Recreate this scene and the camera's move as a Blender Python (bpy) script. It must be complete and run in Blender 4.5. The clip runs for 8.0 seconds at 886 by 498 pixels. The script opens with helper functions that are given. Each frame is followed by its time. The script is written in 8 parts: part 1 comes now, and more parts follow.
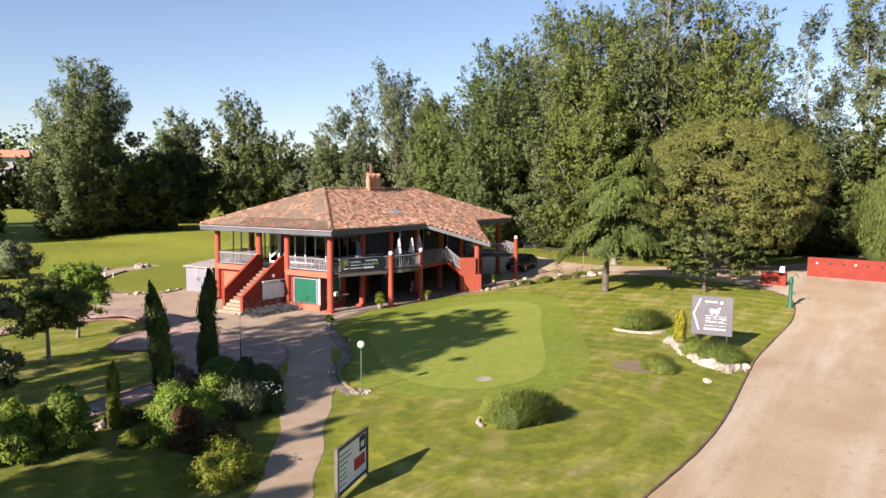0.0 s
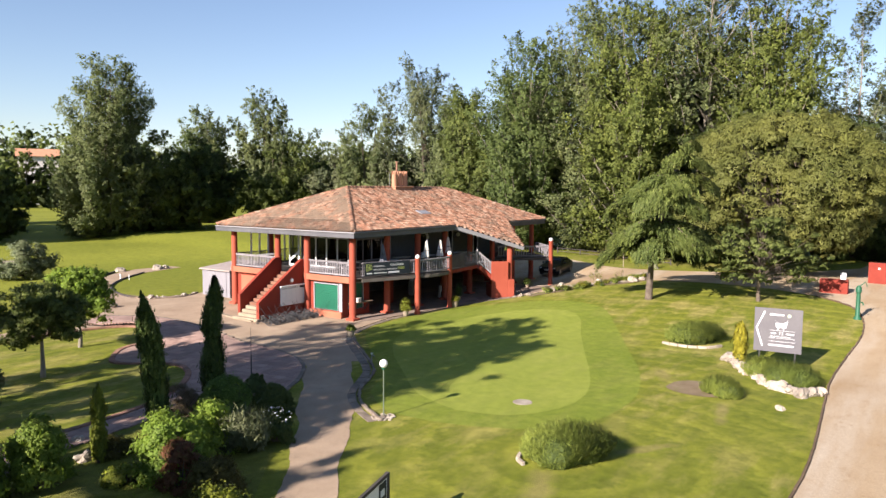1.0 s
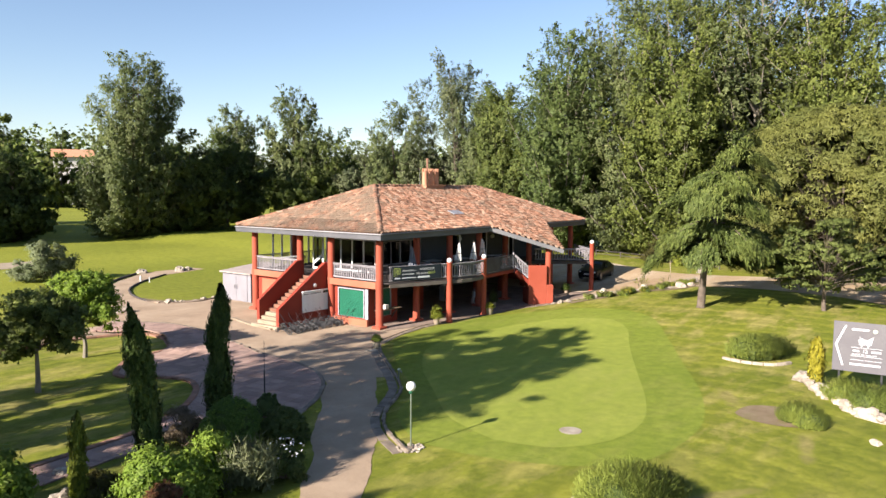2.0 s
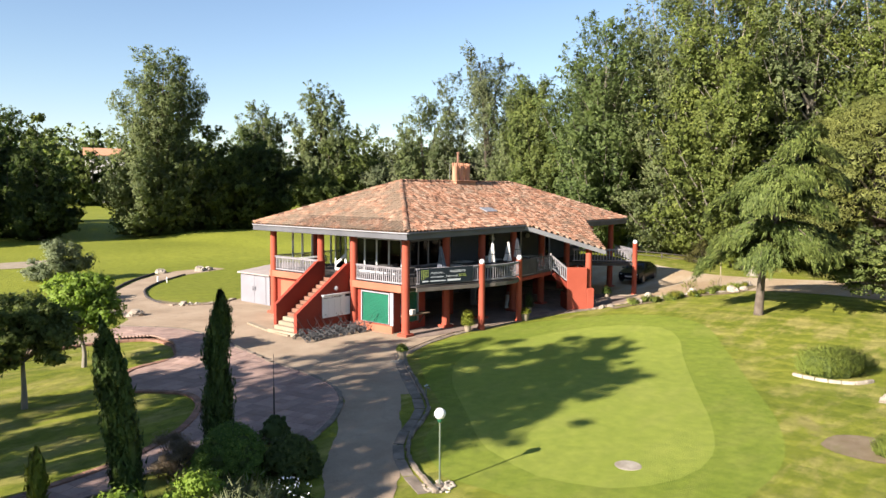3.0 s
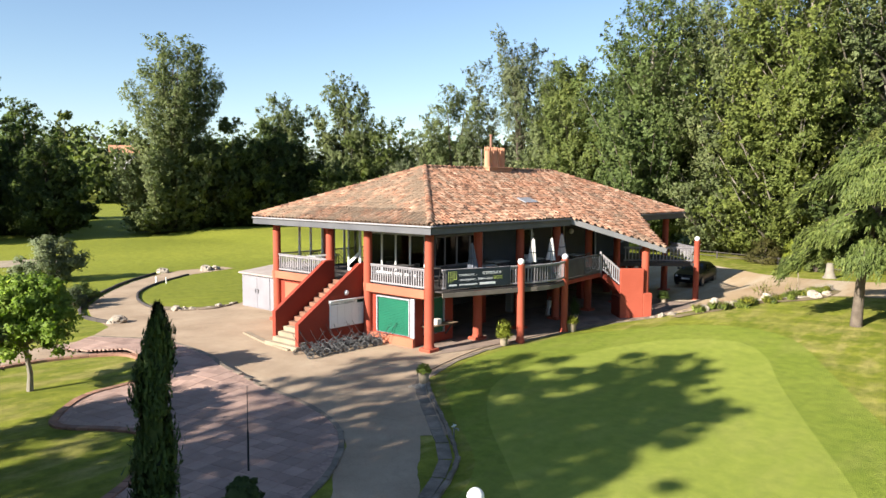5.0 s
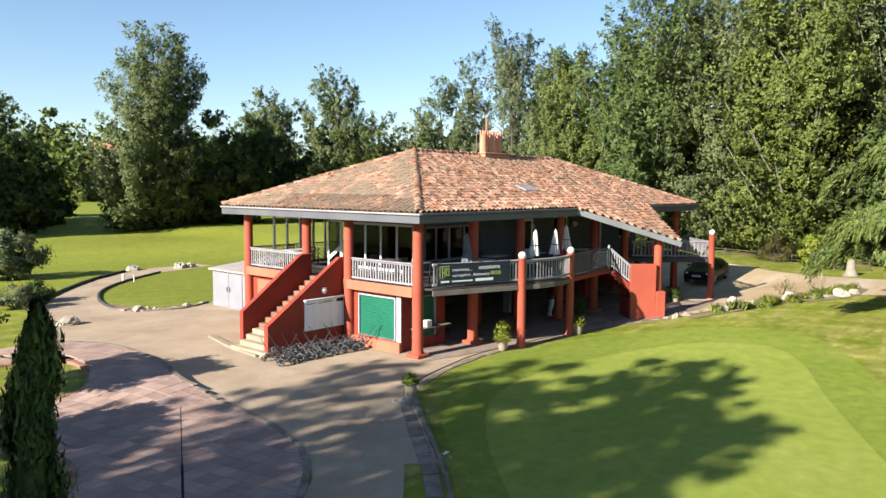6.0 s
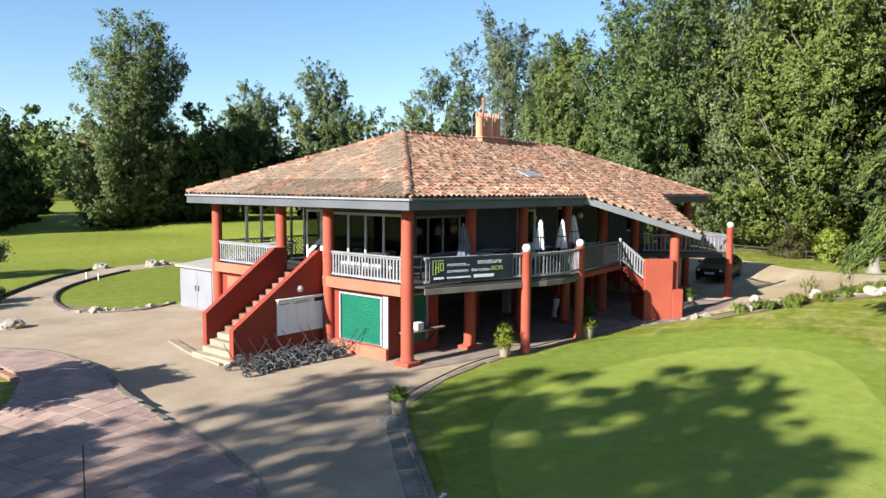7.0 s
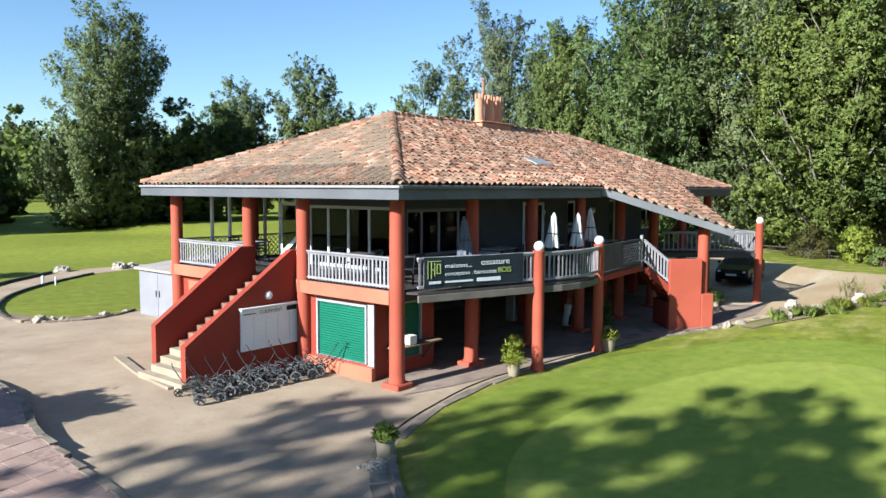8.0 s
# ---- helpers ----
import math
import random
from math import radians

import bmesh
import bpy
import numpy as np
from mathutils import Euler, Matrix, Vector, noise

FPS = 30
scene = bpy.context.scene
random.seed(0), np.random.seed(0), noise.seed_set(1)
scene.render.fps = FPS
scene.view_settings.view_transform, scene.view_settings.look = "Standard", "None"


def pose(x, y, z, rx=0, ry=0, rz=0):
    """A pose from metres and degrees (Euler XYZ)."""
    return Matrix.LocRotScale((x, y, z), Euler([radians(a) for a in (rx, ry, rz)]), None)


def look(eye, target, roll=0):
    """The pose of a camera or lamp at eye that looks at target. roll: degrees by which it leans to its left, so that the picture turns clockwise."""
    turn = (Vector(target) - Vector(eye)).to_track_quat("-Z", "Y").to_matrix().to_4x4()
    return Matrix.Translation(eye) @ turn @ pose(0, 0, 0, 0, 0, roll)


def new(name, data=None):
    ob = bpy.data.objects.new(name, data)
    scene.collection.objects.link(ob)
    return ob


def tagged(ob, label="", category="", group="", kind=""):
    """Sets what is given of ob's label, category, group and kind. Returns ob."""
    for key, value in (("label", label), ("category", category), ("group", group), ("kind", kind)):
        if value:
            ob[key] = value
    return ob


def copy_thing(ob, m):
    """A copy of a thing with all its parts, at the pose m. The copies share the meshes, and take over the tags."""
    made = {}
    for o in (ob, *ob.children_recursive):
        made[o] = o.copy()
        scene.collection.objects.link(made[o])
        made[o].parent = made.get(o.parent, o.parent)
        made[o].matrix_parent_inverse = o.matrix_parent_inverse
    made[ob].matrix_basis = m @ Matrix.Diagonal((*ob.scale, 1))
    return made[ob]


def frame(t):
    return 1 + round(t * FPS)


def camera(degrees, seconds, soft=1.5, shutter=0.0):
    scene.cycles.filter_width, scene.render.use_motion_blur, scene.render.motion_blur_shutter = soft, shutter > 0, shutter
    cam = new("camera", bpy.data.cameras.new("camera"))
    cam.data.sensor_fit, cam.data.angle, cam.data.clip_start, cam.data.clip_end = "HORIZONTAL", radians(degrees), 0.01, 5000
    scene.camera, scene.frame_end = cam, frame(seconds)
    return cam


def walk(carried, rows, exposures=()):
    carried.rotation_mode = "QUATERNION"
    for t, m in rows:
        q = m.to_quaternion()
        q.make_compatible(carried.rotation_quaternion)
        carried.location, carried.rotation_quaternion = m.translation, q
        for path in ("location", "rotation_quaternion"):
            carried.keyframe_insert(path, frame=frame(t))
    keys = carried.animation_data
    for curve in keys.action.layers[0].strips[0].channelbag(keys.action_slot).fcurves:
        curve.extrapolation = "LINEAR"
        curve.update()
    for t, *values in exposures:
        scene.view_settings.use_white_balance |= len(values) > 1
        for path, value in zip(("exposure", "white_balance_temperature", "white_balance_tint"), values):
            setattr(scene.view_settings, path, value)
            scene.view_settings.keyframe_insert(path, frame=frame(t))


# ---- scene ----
cam = camera(62.7, 8.0)
PATH = [
    (0, (-0.94, 1.055, 7.871), (0.742, 2.125, 7.705), 0.3),
    (0.5, (0.347, 2.015, 7.842), (2.014, 3.107, 7.677), 0.4),
    (1, (1.845, 3.131, 7.803), (3.486, 4.262, 7.636), 0.4),
    (1.5, (3.152, 4.12, 7.748), (4.767, 5.287, 7.582), 0.4),
    (3, (7.067, 7.335, 7.45), (8.609, 8.596, 7.281), 0.4),
    (3.5, (8.186, 8.294, 7.354), (9.702, 9.588, 7.183), 0.4),
    (4, (9.437, 9.355, 7.233), (10.932, 10.673, 7.06), 0.4),
    (4.5, (10.535, 10.32, 7.09), (12.025, 11.642, 6.917), 0.3),
    (6, (14.63, 13.824, 6.184), (16.138, 15.128, 6.013), 0.4),
    (6.5, (15.852, 14.907, 5.915), (17.366, 16.202, 5.744), 0.4),
    (7, (17.2, 16.167, 5.608), (18.724, 17.45, 5.438), 0.4),
    (7.5, (18.493, 17.374, 5.281), (20.025, 18.648, 5.112), 0.4),
    (8, (20.089, 18.777, 5.181), (21.628, 20.043, 5.016), 0.3),
]
walk(cam, [(t, look(eye, target, roll)) for t, eye, target, roll in PATH], [(0.0, 1.25, 6500, 22), (1.5, 1.39, 6550, 18), (4.5, 1.5, 6500, 12), (6.5, 1.47, 6100, 8), (8.0, 1.41, 5550, 5)])

# ---- light: evening sun from the west, clear sky ----
SUN_UP, SUN_TURN = 27.0, -82.0
world = bpy.data.worlds.new("sky")
scene.world = world
world.use_nodes = True
wt = world.node_tree
sky = wt.nodes.new("ShaderNodeTexSky")
sky.sky_type = "NISHITA"
sky.sun_disc = False
sky.sun_elevation = radians(SUN_UP)
sky.sun_rotation = radians(SUN_TURN)
sky.air_density, sky.dust_density, sky.ozone_density = 1.0, 0.2, 2.3
wt.links.new(sky.outputs[0], wt.nodes["Background"].inputs[0])
wt.nodes["Background"].inputs[1].default_value = 0.065
sun_data = bpy.data.lights.new("sun", "SUN")
sun_data.energy, sun_data.angle, sun_data.color = 5.0, radians(0.55), (1.0, 0.94, 0.84)
sun = new("sun", sun_data)
sun.matrix_world = look((0, 0, 60), (math.cos(radians(SUN_UP)), -0.12 * math.cos(radians(SUN_UP)), 60 - math.sin(radians(SUN_UP))))


# ---- materials ----
def fresh(name):
    m = bpy.data.materials.new(name)
    m.use_nodes = True
    t = m.node_tree
    return m, t, t.nodes, t.links, t.nodes["Principled BSDF"]


def noise_node(n, l, scale, detail=5.0, vec=None, rough=0.55):
    q = n.new("ShaderNodeTexNoise")
    q.inputs["Scale"].default_value, q.inputs["Detail"].default_value, q.inputs["Roughness"].default_value = scale, detail, rough
    if vec is not None:
        l.new(vec, q.inputs["Vector"])
    return q.outputs["Fac"]


def ramp(n, l, fac, stops):
    q = n.new("ShaderNodeValToRGB")
    e = q.color_ramp.elements
    while len(e) < len(stops):
        e.new(0.5)
    for el, (p, c) in zip(e, stops):
        el.position, el.color = p, (*c, 1)
    l.new(fac, q.inputs["Fac"])
    return q.outputs["Color"]


def mixed(n, l, a, b, fac, how="MIX"):
    q = n.new("ShaderNodeMix")
    q.data_type, q.blend_type = "RGBA", how
    if isinstance(fac, float):
        q.inputs["Factor"].default_value = fac
    else:
        l.new(fac, q.inputs["Factor"])
    for sock, val in ((q.inputs["A"], a), (q.inputs["B"], b)):
        if isinstance(val, tuple):
            sock.default_value = (*val, 1)
        else:
            l.new(val, sock)
    return q.outputs["Result"]


def lone_random(n, l):
    """A random number for each separate object and for each separate island of a joined mesh."""
    oi, ge = n.new("ShaderNodeObjectInfo"), n.new("ShaderNodeNewGeometry")
    add, fr = n.new("ShaderNodeMath"), n.new("ShaderNodeMath")
    fr.operation = "FRACT"
    l.new(oi.outputs["Random"], add.inputs[0])
    l.new(ge.outputs["Random Per Island"], add.inputs[1])
    l.new(add.outputs[0], fr.inputs[0])
    return fr.outputs[0]


def surf(name, c1, c2, scale=1.0, fine=25.0, rough=0.8, bump=0.3, depth=0.01, metal=0.0, spec=0.3, pieces=0.0, stain=None, stain_scale=0.3, stain_cut=0.58):
    """A plain surface: two tones at a coarse scale, grain at a fine one, stains, a tone for each piece."""
    m, t, n, l, b = fresh(name)
    pos = n.new("ShaderNodeNewGeometry").outputs["Position"]
    col = ramp(n, l, noise_node(n, l, scale, vec=pos), [(0.35, c1), (0.65, c2)])
    grain = noise_node(n, l, fine, 4.0, pos, 0.65)
    col = mixed(n, l, col, ramp(n, l, grain, [(0.25, (0.78, 0.78, 0.78)), (0.75, (1.15, 1.15, 1.15))]), 0.8, "MULTIPLY")
    if stain:
        col = mixed(n, l, col, stain, ramp(n, l, noise_node(n, l, stain_scale, 7.0, pos, 0.65), [(stain_cut - 0.07, (0, 0, 0)), (stain_cut + 0.1, (0.75, 0.75, 0.75))]))
    if pieces:
        tone = ramp(n, l, lone_random(n, l), [(0.0, (1 - pieces,) * 3), (1.0, (1 + pieces,) * 3)])
        col = mixed(n, l, col, tone, 1.0, "MULTIPLY")
    l.new(col, b.inputs["Base Color"])
    b.inputs["Roughness"].default_value, b.inputs["Metallic"].default_value, b.inputs["Specular IOR Level"].default_value = rough, metal, spec
    if bump:
        bp = n.new("ShaderNodeBump")
        bp.inputs["Strength"].default_value, bp.inputs["Distance"].default_value = bump, depth
        l.new(grain, bp.inputs["Height"])
        l.new(bp.outputs["Normal"], b.inputs["Normal"])
    return m


def leaf_mat(name, dark, light, through_col, yellow=None, thin=0.34):
    """Leaves: each its own tone, some light shining through."""
    m, t, n, l, b = fresh(name)
    pos = n.new("ShaderNodeNewGeometry").outputs["Position"]
    rnd = lone_random(n, l)
    col = ramp(n, l, rnd, [(0.0, tuple(0.6 * p + 0.4 * q for p, q in zip(dark, light))), (0.85, light), (1.0, yellow or light)])
    big = ramp(n, l, noise_node(n, l, 0.35, 3.0, pos), [(0.3, (0.72, 0.78, 0.75)), (0.7, (1.2, 1.15, 1.05))])
    col = mixed(n, l, col, big, 1.0, "MULTIPLY")
    l.new(col, b.inputs["Base Color"])
    b.inputs["Roughness"].default_value, b.inputs["Specular IOR Level"].default_value = 0.6, 0.2
    lie = n.new("ShaderNodeAttribute")
    lie.attribute_name = "lie"
    l.new(lie.outputs["Vector"], b.inputs["Normal"])
    tr = n.new("ShaderNodeBsdfTranslucent")
    l.new(mixed(n, l, col, through_col, 1.0, "MULTIPLY"), tr.inputs["Color"])
    mx = n.new("ShaderNodeMixShader")
    mx.inputs[0].default_value = thin
    l.new(b.outputs[0], mx.inputs[1])
    l.new(tr.outputs[0], mx.inputs[2])
    l.new(mx.outputs[0], n["Material Output"].inputs["Surface"])
    return m


def bare_mask(n, l, value):
    """One inside a patch, fading to nothing at its ragged rim."""
    q = n.new("ShaderNodeMapRange")
    q.inputs["From Min"].default_value, q.inputs["From Max"].default_value = 1.5, 2.1
    q.inputs["To Min"].default_value, q.inputs["To Max"].default_value = 0.4, 0.0
    l.new(value, q.inputs["Value"])
    return q.outputs["Result"]


def grass_mat(name, a, b_, dry, amount, blade=60.0, mottle=0.85, rings=None, bare=(), tended=None):
    m, t, n, l, b = fresh(name)
    pos = n.new("ShaderNodeNewGeometry").outputs["Position"]
    col = ramp(n, l, noise_node(n, l, 0.22, 5.0, pos, 0.6), [(0.35, a), (0.65, b_)])
    stretch = n.new("ShaderNodeVectorMath")
    stretch.operation = "MULTIPLY"
    stretch.inputs[1].default_value = (0.55, 1.5, 1.0)
    l.new(pos, stretch.inputs[0])
    worn = noise_node(n, l, 0.55, 8.0, stretch.outputs[0], 0.68)
    where = ramp(n, l, noise_node(n, l, 0.075, 2.0, pos), [(0.38, (0.15,) * 3), (0.56, (1, 1, 1))])
    col = mixed(n, l, col, dry, mixed(n, l, ramp(n, l, worn, [(0.47, (0, 0, 0)), (0.6, (amount,) * 3)]), where, 1.0, "MULTIPLY"))
    warp = noise_node(n, l, 1.1, 4.0, pos, 0.6)
    if rings:
        # faint arcs left by the mower as it turns
        gap = n.new("ShaderNodeVectorMath")
        gap.operation = "DISTANCE"
        gap.inputs[1].default_value = rings
        l.new(pos, gap.inputs[0])
        turns = n.new("ShaderNodeMath")
        turns.operation = "MULTIPLY_ADD"
        turns.inputs[1].default_value = 4.2
        l.new(gap.outputs["Value"], turns.inputs[0])
        push = n.new("ShaderNodeMath")
        push.operation = "MULTIPLY"
        push.inputs[1].default_value = 5.0
        l.new(warp, push.inputs[0])
        l.new(push.outputs[0], turns.inputs[2])
        wave = n.new("ShaderNodeMath")
        wave.operation = "SINE"
        l.new(turns.outputs[0], wave.inputs[0])
        arc = ramp(n, l, wave.outputs[0], [(0.1, (0.86, 0.88, 0.84)), (0.8, (1.1, 1.08, 1.08))])
        col = mixed(n, l, col, arc, 0.9, "MULTIPLY")
    if tended:
        # the fairway is watered: no dry patches past this line
        sep = n.new("ShaderNodeSeparateXYZ")
        l.new(pos, sep.inputs[0])
        far = n.new("ShaderNodeMapRange")
        far.inputs["From Min"].default_value, far.inputs["From Max"].default_value = tended
        l.new(sep.outputs["Y"], far.inputs["Value"])
        fresh_col = ramp(n, l, noise_node(n, l, 0.06, 3.0, pos, 0.5), [(0.35, tuple(0.6 * p + 0.4 * q for p, q in zip(a, b_))), (0.65, tuple(1.12 * q for q in b_))])
        col = mixed(n, l, col, fresh_col, far.outputs["Result"])
    for bx, by, rx, ry, turn in bare:
        # scuffed bare patches
        mp = n.new("ShaderNodeMapping")
        mp.vector_type = "TEXTURE"
        mp.inputs["Location"].default_value = (bx, by, 0)
        mp.inputs["Rotation"].default_value = (0, 0, radians(turn))
        mp.inputs["Scale"].default_value = (rx, ry, 1)
        l.new(pos, mp.inputs["Vector"])
        ln = n.new("ShaderNodeVectorMath")
        ln.operation = "LENGTH"
        l.new(mp.outputs[0], ln.inputs[0])
        sm = n.new("ShaderNodeMath")
        sm.operation = "MULTIPLY_ADD"
        sm.inputs[1].default_value = 2.2
        l.new(warp, sm.inputs[0])
        l.new(ln.outputs["Value"], sm.inputs[2])
        col = mixed(n, l, col, (0.34, 0.252, 0.126), bare_mask(n, l, sm.outputs[0]))
    mid = noise_node(n, l, 2.2, 7.0, pos, 0.72)
    col = mixed(n, l, col, ramp(n, l, mid, [(0.32, (0.62, 0.68, 0.56)), (0.68, (1.28, 1.25, 1.2))]), mottle, "MULTIPLY")
    tuft = noise_node(n, l, blade, 3.0, pos, 0.7)
    col = mixed(n, l, col, ramp(n, l, tuft, [(0.25, (0.6, 0.62, 0.55)), (0.75, (1.3, 1.28, 1.25))]), 0.7, "MULTIPLY")
    l.new(col, b.inputs["Base Color"])
    b.inputs["Roughness"].default_value, b.inputs["Specular IOR Level"].default_value = 0.9, 0.15
    bp = n.new("ShaderNodeBump")
    bp.inputs["Strength"].default_value, bp.inputs["Distance"].default_value = 0.6, 0.03
    l.new(tuft, bp.inputs["Height"])
    l.new(bp.outputs["Normal"], b.inputs["Normal"])
    return m


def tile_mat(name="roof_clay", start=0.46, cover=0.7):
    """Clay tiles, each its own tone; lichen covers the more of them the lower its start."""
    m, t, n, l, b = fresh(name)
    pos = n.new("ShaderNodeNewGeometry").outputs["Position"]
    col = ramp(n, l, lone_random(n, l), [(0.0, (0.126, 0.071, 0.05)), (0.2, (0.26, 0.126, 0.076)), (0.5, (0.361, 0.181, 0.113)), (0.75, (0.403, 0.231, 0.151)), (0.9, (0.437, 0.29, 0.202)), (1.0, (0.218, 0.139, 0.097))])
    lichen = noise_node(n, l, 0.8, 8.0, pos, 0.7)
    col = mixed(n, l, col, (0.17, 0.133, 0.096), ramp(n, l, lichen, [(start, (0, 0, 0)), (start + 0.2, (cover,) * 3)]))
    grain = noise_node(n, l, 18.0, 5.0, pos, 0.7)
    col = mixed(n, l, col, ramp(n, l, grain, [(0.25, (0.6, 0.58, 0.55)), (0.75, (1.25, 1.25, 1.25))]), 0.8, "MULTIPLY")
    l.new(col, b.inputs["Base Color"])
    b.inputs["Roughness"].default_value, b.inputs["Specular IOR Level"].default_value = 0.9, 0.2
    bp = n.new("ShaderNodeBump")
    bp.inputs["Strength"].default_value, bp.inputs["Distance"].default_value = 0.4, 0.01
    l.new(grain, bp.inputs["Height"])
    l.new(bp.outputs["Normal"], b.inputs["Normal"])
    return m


def glass_mat(name, tint=(0.9, 0.95, 0.95)):
    m, t, n, l, b = fresh(name)
    b.inputs["Base Color"].default_value = (*tint, 1)
    b.inputs["Specular IOR Level"].default_value = 0.3
    b.inputs["Roughness"].default_value, b.inputs["Transmission Weight"].default_value, b.inputs["IOR"].default_value = 0.02, 1.0, 1.25
    return m


GRASS = grass_mat("mown_grass", (0.144, 0.164, 0.019), (0.2, 0.209, 0.028), (0.34, 0.281, 0.104), 0.72, 45.0, 0.95, (21.0, 12.2, 0.0), [(18.0, 8.45, 1.5, 0.28, -8), (18.6, 11.5, 1.3, 0.5, 20), (22.9, 10.2, 1.1, 0.3, -30), (28.0, 9.2, 1.6, 0.3, 10), (32.0, 12.6, 1.4, 0.4, 25), (15.6, 10.4, 1.0, 0.35, 40)], (44.0, 58.0))
APRON_GRASS = grass_mat("collar_grass", (0.159, 0.201, 0.025), (0.19, 0.226, 0.033), (0.266, 0.252, 0.074), 0.25, 60.0, 0.7)
GREEN_GRASS = grass_mat("putting_grass", (0.224, 0.262, 0.042), (0.25, 0.282, 0.05), (0.296, 0.289, 0.081), 0.25, 70.0, 0.5)
# one red in two tones: lighter as in sun, then deeper as in shade
RED_LIT = surf("red_paint_lit_tone", (0.318, 0.064, 0.034), (0.363, 0.078, 0.043), 0.8, 40, 0.8, 0.25, 0.004, stain=(0.296, 0.074, 0.044), stain_scale=1.2, stain_cut=0.62)
RED = surf("red_render_shade_tone", (0.229, 0.035, 0.019), (0.27, 0.044, 0.024), 0.7, 40, 0.85, 0.25, 0.004, stain=(0.215, 0.044, 0.026), stain_scale=0.9, stain_cut=0.6)
BAND = surf("salmon_render", (0.37, 0.115, 0.065), (0.414, 0.141, 0.08), 0.7, 40, 0.85, 0.25, 0.004)
WHITE = surf("white_paint", (0.634, 0.634, 0.616), (0.704, 0.704, 0.686), 1.2, 30, 0.55, 0.1, 0.003)
FRAMEPAINT = surf("pale_grey_frame_paint", (0.29, 0.28, 0.3), (0.35, 0.34, 0.36), 1.4, 30, 0.65, 0.2, 0.003)
GREYWOOD = surf("weathered_grey_paint", (0.215, 0.2, 0.206), (0.275, 0.258, 0.264), 2.0, 45, 0.8, 0.3, 0.003, pieces=0.22)
FASCIA = surf("grey_fascia_paint", (0.092, 0.092, 0.098), (0.122, 0.121, 0.126), 0.8, 30, 0.6, 0.15, 0.003)
FASCIA_LIGHT = surf("pale_zinc_gutter", (0.326, 0.318, 0.326), (0.4, 0.392, 0.392), 0.8, 30, 0.45, 0.1, 0.003, metal=0.3)
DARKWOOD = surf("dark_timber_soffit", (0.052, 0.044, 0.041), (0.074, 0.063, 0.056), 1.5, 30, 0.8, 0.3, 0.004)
GREYWALL = surf("grey_wall_paint", (0.074, 0.079, 0.081), (0.096, 0.1, 0.104), 0.6, 30, 0.85, 0.2, 0.004)
SHUTTER = surf("green_shutter_paint", (0.009, 0.111, 0.063), (0.013, 0.141, 0.078), 1.0, 25, 0.5, 0.1, 0.003, spec=0.4)
STONE_STEP = surf("pale_stone_step", (0.259, 0.207, 0.141), (0.326, 0.266, 0.189), 1.2, 25, 0.9, 0.4, 0.006, pieces=0.12)


def court_mat():
    """Worn resin-bound court: patches, dark drips, fine stones and hairline cracks."""
    m, t, n, l, b = fresh("court_resin_gravel")
    pos = n.new("ShaderNodeNewGeometry").outputs["Position"]
    col = ramp(n, l, noise_node(n, l, 0.5, 8.0, pos, 0.65), [(0.34, (0.285, 0.209, 0.14)), (0.5, (0.338, 0.252, 0.172)), (0.68, (0.392, 0.3, 0.208))])
    col = mixed(n, l, col, (0.2, 0.152, 0.111), ramp(n, l, noise_node(n, l, 1.3, 9.0, pos, 0.7), [(0.54, (0, 0, 0)), (0.74, (0.5, 0.5, 0.5))]))
    stones = noise_node(n, l, 34.0, 4.0, pos, 0.75)
    col = mixed(n, l, col, ramp(n, l, stones, [(0.28, (0.7, 0.69, 0.68)), (0.72, (1.25, 1.24, 1.22))]), 0.7, "MULTIPLY")
    v = n.new("ShaderNodeTexVoronoi")
    v.feature = "DISTANCE_TO_EDGE"
    v.inputs["Scale"].default_value = 0.22
    warp = n.new("ShaderNodeVectorMath")
    warp.operation = "ADD"
    wob = n.new("ShaderNodeTexNoise")
    wob.inputs["Scale"].default_value = 1.4
    l.new(pos, wob.inputs["Vector"])
    l.new(pos, warp.inputs[0])
    l.new(wob.outputs["Color"], warp.inputs[1])
    l.new(warp.outputs[0], v.inputs["Vector"])
    col = mixed(n, l, col, (0.104, 0.081, 0.059), ramp(n, l, v.outputs["Distance"], [(0.0, (0.16, 0.16, 0.16)), (0.006, (0, 0, 0))]))
    l.new(col, b.inputs["Base Color"])
    b.inputs["Roughness"].default_value, b.inputs["Specular IOR Level"].default_value = 0.95, 0.2
    bp = n.new("ShaderNodeBump")
    bp.inputs["Strength"].default_value, bp.inputs["Distance"].default_value = 0.7, 0.012
    l.new(stones, bp.inputs["Height"])
    l.new(bp.outputs["Normal"], b.inputs["Normal"])
    return m


ASPHALT = court_mat()


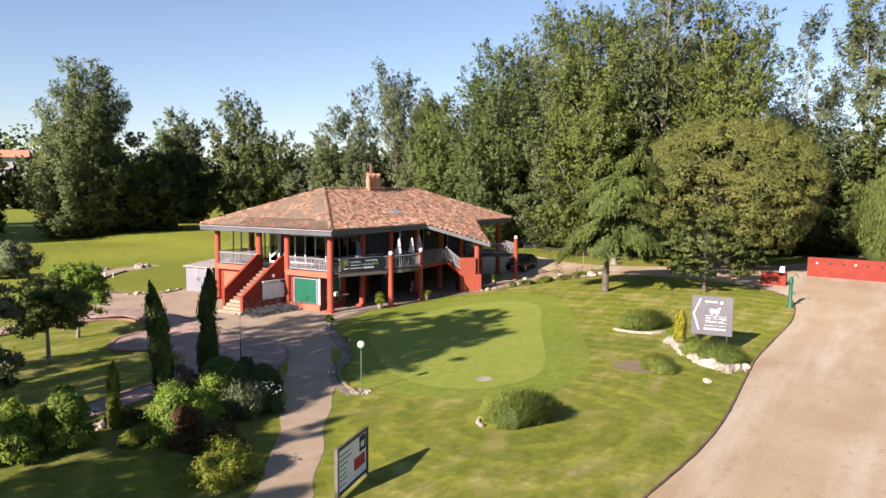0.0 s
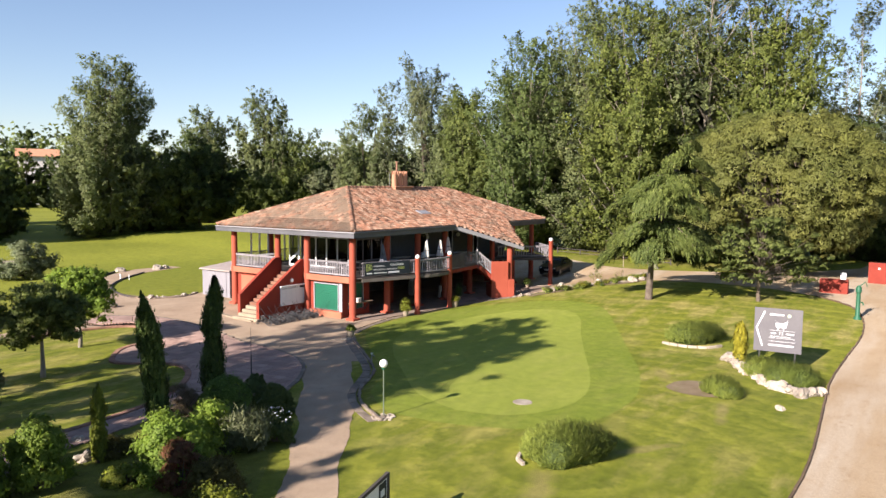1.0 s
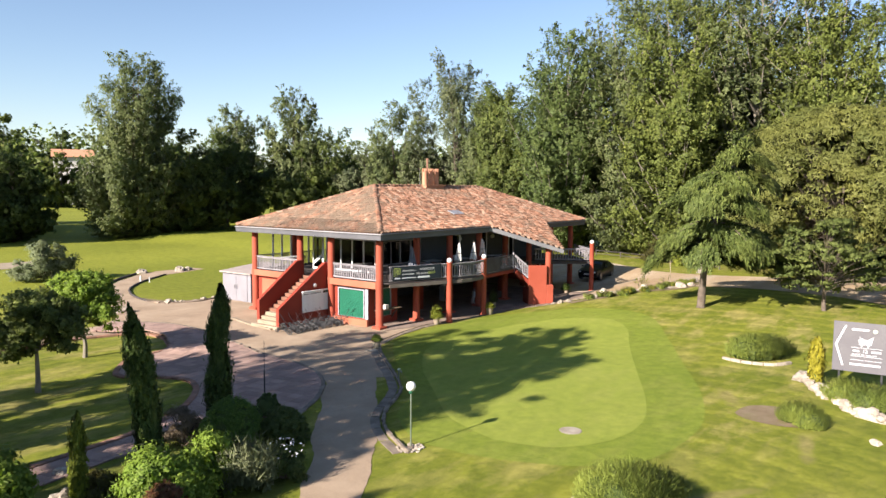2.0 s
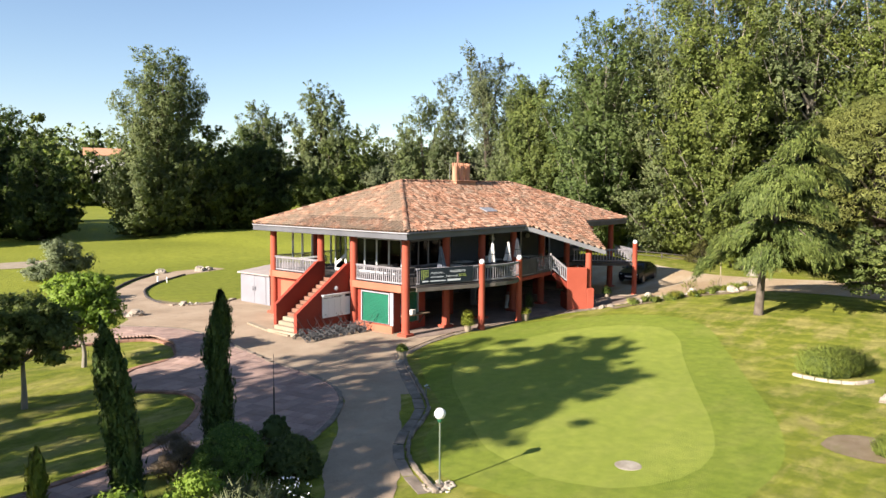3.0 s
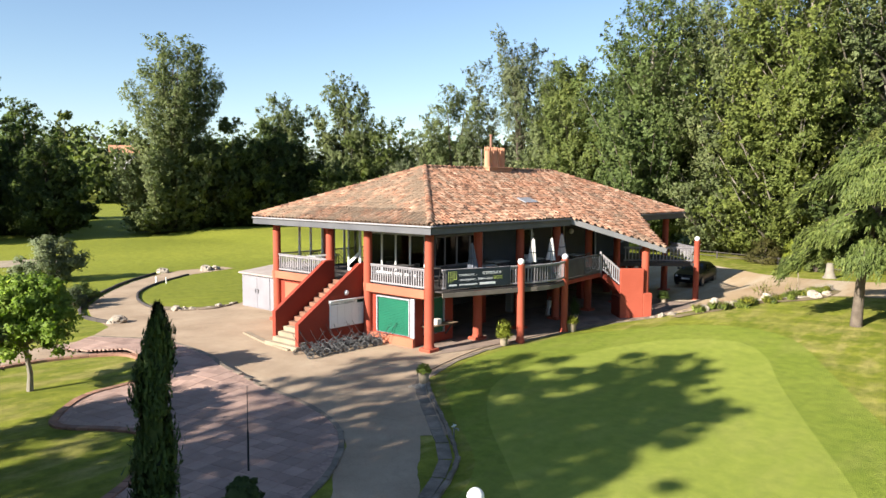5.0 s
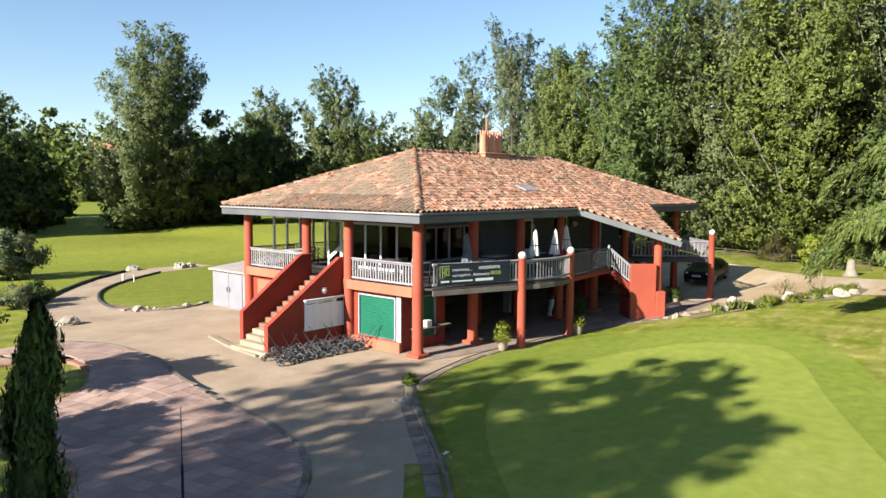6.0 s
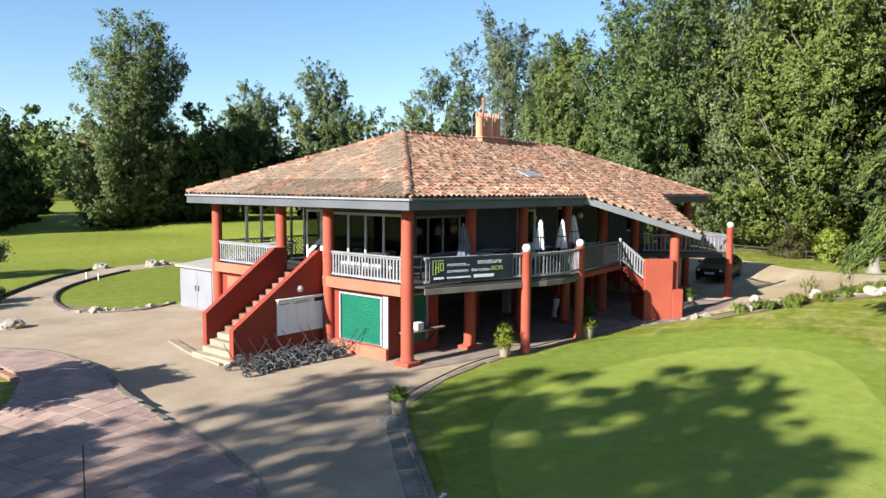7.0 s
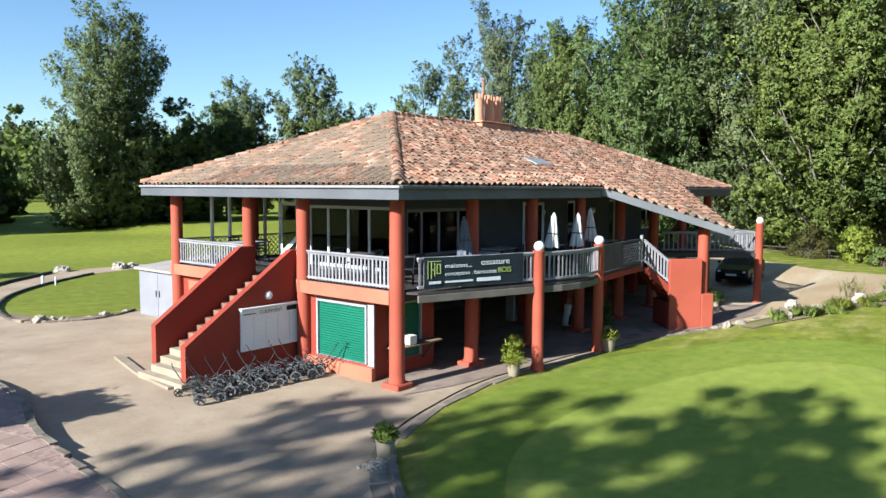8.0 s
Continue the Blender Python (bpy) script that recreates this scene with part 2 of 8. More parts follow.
def gravel_mat():
    """Sandy drive: ochre earth, paler wheel tracks along it, fine stones."""
    m, t, n, l, b = fresh("sandy_gravel")
    pos = n.new("ShaderNodeNewGeometry").outputs["Position"]
    col = ramp(n, l, noise_node(n, l, 0.22, 6.0, pos, 0.6), [(0.36, (0.35, 0.248, 0.145)), (0.64, (0.42, 0.32, 0.205))])
    lane = n.new("ShaderNodeVectorMath")
    lane.operation = "MULTIPLY"
    lane.inputs[1].default_value = (0.05, 0.42, 1.0)
    l.new(pos, lane.inputs[0])
    col = mixed(n, l, col, (0.474, 0.4, 0.303), ramp(n, l, noise_node(n, l, 1.0, 6.0, lane.outputs[0], 0.6), [(0.45, (0, 0, 0)), (0.62, (0.85, 0.85, 0.85))]))
    col = mixed(n, l, col, (0.266, 0.17, 0.081), ramp(n, l, noise_node(n, l, 1.7, 9.0, pos, 0.72), [(0.56, (0, 0, 0)), (0.72, (0.7, 0.7, 0.7))]))
    stones = noise_node(n, l, 28.0, 5.0, pos, 0.75)
    col = mixed(n, l, col, ramp(n, l, stones, [(0.28, (0.62, 0.6, 0.58)), (0.72, (1.28, 1.27, 1.25))]), 0.85, "MULTIPLY")
    l.new(col, b.inputs["Base Color"])
    b.inputs["Roughness"].default_value, b.inputs["Specular IOR Level"].default_value = 0.97, 0.15
    bp = n.new("ShaderNodeBump")
    bp.inputs["Strength"].default_value, bp.inputs["Distance"].default_value = 0.7, 0.015
    l.new(stones, bp.inputs["Height"])
    l.new(bp.outputs["Normal"], b.inputs["Normal"])
    return m


GRAVEL = gravel_mat()
BED_GROUND = grass_mat("bed_weeds", (0.118, 0.132, 0.022), (0.17, 0.174, 0.033), (0.222, 0.17, 0.089), 0.9, 40.0, 0.95)
PAVER = surf("brown_paver", (0.273, 0.178, 0.14), (0.332, 0.225, 0.178), 1.5, 45, 0.9, 0.4, 0.005, pieces=0.2)
BEDDING = surf("sand_joint", (0.09, 0.073, 0.06), (0.12, 0.097, 0.08), 2.0, 50, 0.95, 0.4, 0.006)
PATIO = surf("terrace_paving", (0.225, 0.165, 0.128), (0.285, 0.212, 0.166), 0.8, 50, 0.9, 0.4, 0.006, stain=(0.111, 0.078, 0.059), stain_scale=1.1, stain_cut=0.56)
WEATHERED = surf("weathered_board", (0.118, 0.1, 0.082), (0.17, 0.146, 0.12), 1.6, 40, 0.85, 0.4, 0.004, stain=(0.111, 0.092, 0.074), stain_scale=1.3, stain_cut=0.55)
CLAY_STEP = surf("clay_step", (0.2, 0.092, 0.059), (0.252, 0.126, 0.081), 1.2, 25, 0.9, 0.4, 0.006, pieces=0.15)
VERGE = surf("verge_grey_paint", (0.17, 0.17, 0.174), (0.215, 0.211, 0.211), 1.0, 30, 0.6, 0.15, 0.003)
KERB = surf("concrete_kerb", (0.17, 0.133, 0.1), (0.244, 0.196, 0.148), 2.4, 30, 0.95, 0.7, 0.012, pieces=0.16, stain=(0.111, 0.092, 0.067), stain_scale=2.2, stain_cut=0.54)
BRICK = surf("terracotta_edging", (0.229, 0.118, 0.078), (0.296, 0.159, 0.104), 1.6, 30, 0.9, 0.5, 0.008, pieces=0.22, stain=(0.148, 0.104, 0.074), stain_scale=1.5, stain_cut=0.55)
ROCK = surf("pale_limestone", (0.28, 0.231, 0.178), (0.433, 0.376, 0.298), 1.8, 18, 0.95, 0.8, 0.03, pieces=0.15)
DRYSOIL = surf("dry_soil", (0.178, 0.127, 0.074), (0.225, 0.169, 0.104), 1.6, 30, 0.98, 0.8, 0.03, stain=(0.148, 0.133, 0.044), stain_scale=1.2, stain_cut=0.56)
SOIL = surf("bed_soil", (0.133, 0.089, 0.052), (0.185, 0.126, 0.078), 1.4, 30, 0.98, 0.8, 0.03, stain=(0.192, 0.141, 0.081), stain_scale=0.9, stain_cut=0.55)
BARK = surf("bark", (0.096, 0.074, 0.056), (0.148, 0.118, 0.089), 3.0, 14, 0.95, 0.8, 0.03)
PALE_BARK = surf("pale_bark", (0.185, 0.163, 0.125), (0.259, 0.226, 0.176), 2.0, 14, 0.9, 0.6, 0.02)
TILE = tile_mat()
# west slope: thicker lichen, also darkened to hold down its brightness in the sun
TILE_LICHEN_DIM = tile_mat("roof_clay_lichen_toned_down", 0.34, 0.85)
# coloured dark to stand for the shaded channels between the cover tiles
UNDERTILE = surf("roof_underlay_channel_shade", (0.089, 0.052, 0.035), (0.126, 0.074, 0.048), 1.0, 15, 0.95, 0.4, 0.01)
CHIMNEY = surf("chimney_terracotta", (0.458, 0.22, 0.128), (0.51, 0.264, 0.158), 1.6, 25, 0.85, 0.3, 0.006)
GLASS = glass_mat("window_glass", (0.14, 0.155, 0.16))
GLOBE = surf("opal_globe", (0.70, 0.70, 0.68), (0.74, 0.74, 0.72), 1.0, 20, 0.5, 0.0, spec=0.5)
BLACK = surf("black_plastic", (0.013, 0.013, 0.015), (0.022, 0.022, 0.024), 3.0, 40, 0.45, 0.1, 0.002, spec=0.5)
STEEL = surf("grey_steel", (0.222, 0.222, 0.229), (0.281, 0.281, 0.289), 3.0, 40, 0.4, 0.1, 0.002, metal=0.8)
DARK_STEEL = surf("dark_steel", (0.044, 0.048, 0.044), (0.067, 0.067, 0.063), 3.0, 40, 0.5, 0.1, 0.002, metal=0.5)

POPLAR_LEAF = leaf_mat("poplar_leaf", (0.092, 0.118, 0.047), (0.167, 0.196, 0.081), (0.95, 1.1, 0.5), (0.237, 0.252, 0.118))
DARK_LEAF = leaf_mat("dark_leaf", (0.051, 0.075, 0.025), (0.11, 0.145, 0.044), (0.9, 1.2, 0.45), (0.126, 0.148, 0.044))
MID_LEAF = leaf_mat("grove_leaf", (0.074, 0.101, 0.027), (0.148, 0.181, 0.05), (0.95, 1.1, 0.45), (0.222, 0.237, 0.074))
WARM_LEAF = leaf_mat("warm_grove_leaf", (0.086, 0.112, 0.027), (0.165, 0.198, 0.048), (1.0, 1.1, 0.4), (0.24, 0.26, 0.07))
DEEP_LEAF = leaf_mat("deep_grove_leaf", (0.058, 0.088, 0.028), (0.125, 0.165, 0.05), (0.9, 1.1, 0.45), (0.18, 0.215, 0.07))
GREY_LEAF = leaf_mat("grey_green_leaf", (0.089, 0.111, 0.056), (0.178, 0.196, 0.107), (0.9, 1.1, 0.6))
CEDAR_LEAF = leaf_mat("cedar_needle", (0.05, 0.076, 0.018), (0.148, 0.182, 0.044), (1.0, 1.1, 0.4), (0.236, 0.262, 0.076), thin=0.2)
PINE_LEAF = leaf_mat("pine_needle", (0.083, 0.094, 0.023), (0.168, 0.178, 0.047), (1.0, 1.05, 0.3), (0.24, 0.24, 0.078), thin=0.2)
CYPRESS_LEAF = leaf_mat("cypress_leaf", (0.02, 0.042, 0.011), (0.076, 0.117, 0.024), (0.8, 1.0, 0.35), (0.109, 0.144, 0.03), thin=0.1)
BRIGHT_LEAF = leaf_mat("bright_leaf", (0.104, 0.163, 0.022), (0.222, 0.311, 0.048), (1.0, 1.2, 0.3), (0.311, 0.385, 0.074))
BUSH_LEAF = leaf_mat("bush_leaf", (0.037, 0.063, 0.013), (0.118, 0.159, 0.033), (1.0, 1.15, 0.4))
RED_LEAF = leaf_mat("red_leaf", (0.1, 0.05, 0.024), (0.2, 0.088, 0.045), (1.1, 0.8, 0.5), (0.15, 0.15, 0.045))
LAVENDER_LEAF = leaf_mat("lavender_leaf", (0.134, 0.176, 0.029), (0.269, 0.321, 0.062), (1.0, 1.1, 0.4), (0.342, 0.372, 0.088), thin=0.3)
YELLOW_LEAF = leaf_mat("golden_leaf", (0.281, 0.244, 0.026), (0.459, 0.4, 0.044), (1.0, 1.0, 0.2))
GOLD_GREEN = leaf_mat("gold_green_leaf", (0.178, 0.2, 0.03), (0.311, 0.311, 0.044), (1.0, 1.0, 0.3))
HEDGE_LEAF = leaf_mat("laurel_leaf", (0.075, 0.122, 0.017), (0.19, 0.26, 0.04), (1.0, 1.15, 0.3), (0.29, 0.36, 0.065))
LIME_LEAF = leaf_mat("lime_leaf", (0.105, 0.133, 0.015), (0.245, 0.272, 0.04), (1.0, 1.1, 0.3))
BROWN_LEAF = leaf_mat("brownish_leaf", (0.059, 0.052, 0.015), (0.141, 0.126, 0.037), (1.0, 1.0, 0.4))
BALL_LEAF = leaf_mat("box_leaf", (0.052, 0.098, 0.023), (0.172, 0.262, 0.054), (0.9, 1.2, 0.4), (0.28, 0.38, 0.08))
SILVER_LEAF = leaf_mat("silver_leaf", (0.118, 0.141, 0.074), (0.237, 0.266, 0.148), (0.9, 1.0, 0.6))
DRY_LEAF = leaf_mat("dry_twig_leaf", (0.17, 0.12, 0.078), (0.29, 0.22, 0.15), (1.0, 0.9, 0.6))


from mathutils.geometry import tessellate_polygon


# ---- mesh tools ----
class Shape:
    """Vertices and faces gathered into one mesh."""

    def __init__(self):
        self.v, self.f = [], []

    def add(self, verts, faces):
        o = len(self.v)
        self.v.extend(tuple(p) for p in verts)
        self.f.extend(tuple(i + o for i in q) for q in faces)
        return self

    def box(self, lo, hi, m=None, c=0.0):
        """A box from corner to corner, its edges chamfered by c, moved by m."""
        (x0, y0, z0), (x1, y1, z1) = lo, hi
        if c <= 0:
            vs = [Vector((x, y, z)) for z in (z0, z1) for y in (y0, y1) for x in (x0, x1)]
            fs = [(0, 2, 3, 1), (4, 5, 7, 6), (0, 1, 5, 4), (2, 6, 7, 3), (0, 4, 6, 2), (1, 3, 7, 5)]
        else:
            vs, idx = [], {}
            for iz, z in enumerate((z0, z1)):
                for iy, y in enumerate((y0, y1)):
                    for ix, x in enumerate((x0, x1)):
                        sx, sy, sz = (c, -c)[ix], (c, -c)[iy], (c, -c)[iz]
                        for a, p in enumerate(((x, y + sy, z + sz), (x + sx, y, z + sz), (x + sx, y + sy, z))):
                            idx[ix, iy, iz, a] = len(vs)
                            vs.append(Vector(p))
            fs = []
            for a in range(3):
                b, d = (a + 1) % 3, (a + 2) % 3
                for s in (0, 1):
                    ring = []
                    for p, q in ((0, 0), (1, 0), (1, 1), (0, 1)):
                        k = [0, 0, 0]
                        k[a], k[b], k[d] = s, p, q
                        ring.append(idx[k[0], k[1], k[2], a])
                    fs.append(tuple(ring if s else ring[::-1]))
                for p in (0, 1):
                    for q in (0, 1):
                        k0, k1 = [0, 0, 0], [0, 0, 0]
                        k0[b] = k1[b] = p
                        k0[d] = k1[d] = q
                        k1[a] = 1
                        fs.append((idx[(*k0, b)], idx[(*k1, b)], idx[(*k1, d)], idx[(*k0, d)]))
            for k in [(x, y, z) for x in (0, 1) for y in (0, 1) for z in (0, 1)]:
                fs.append((idx[(*k, 0)], idx[(*k, 1)], idx[(*k, 2)]))
        if m is not None:
            vs = [m @ p for p in vs]
        return self.add(vs, fs)

    def beam(self, p, q, w, h, c=0.0, up=(0, 0, 1)):
        """A bar from p to q, w wide and h high, p and q on its axis."""
        p, q = Vector(p), Vector(q)
        d = q - p
        x = d.normalized()
        y = Vector(up).cross(x)
        y = y.normalized() if y.length > 1e-4 else Vector((0, 1, 0))
        z = x.cross(y)
        m = Matrix.Translation(p) @ Matrix((x, y, z)).transposed().to_4x4()
        return self.box((0, -w / 2, -h / 2), (d.length, w / 2, h / 2), m, c)

    def tube(self, pts, radii, n=8, caps=True):
        """A round bar through the points."""
        pts = [Vector(p) for p in pts]
        rings, vs, fs = [], [], []
        for i, p in enumerate(pts):
            d = (pts[min(i + 1, len(pts) - 1)] - pts[max(i - 1, 0)]).normalized()
            a = d.cross(Vector((0.31, 0.95, 0.07)))
            a = a.normalized() if a.length > 0.05 else d.cross(Vector((1, 0, 0))).normalized()
            b = d.cross(a)
            r = radii[i] if isinstance(radii, (list, tuple)) else radii
            rings.append(len(vs))
            vs += [p + (a * math.cos(2 * math.pi * k / n) + b * math.sin(2 * math.pi * k / n)) * r for k in range(n)]
        for r0, r1 in zip(rings, rings[1:]):
            fs += [(r0 + k, r0 + (k + 1) % n, r1 + (k + 1) % n, r1 + k) for k in range(n)]
        if caps:
            fs += [tuple(range(n))[::-1], tuple(rings[-1] + k for k in range(n))]
        return self.add(vs, fs)

    def lathe(self, prof, n=16, at=(0, 0, 0)):
        """Turned round the upright axis: prof is (radius, height) from below."""
        vs, fs = [], []
        for r, z in prof:
            vs += [(at[0] + r * math.cos(2 * math.pi * k / n), at[1] + r * math.sin(2 * math.pi * k / n), at[2] + z) for k in range(n)]
        for i in range(len(prof) - 1):
            fs += [(i * n + k, i * n + (k + 1) % n, i * n + n + (k + 1) % n, i * n + n + k) for k in range(n)]
        fs += [tuple(range(n))[::-1], tuple((len(prof) - 1) * n + k for k in range(n))]
        return self.add(vs, fs)

    def ball(self, at, r, n=14, squash=1.0):
        prof = [(max(0.001, r * math.sin(math.pi * i / 8)), -r * squash * math.cos(math.pi * i / 8)) for i in range(9)]
        return self.lathe(prof, n, at)

    def prism(self, poly, z0, z1):
        n = len(poly)
        vs = [(x, y, z0) for x, y in poly] + [(x, y, z1) for x, y in poly]
        fs = [tuple(range(n))[::-1], tuple(range(n, 2 * n))] + [(i, (i + 1) % n, n + (i + 1) % n, n + i) for i in range(n)]
        return self.add(vs, fs)

    def slab(self, poly, axis, lo, hi):
        """A flat piece cut to the outline poly in the plane across axis, from lo to hi along it."""
        n, vs = len(poly), []
        for d in (lo, hi):
            for a, b in poly:
                vs.append((d, a, b) if axis == "x" else (a, d, b))
        fs = [tuple(range(n))[::-1], tuple(range(n, 2 * n))] + [(i, (i + 1) % n, n + (i + 1) % n, n + i) for i in range(n)]
        return self.add(vs, fs)

    def mesh(self, name, material=None, smooth=False):
        me = bpy.data.meshes.new(name)
        me.from_pydata(self.v, [], self.f)
        bm = bmesh.new()
        bm.from_mesh(me)
        if len(bm.faces) < 60000:
            bmesh.ops.recalc_face_normals(bm, faces=bm.faces)
        bm.to_mesh(me)
        bm.free()
        if material:
            me.materials.append(material)
        if smooth:
            me.shade_smooth()
            me.set_sharp_from_angle(angle=radians(40))
        return me


def part(name, shape, material, parent=None, label="", smooth=False, m=None):
    ob = new(name, shape.mesh(name, material, smooth) if isinstance(shape, Shape) else shape)
    if parent is not None:
        ob.parent = parent
    if m is not None:
        ob.matrix_basis = m
    if label:
        ob["label"] = label
    return ob


def thing(name, label, category, m=None, group="", kind=""):
    ob = new(name)
    ob.empty_display_size = 0.2
    if m is not None:
        ob.matrix_basis = m
    return tagged(ob, label, category, group, kind)


def setting(name, shape, material, label, category, smooth=False):
    return tagged(part(name, shape, material, smooth=smooth), label, category, kind="structure")


# ---- ground ----
def ease(u):
    u = min(1.0, max(0.0, u))
    return u * u * (3 - 2 * u)


def gz(x, y=0.0):
    """The ground's height: level by the house, rising gently to the east and under the lawn."""
    return 0.9 * ease((x - 36) / 22) * (1 - 0.72 * ease((y - 25) / 4.5) * (1 - ease((x - 57) / 9)))


XCUTS = [33 + 1.5 * i for i in range(23)]
YCUTS = [24.5 + 1.0 * i for i in range(7)]


def drape(poly, dz):
    """A sheet of the outline poly laid on the ground, dz above it."""
    bm = bmesh.new()
    vs = [bm.verts.new((x, y, 0)) for x, y in poly]
    for tri in tessellate_polygon([[Vector((x, y, 0)) for x, y in poly]]):
        bm.faces.new([vs[i] for i in tri])
    for x in XCUTS:
        bmesh.ops.bisect_plane(bm, geom=bm.verts[:] + bm.edges[:] + bm.faces[:], plane_co=(x, 0, 0), plane_no=(1, 0, 0))
    for y in YCUTS:
        bmesh.ops.bisect_plane(bm, geom=bm.verts[:] + bm.edges[:] + bm.faces[:], plane_co=(0, y, 0), plane_no=(0, 1, 0))
    bm.normal_update()
    bmesh.ops.reverse_faces(bm, faces=[f for f in bm.faces if f.normal.z < 0])
    s = Shape()
    for v in bm.verts:
        v.co.z = gz(v.co.x, v.co.y) + dz
    bm.verts.index_update()
    s.add([v.co for v in bm.verts], [[v.index for v in f.verts] for f in bm.faces])
    bm.free()
    return s


def rounded(pts, step=0.6):
    """A smooth line through the points."""
    out = []
    n = len(pts)
    for i in range(n - 1):
        p0, p1, p2, p3 = (Vector(pts[max(0, min(n - 1, i + d))]) for d in (-1, 0, 1, 2))
        k = max(2, int((p2 - p1).length / step))
        for j in range(k):
            t = j / k
            out.append(tuple(0.5 * ((2 * p1) + (p2 - p0) * t + (2 * p0 - 5 * p1 + 4 * p2 - p3) * t * t + (3 * p1 - p0 - 3 * p2 + p3) * t * t * t)))
    out.append(tuple(pts[-1]))
    return out


gx = [-3000, -600, -150, -60, -20, 0, 15, 30] + XCUTS + [80, 110, 160, 260, 500, 1200, 3000]
gy = [-3000, -600, -150, -50, -20, 0, 10, 20] + YCUTS + [40, 60, 90, 130, 200, 400, 900, 3000]
sheet = Shape()
sheet.add([(x, y, gz(x, y)) for y in gy for x in gx], [(j * len(gx) + i, j * len(gx) + i + 1, (j + 1) * len(gx) + i + 1, (j + 1) * len(gx) + i) for j in range(len(gy) - 1) for i in range(len(gx) - 1)])
setting("ground", sheet, GRASS, "mown green lawn and fairway with dry yellow patches", "ground")

LAWN_KERB = rounded([(20.3, 18.3), (20.9, 19.4), (21.7, 20.5), (22.9, 21.5), (24.3, 22.2), (25.4, 22.9), (26.6, 24.2), (28.1, 26.0), (29.2, 27.3), (30.4, 28.5), (32.2, 29.3), (34.2, 29.75), (36.5, 29.9), (39.0, 29.65), (41.2, 29.3), (43.6, 28.9), (45.2, 28.2), (46.6, 27.4), (48.8, 26.6), (51.2, 26.2)])
PATH_RIGHT = [(25.9, 24.6), (24.3, 23.25), (22.4, 21.5), (20.3, 19.66), (18.0, 17.83), (15.0, 15.4), (12.3, 13.5), (8.0, 10.2), (2.0, 6.4)]
PATH_LEFT = [(0.5, 7.6), (7.0, 11.6), (11.5, 14.8), (14.2, 16.7), (17.2, 19.1), (19.6, 21.4), (21.3, 23.2), (23.0, 24.6), (24.1, 25.6), (25.0, 27.0), (25.6, 28.6), (25.85, 30.5), (25.9, 32.5), (26.0, 34.2), (26.5, 36.2), (26.2, 38.2)]


def worn(pts, amount):
    """A trodden edge: the line with small uneven bays."""
    return [(x + amount * (noise.noise(Vector((x * 0.45, y * 0.45, 1.0))) + 0.14 * noise.noise(Vector((x * 3, y * 3, 1.0)))), y - amount * (noise.noise(Vector((x * 0.45, y * 0.45, 7.0))) + 0.14 * noise.noise(Vector((x * 3, y * 3, 7.0))))) for x, y in rounded(pts, 0.18)]


COURT = [p for p in LAWN_KERB if p[0] > 26.6][::-1] + worn(PATH_RIGHT, 0.3) + worn(PATH_LEFT[:8], 0.3) + PATH_LEFT[8:] + [(25.0, 37.9), (24.85, 40.0), (22.9, 41.1), (20.9, 41.3), (14.0, 40.6), (5, 39), (5, 41.5), (14.0, 43.0), (20.5, 43.6), (25.0, 44.0), (27.0, 46.2), (27.6, 49.5), (28.7, 52.7), (30.6, 55.6), (32.7, 58.3), (35.5, 61.4), (38.7, 64.0), (41.0, 65.0), (44.5, 64.6), (44.6, 63.0), (40.0, 62.0), (36.5, 59.5), (33.4, 56.2), (31.6, 52.6), (31.0, 49.8), (31.4, 48.0), (33.4, 47.2), (35.4, 48.0), (52.0, 48.5), (52.0, 27.0)]
setting("pavement_court", drape(COURT, 0.012), ASPHALT, "beige compacted court and path beside the clubhouse", "pavement")
ROAD_EDGE = rounded([(4, 6.6), (10, 6.5), (16.5, 6.33), (18.2, 6.19), (20.5, 5.99), (23.0, 5.91), (26.0, 6.0), (31.0, 6.35), (35.0, 6.6), (39.7, 6.52), (45.0, 6.3), (49.5, 6.7), (52.5, 7.65), (55.0, 9.85)], 1.2)
ROAD = [(-60, 6.6)] + ROAD_EDGE[:-1] + [(55.0, 9.8), (56.8, 13.0), (57.4, 17.0), (56.6, 20.5), (55.2, 22.8), (52.4, 24.8), (49.4, 25.9), (47.0, 27.2), (49.0, 30.0), (52.0, 34.0), (54.0, 48.0), (68.0, 48.0), (69.6, 38.0), (68.6, 34.5), (66.5, 32.0), (64.2, 28.3), (63.0, 25.4), (63.4, 22.6), (65.0, 19.0), (67.0, 14.0), (76, 9), (90, 8), (90, -16), (-60, -16)]
setting("road_gravel", drape(ROAD, 0.022), GRAVEL, "sandy beige gravel drive with pale worn tracks", "road")
GREEN_EDGE = rounded([(22.8, 17.0), (23.3, 15.2), (25.0, 14.1), (27.2, 14.0), (30.0, 15.0), (34.0, 17.0), (38.5, 19.2), (41.6, 20.6), (43.3, 22.2), (42.6, 24.3), (40.0, 25.9), (36.0, 26.9), (32.0, 26.6), (28.8, 24.6), (25.8, 21.6), (23.6, 19.2), (22.8, 17.0)], 0.8)[:-1]
APRON = rounded([(21.2, 18.8), (21.5, 16.0), (23.4, 12.9), (27.5, 12.3), (31.5, 13.4), (36.0, 15.6), (41.0, 18.2), (45.0, 20.6), (46.0, 23.2), (44.5, 26.0), (41.0, 28.6), (36.5, 29.4), (32.0, 28.8), (28.6, 25.9), (25.5, 22.4), (22.8, 20.9), (21.2, 18.8)], 0.9)[:-1]
setting("green_collar", drape(APRON, 0.004), APRON_GRASS, "smooth mown collar round the putting green", "lawn")
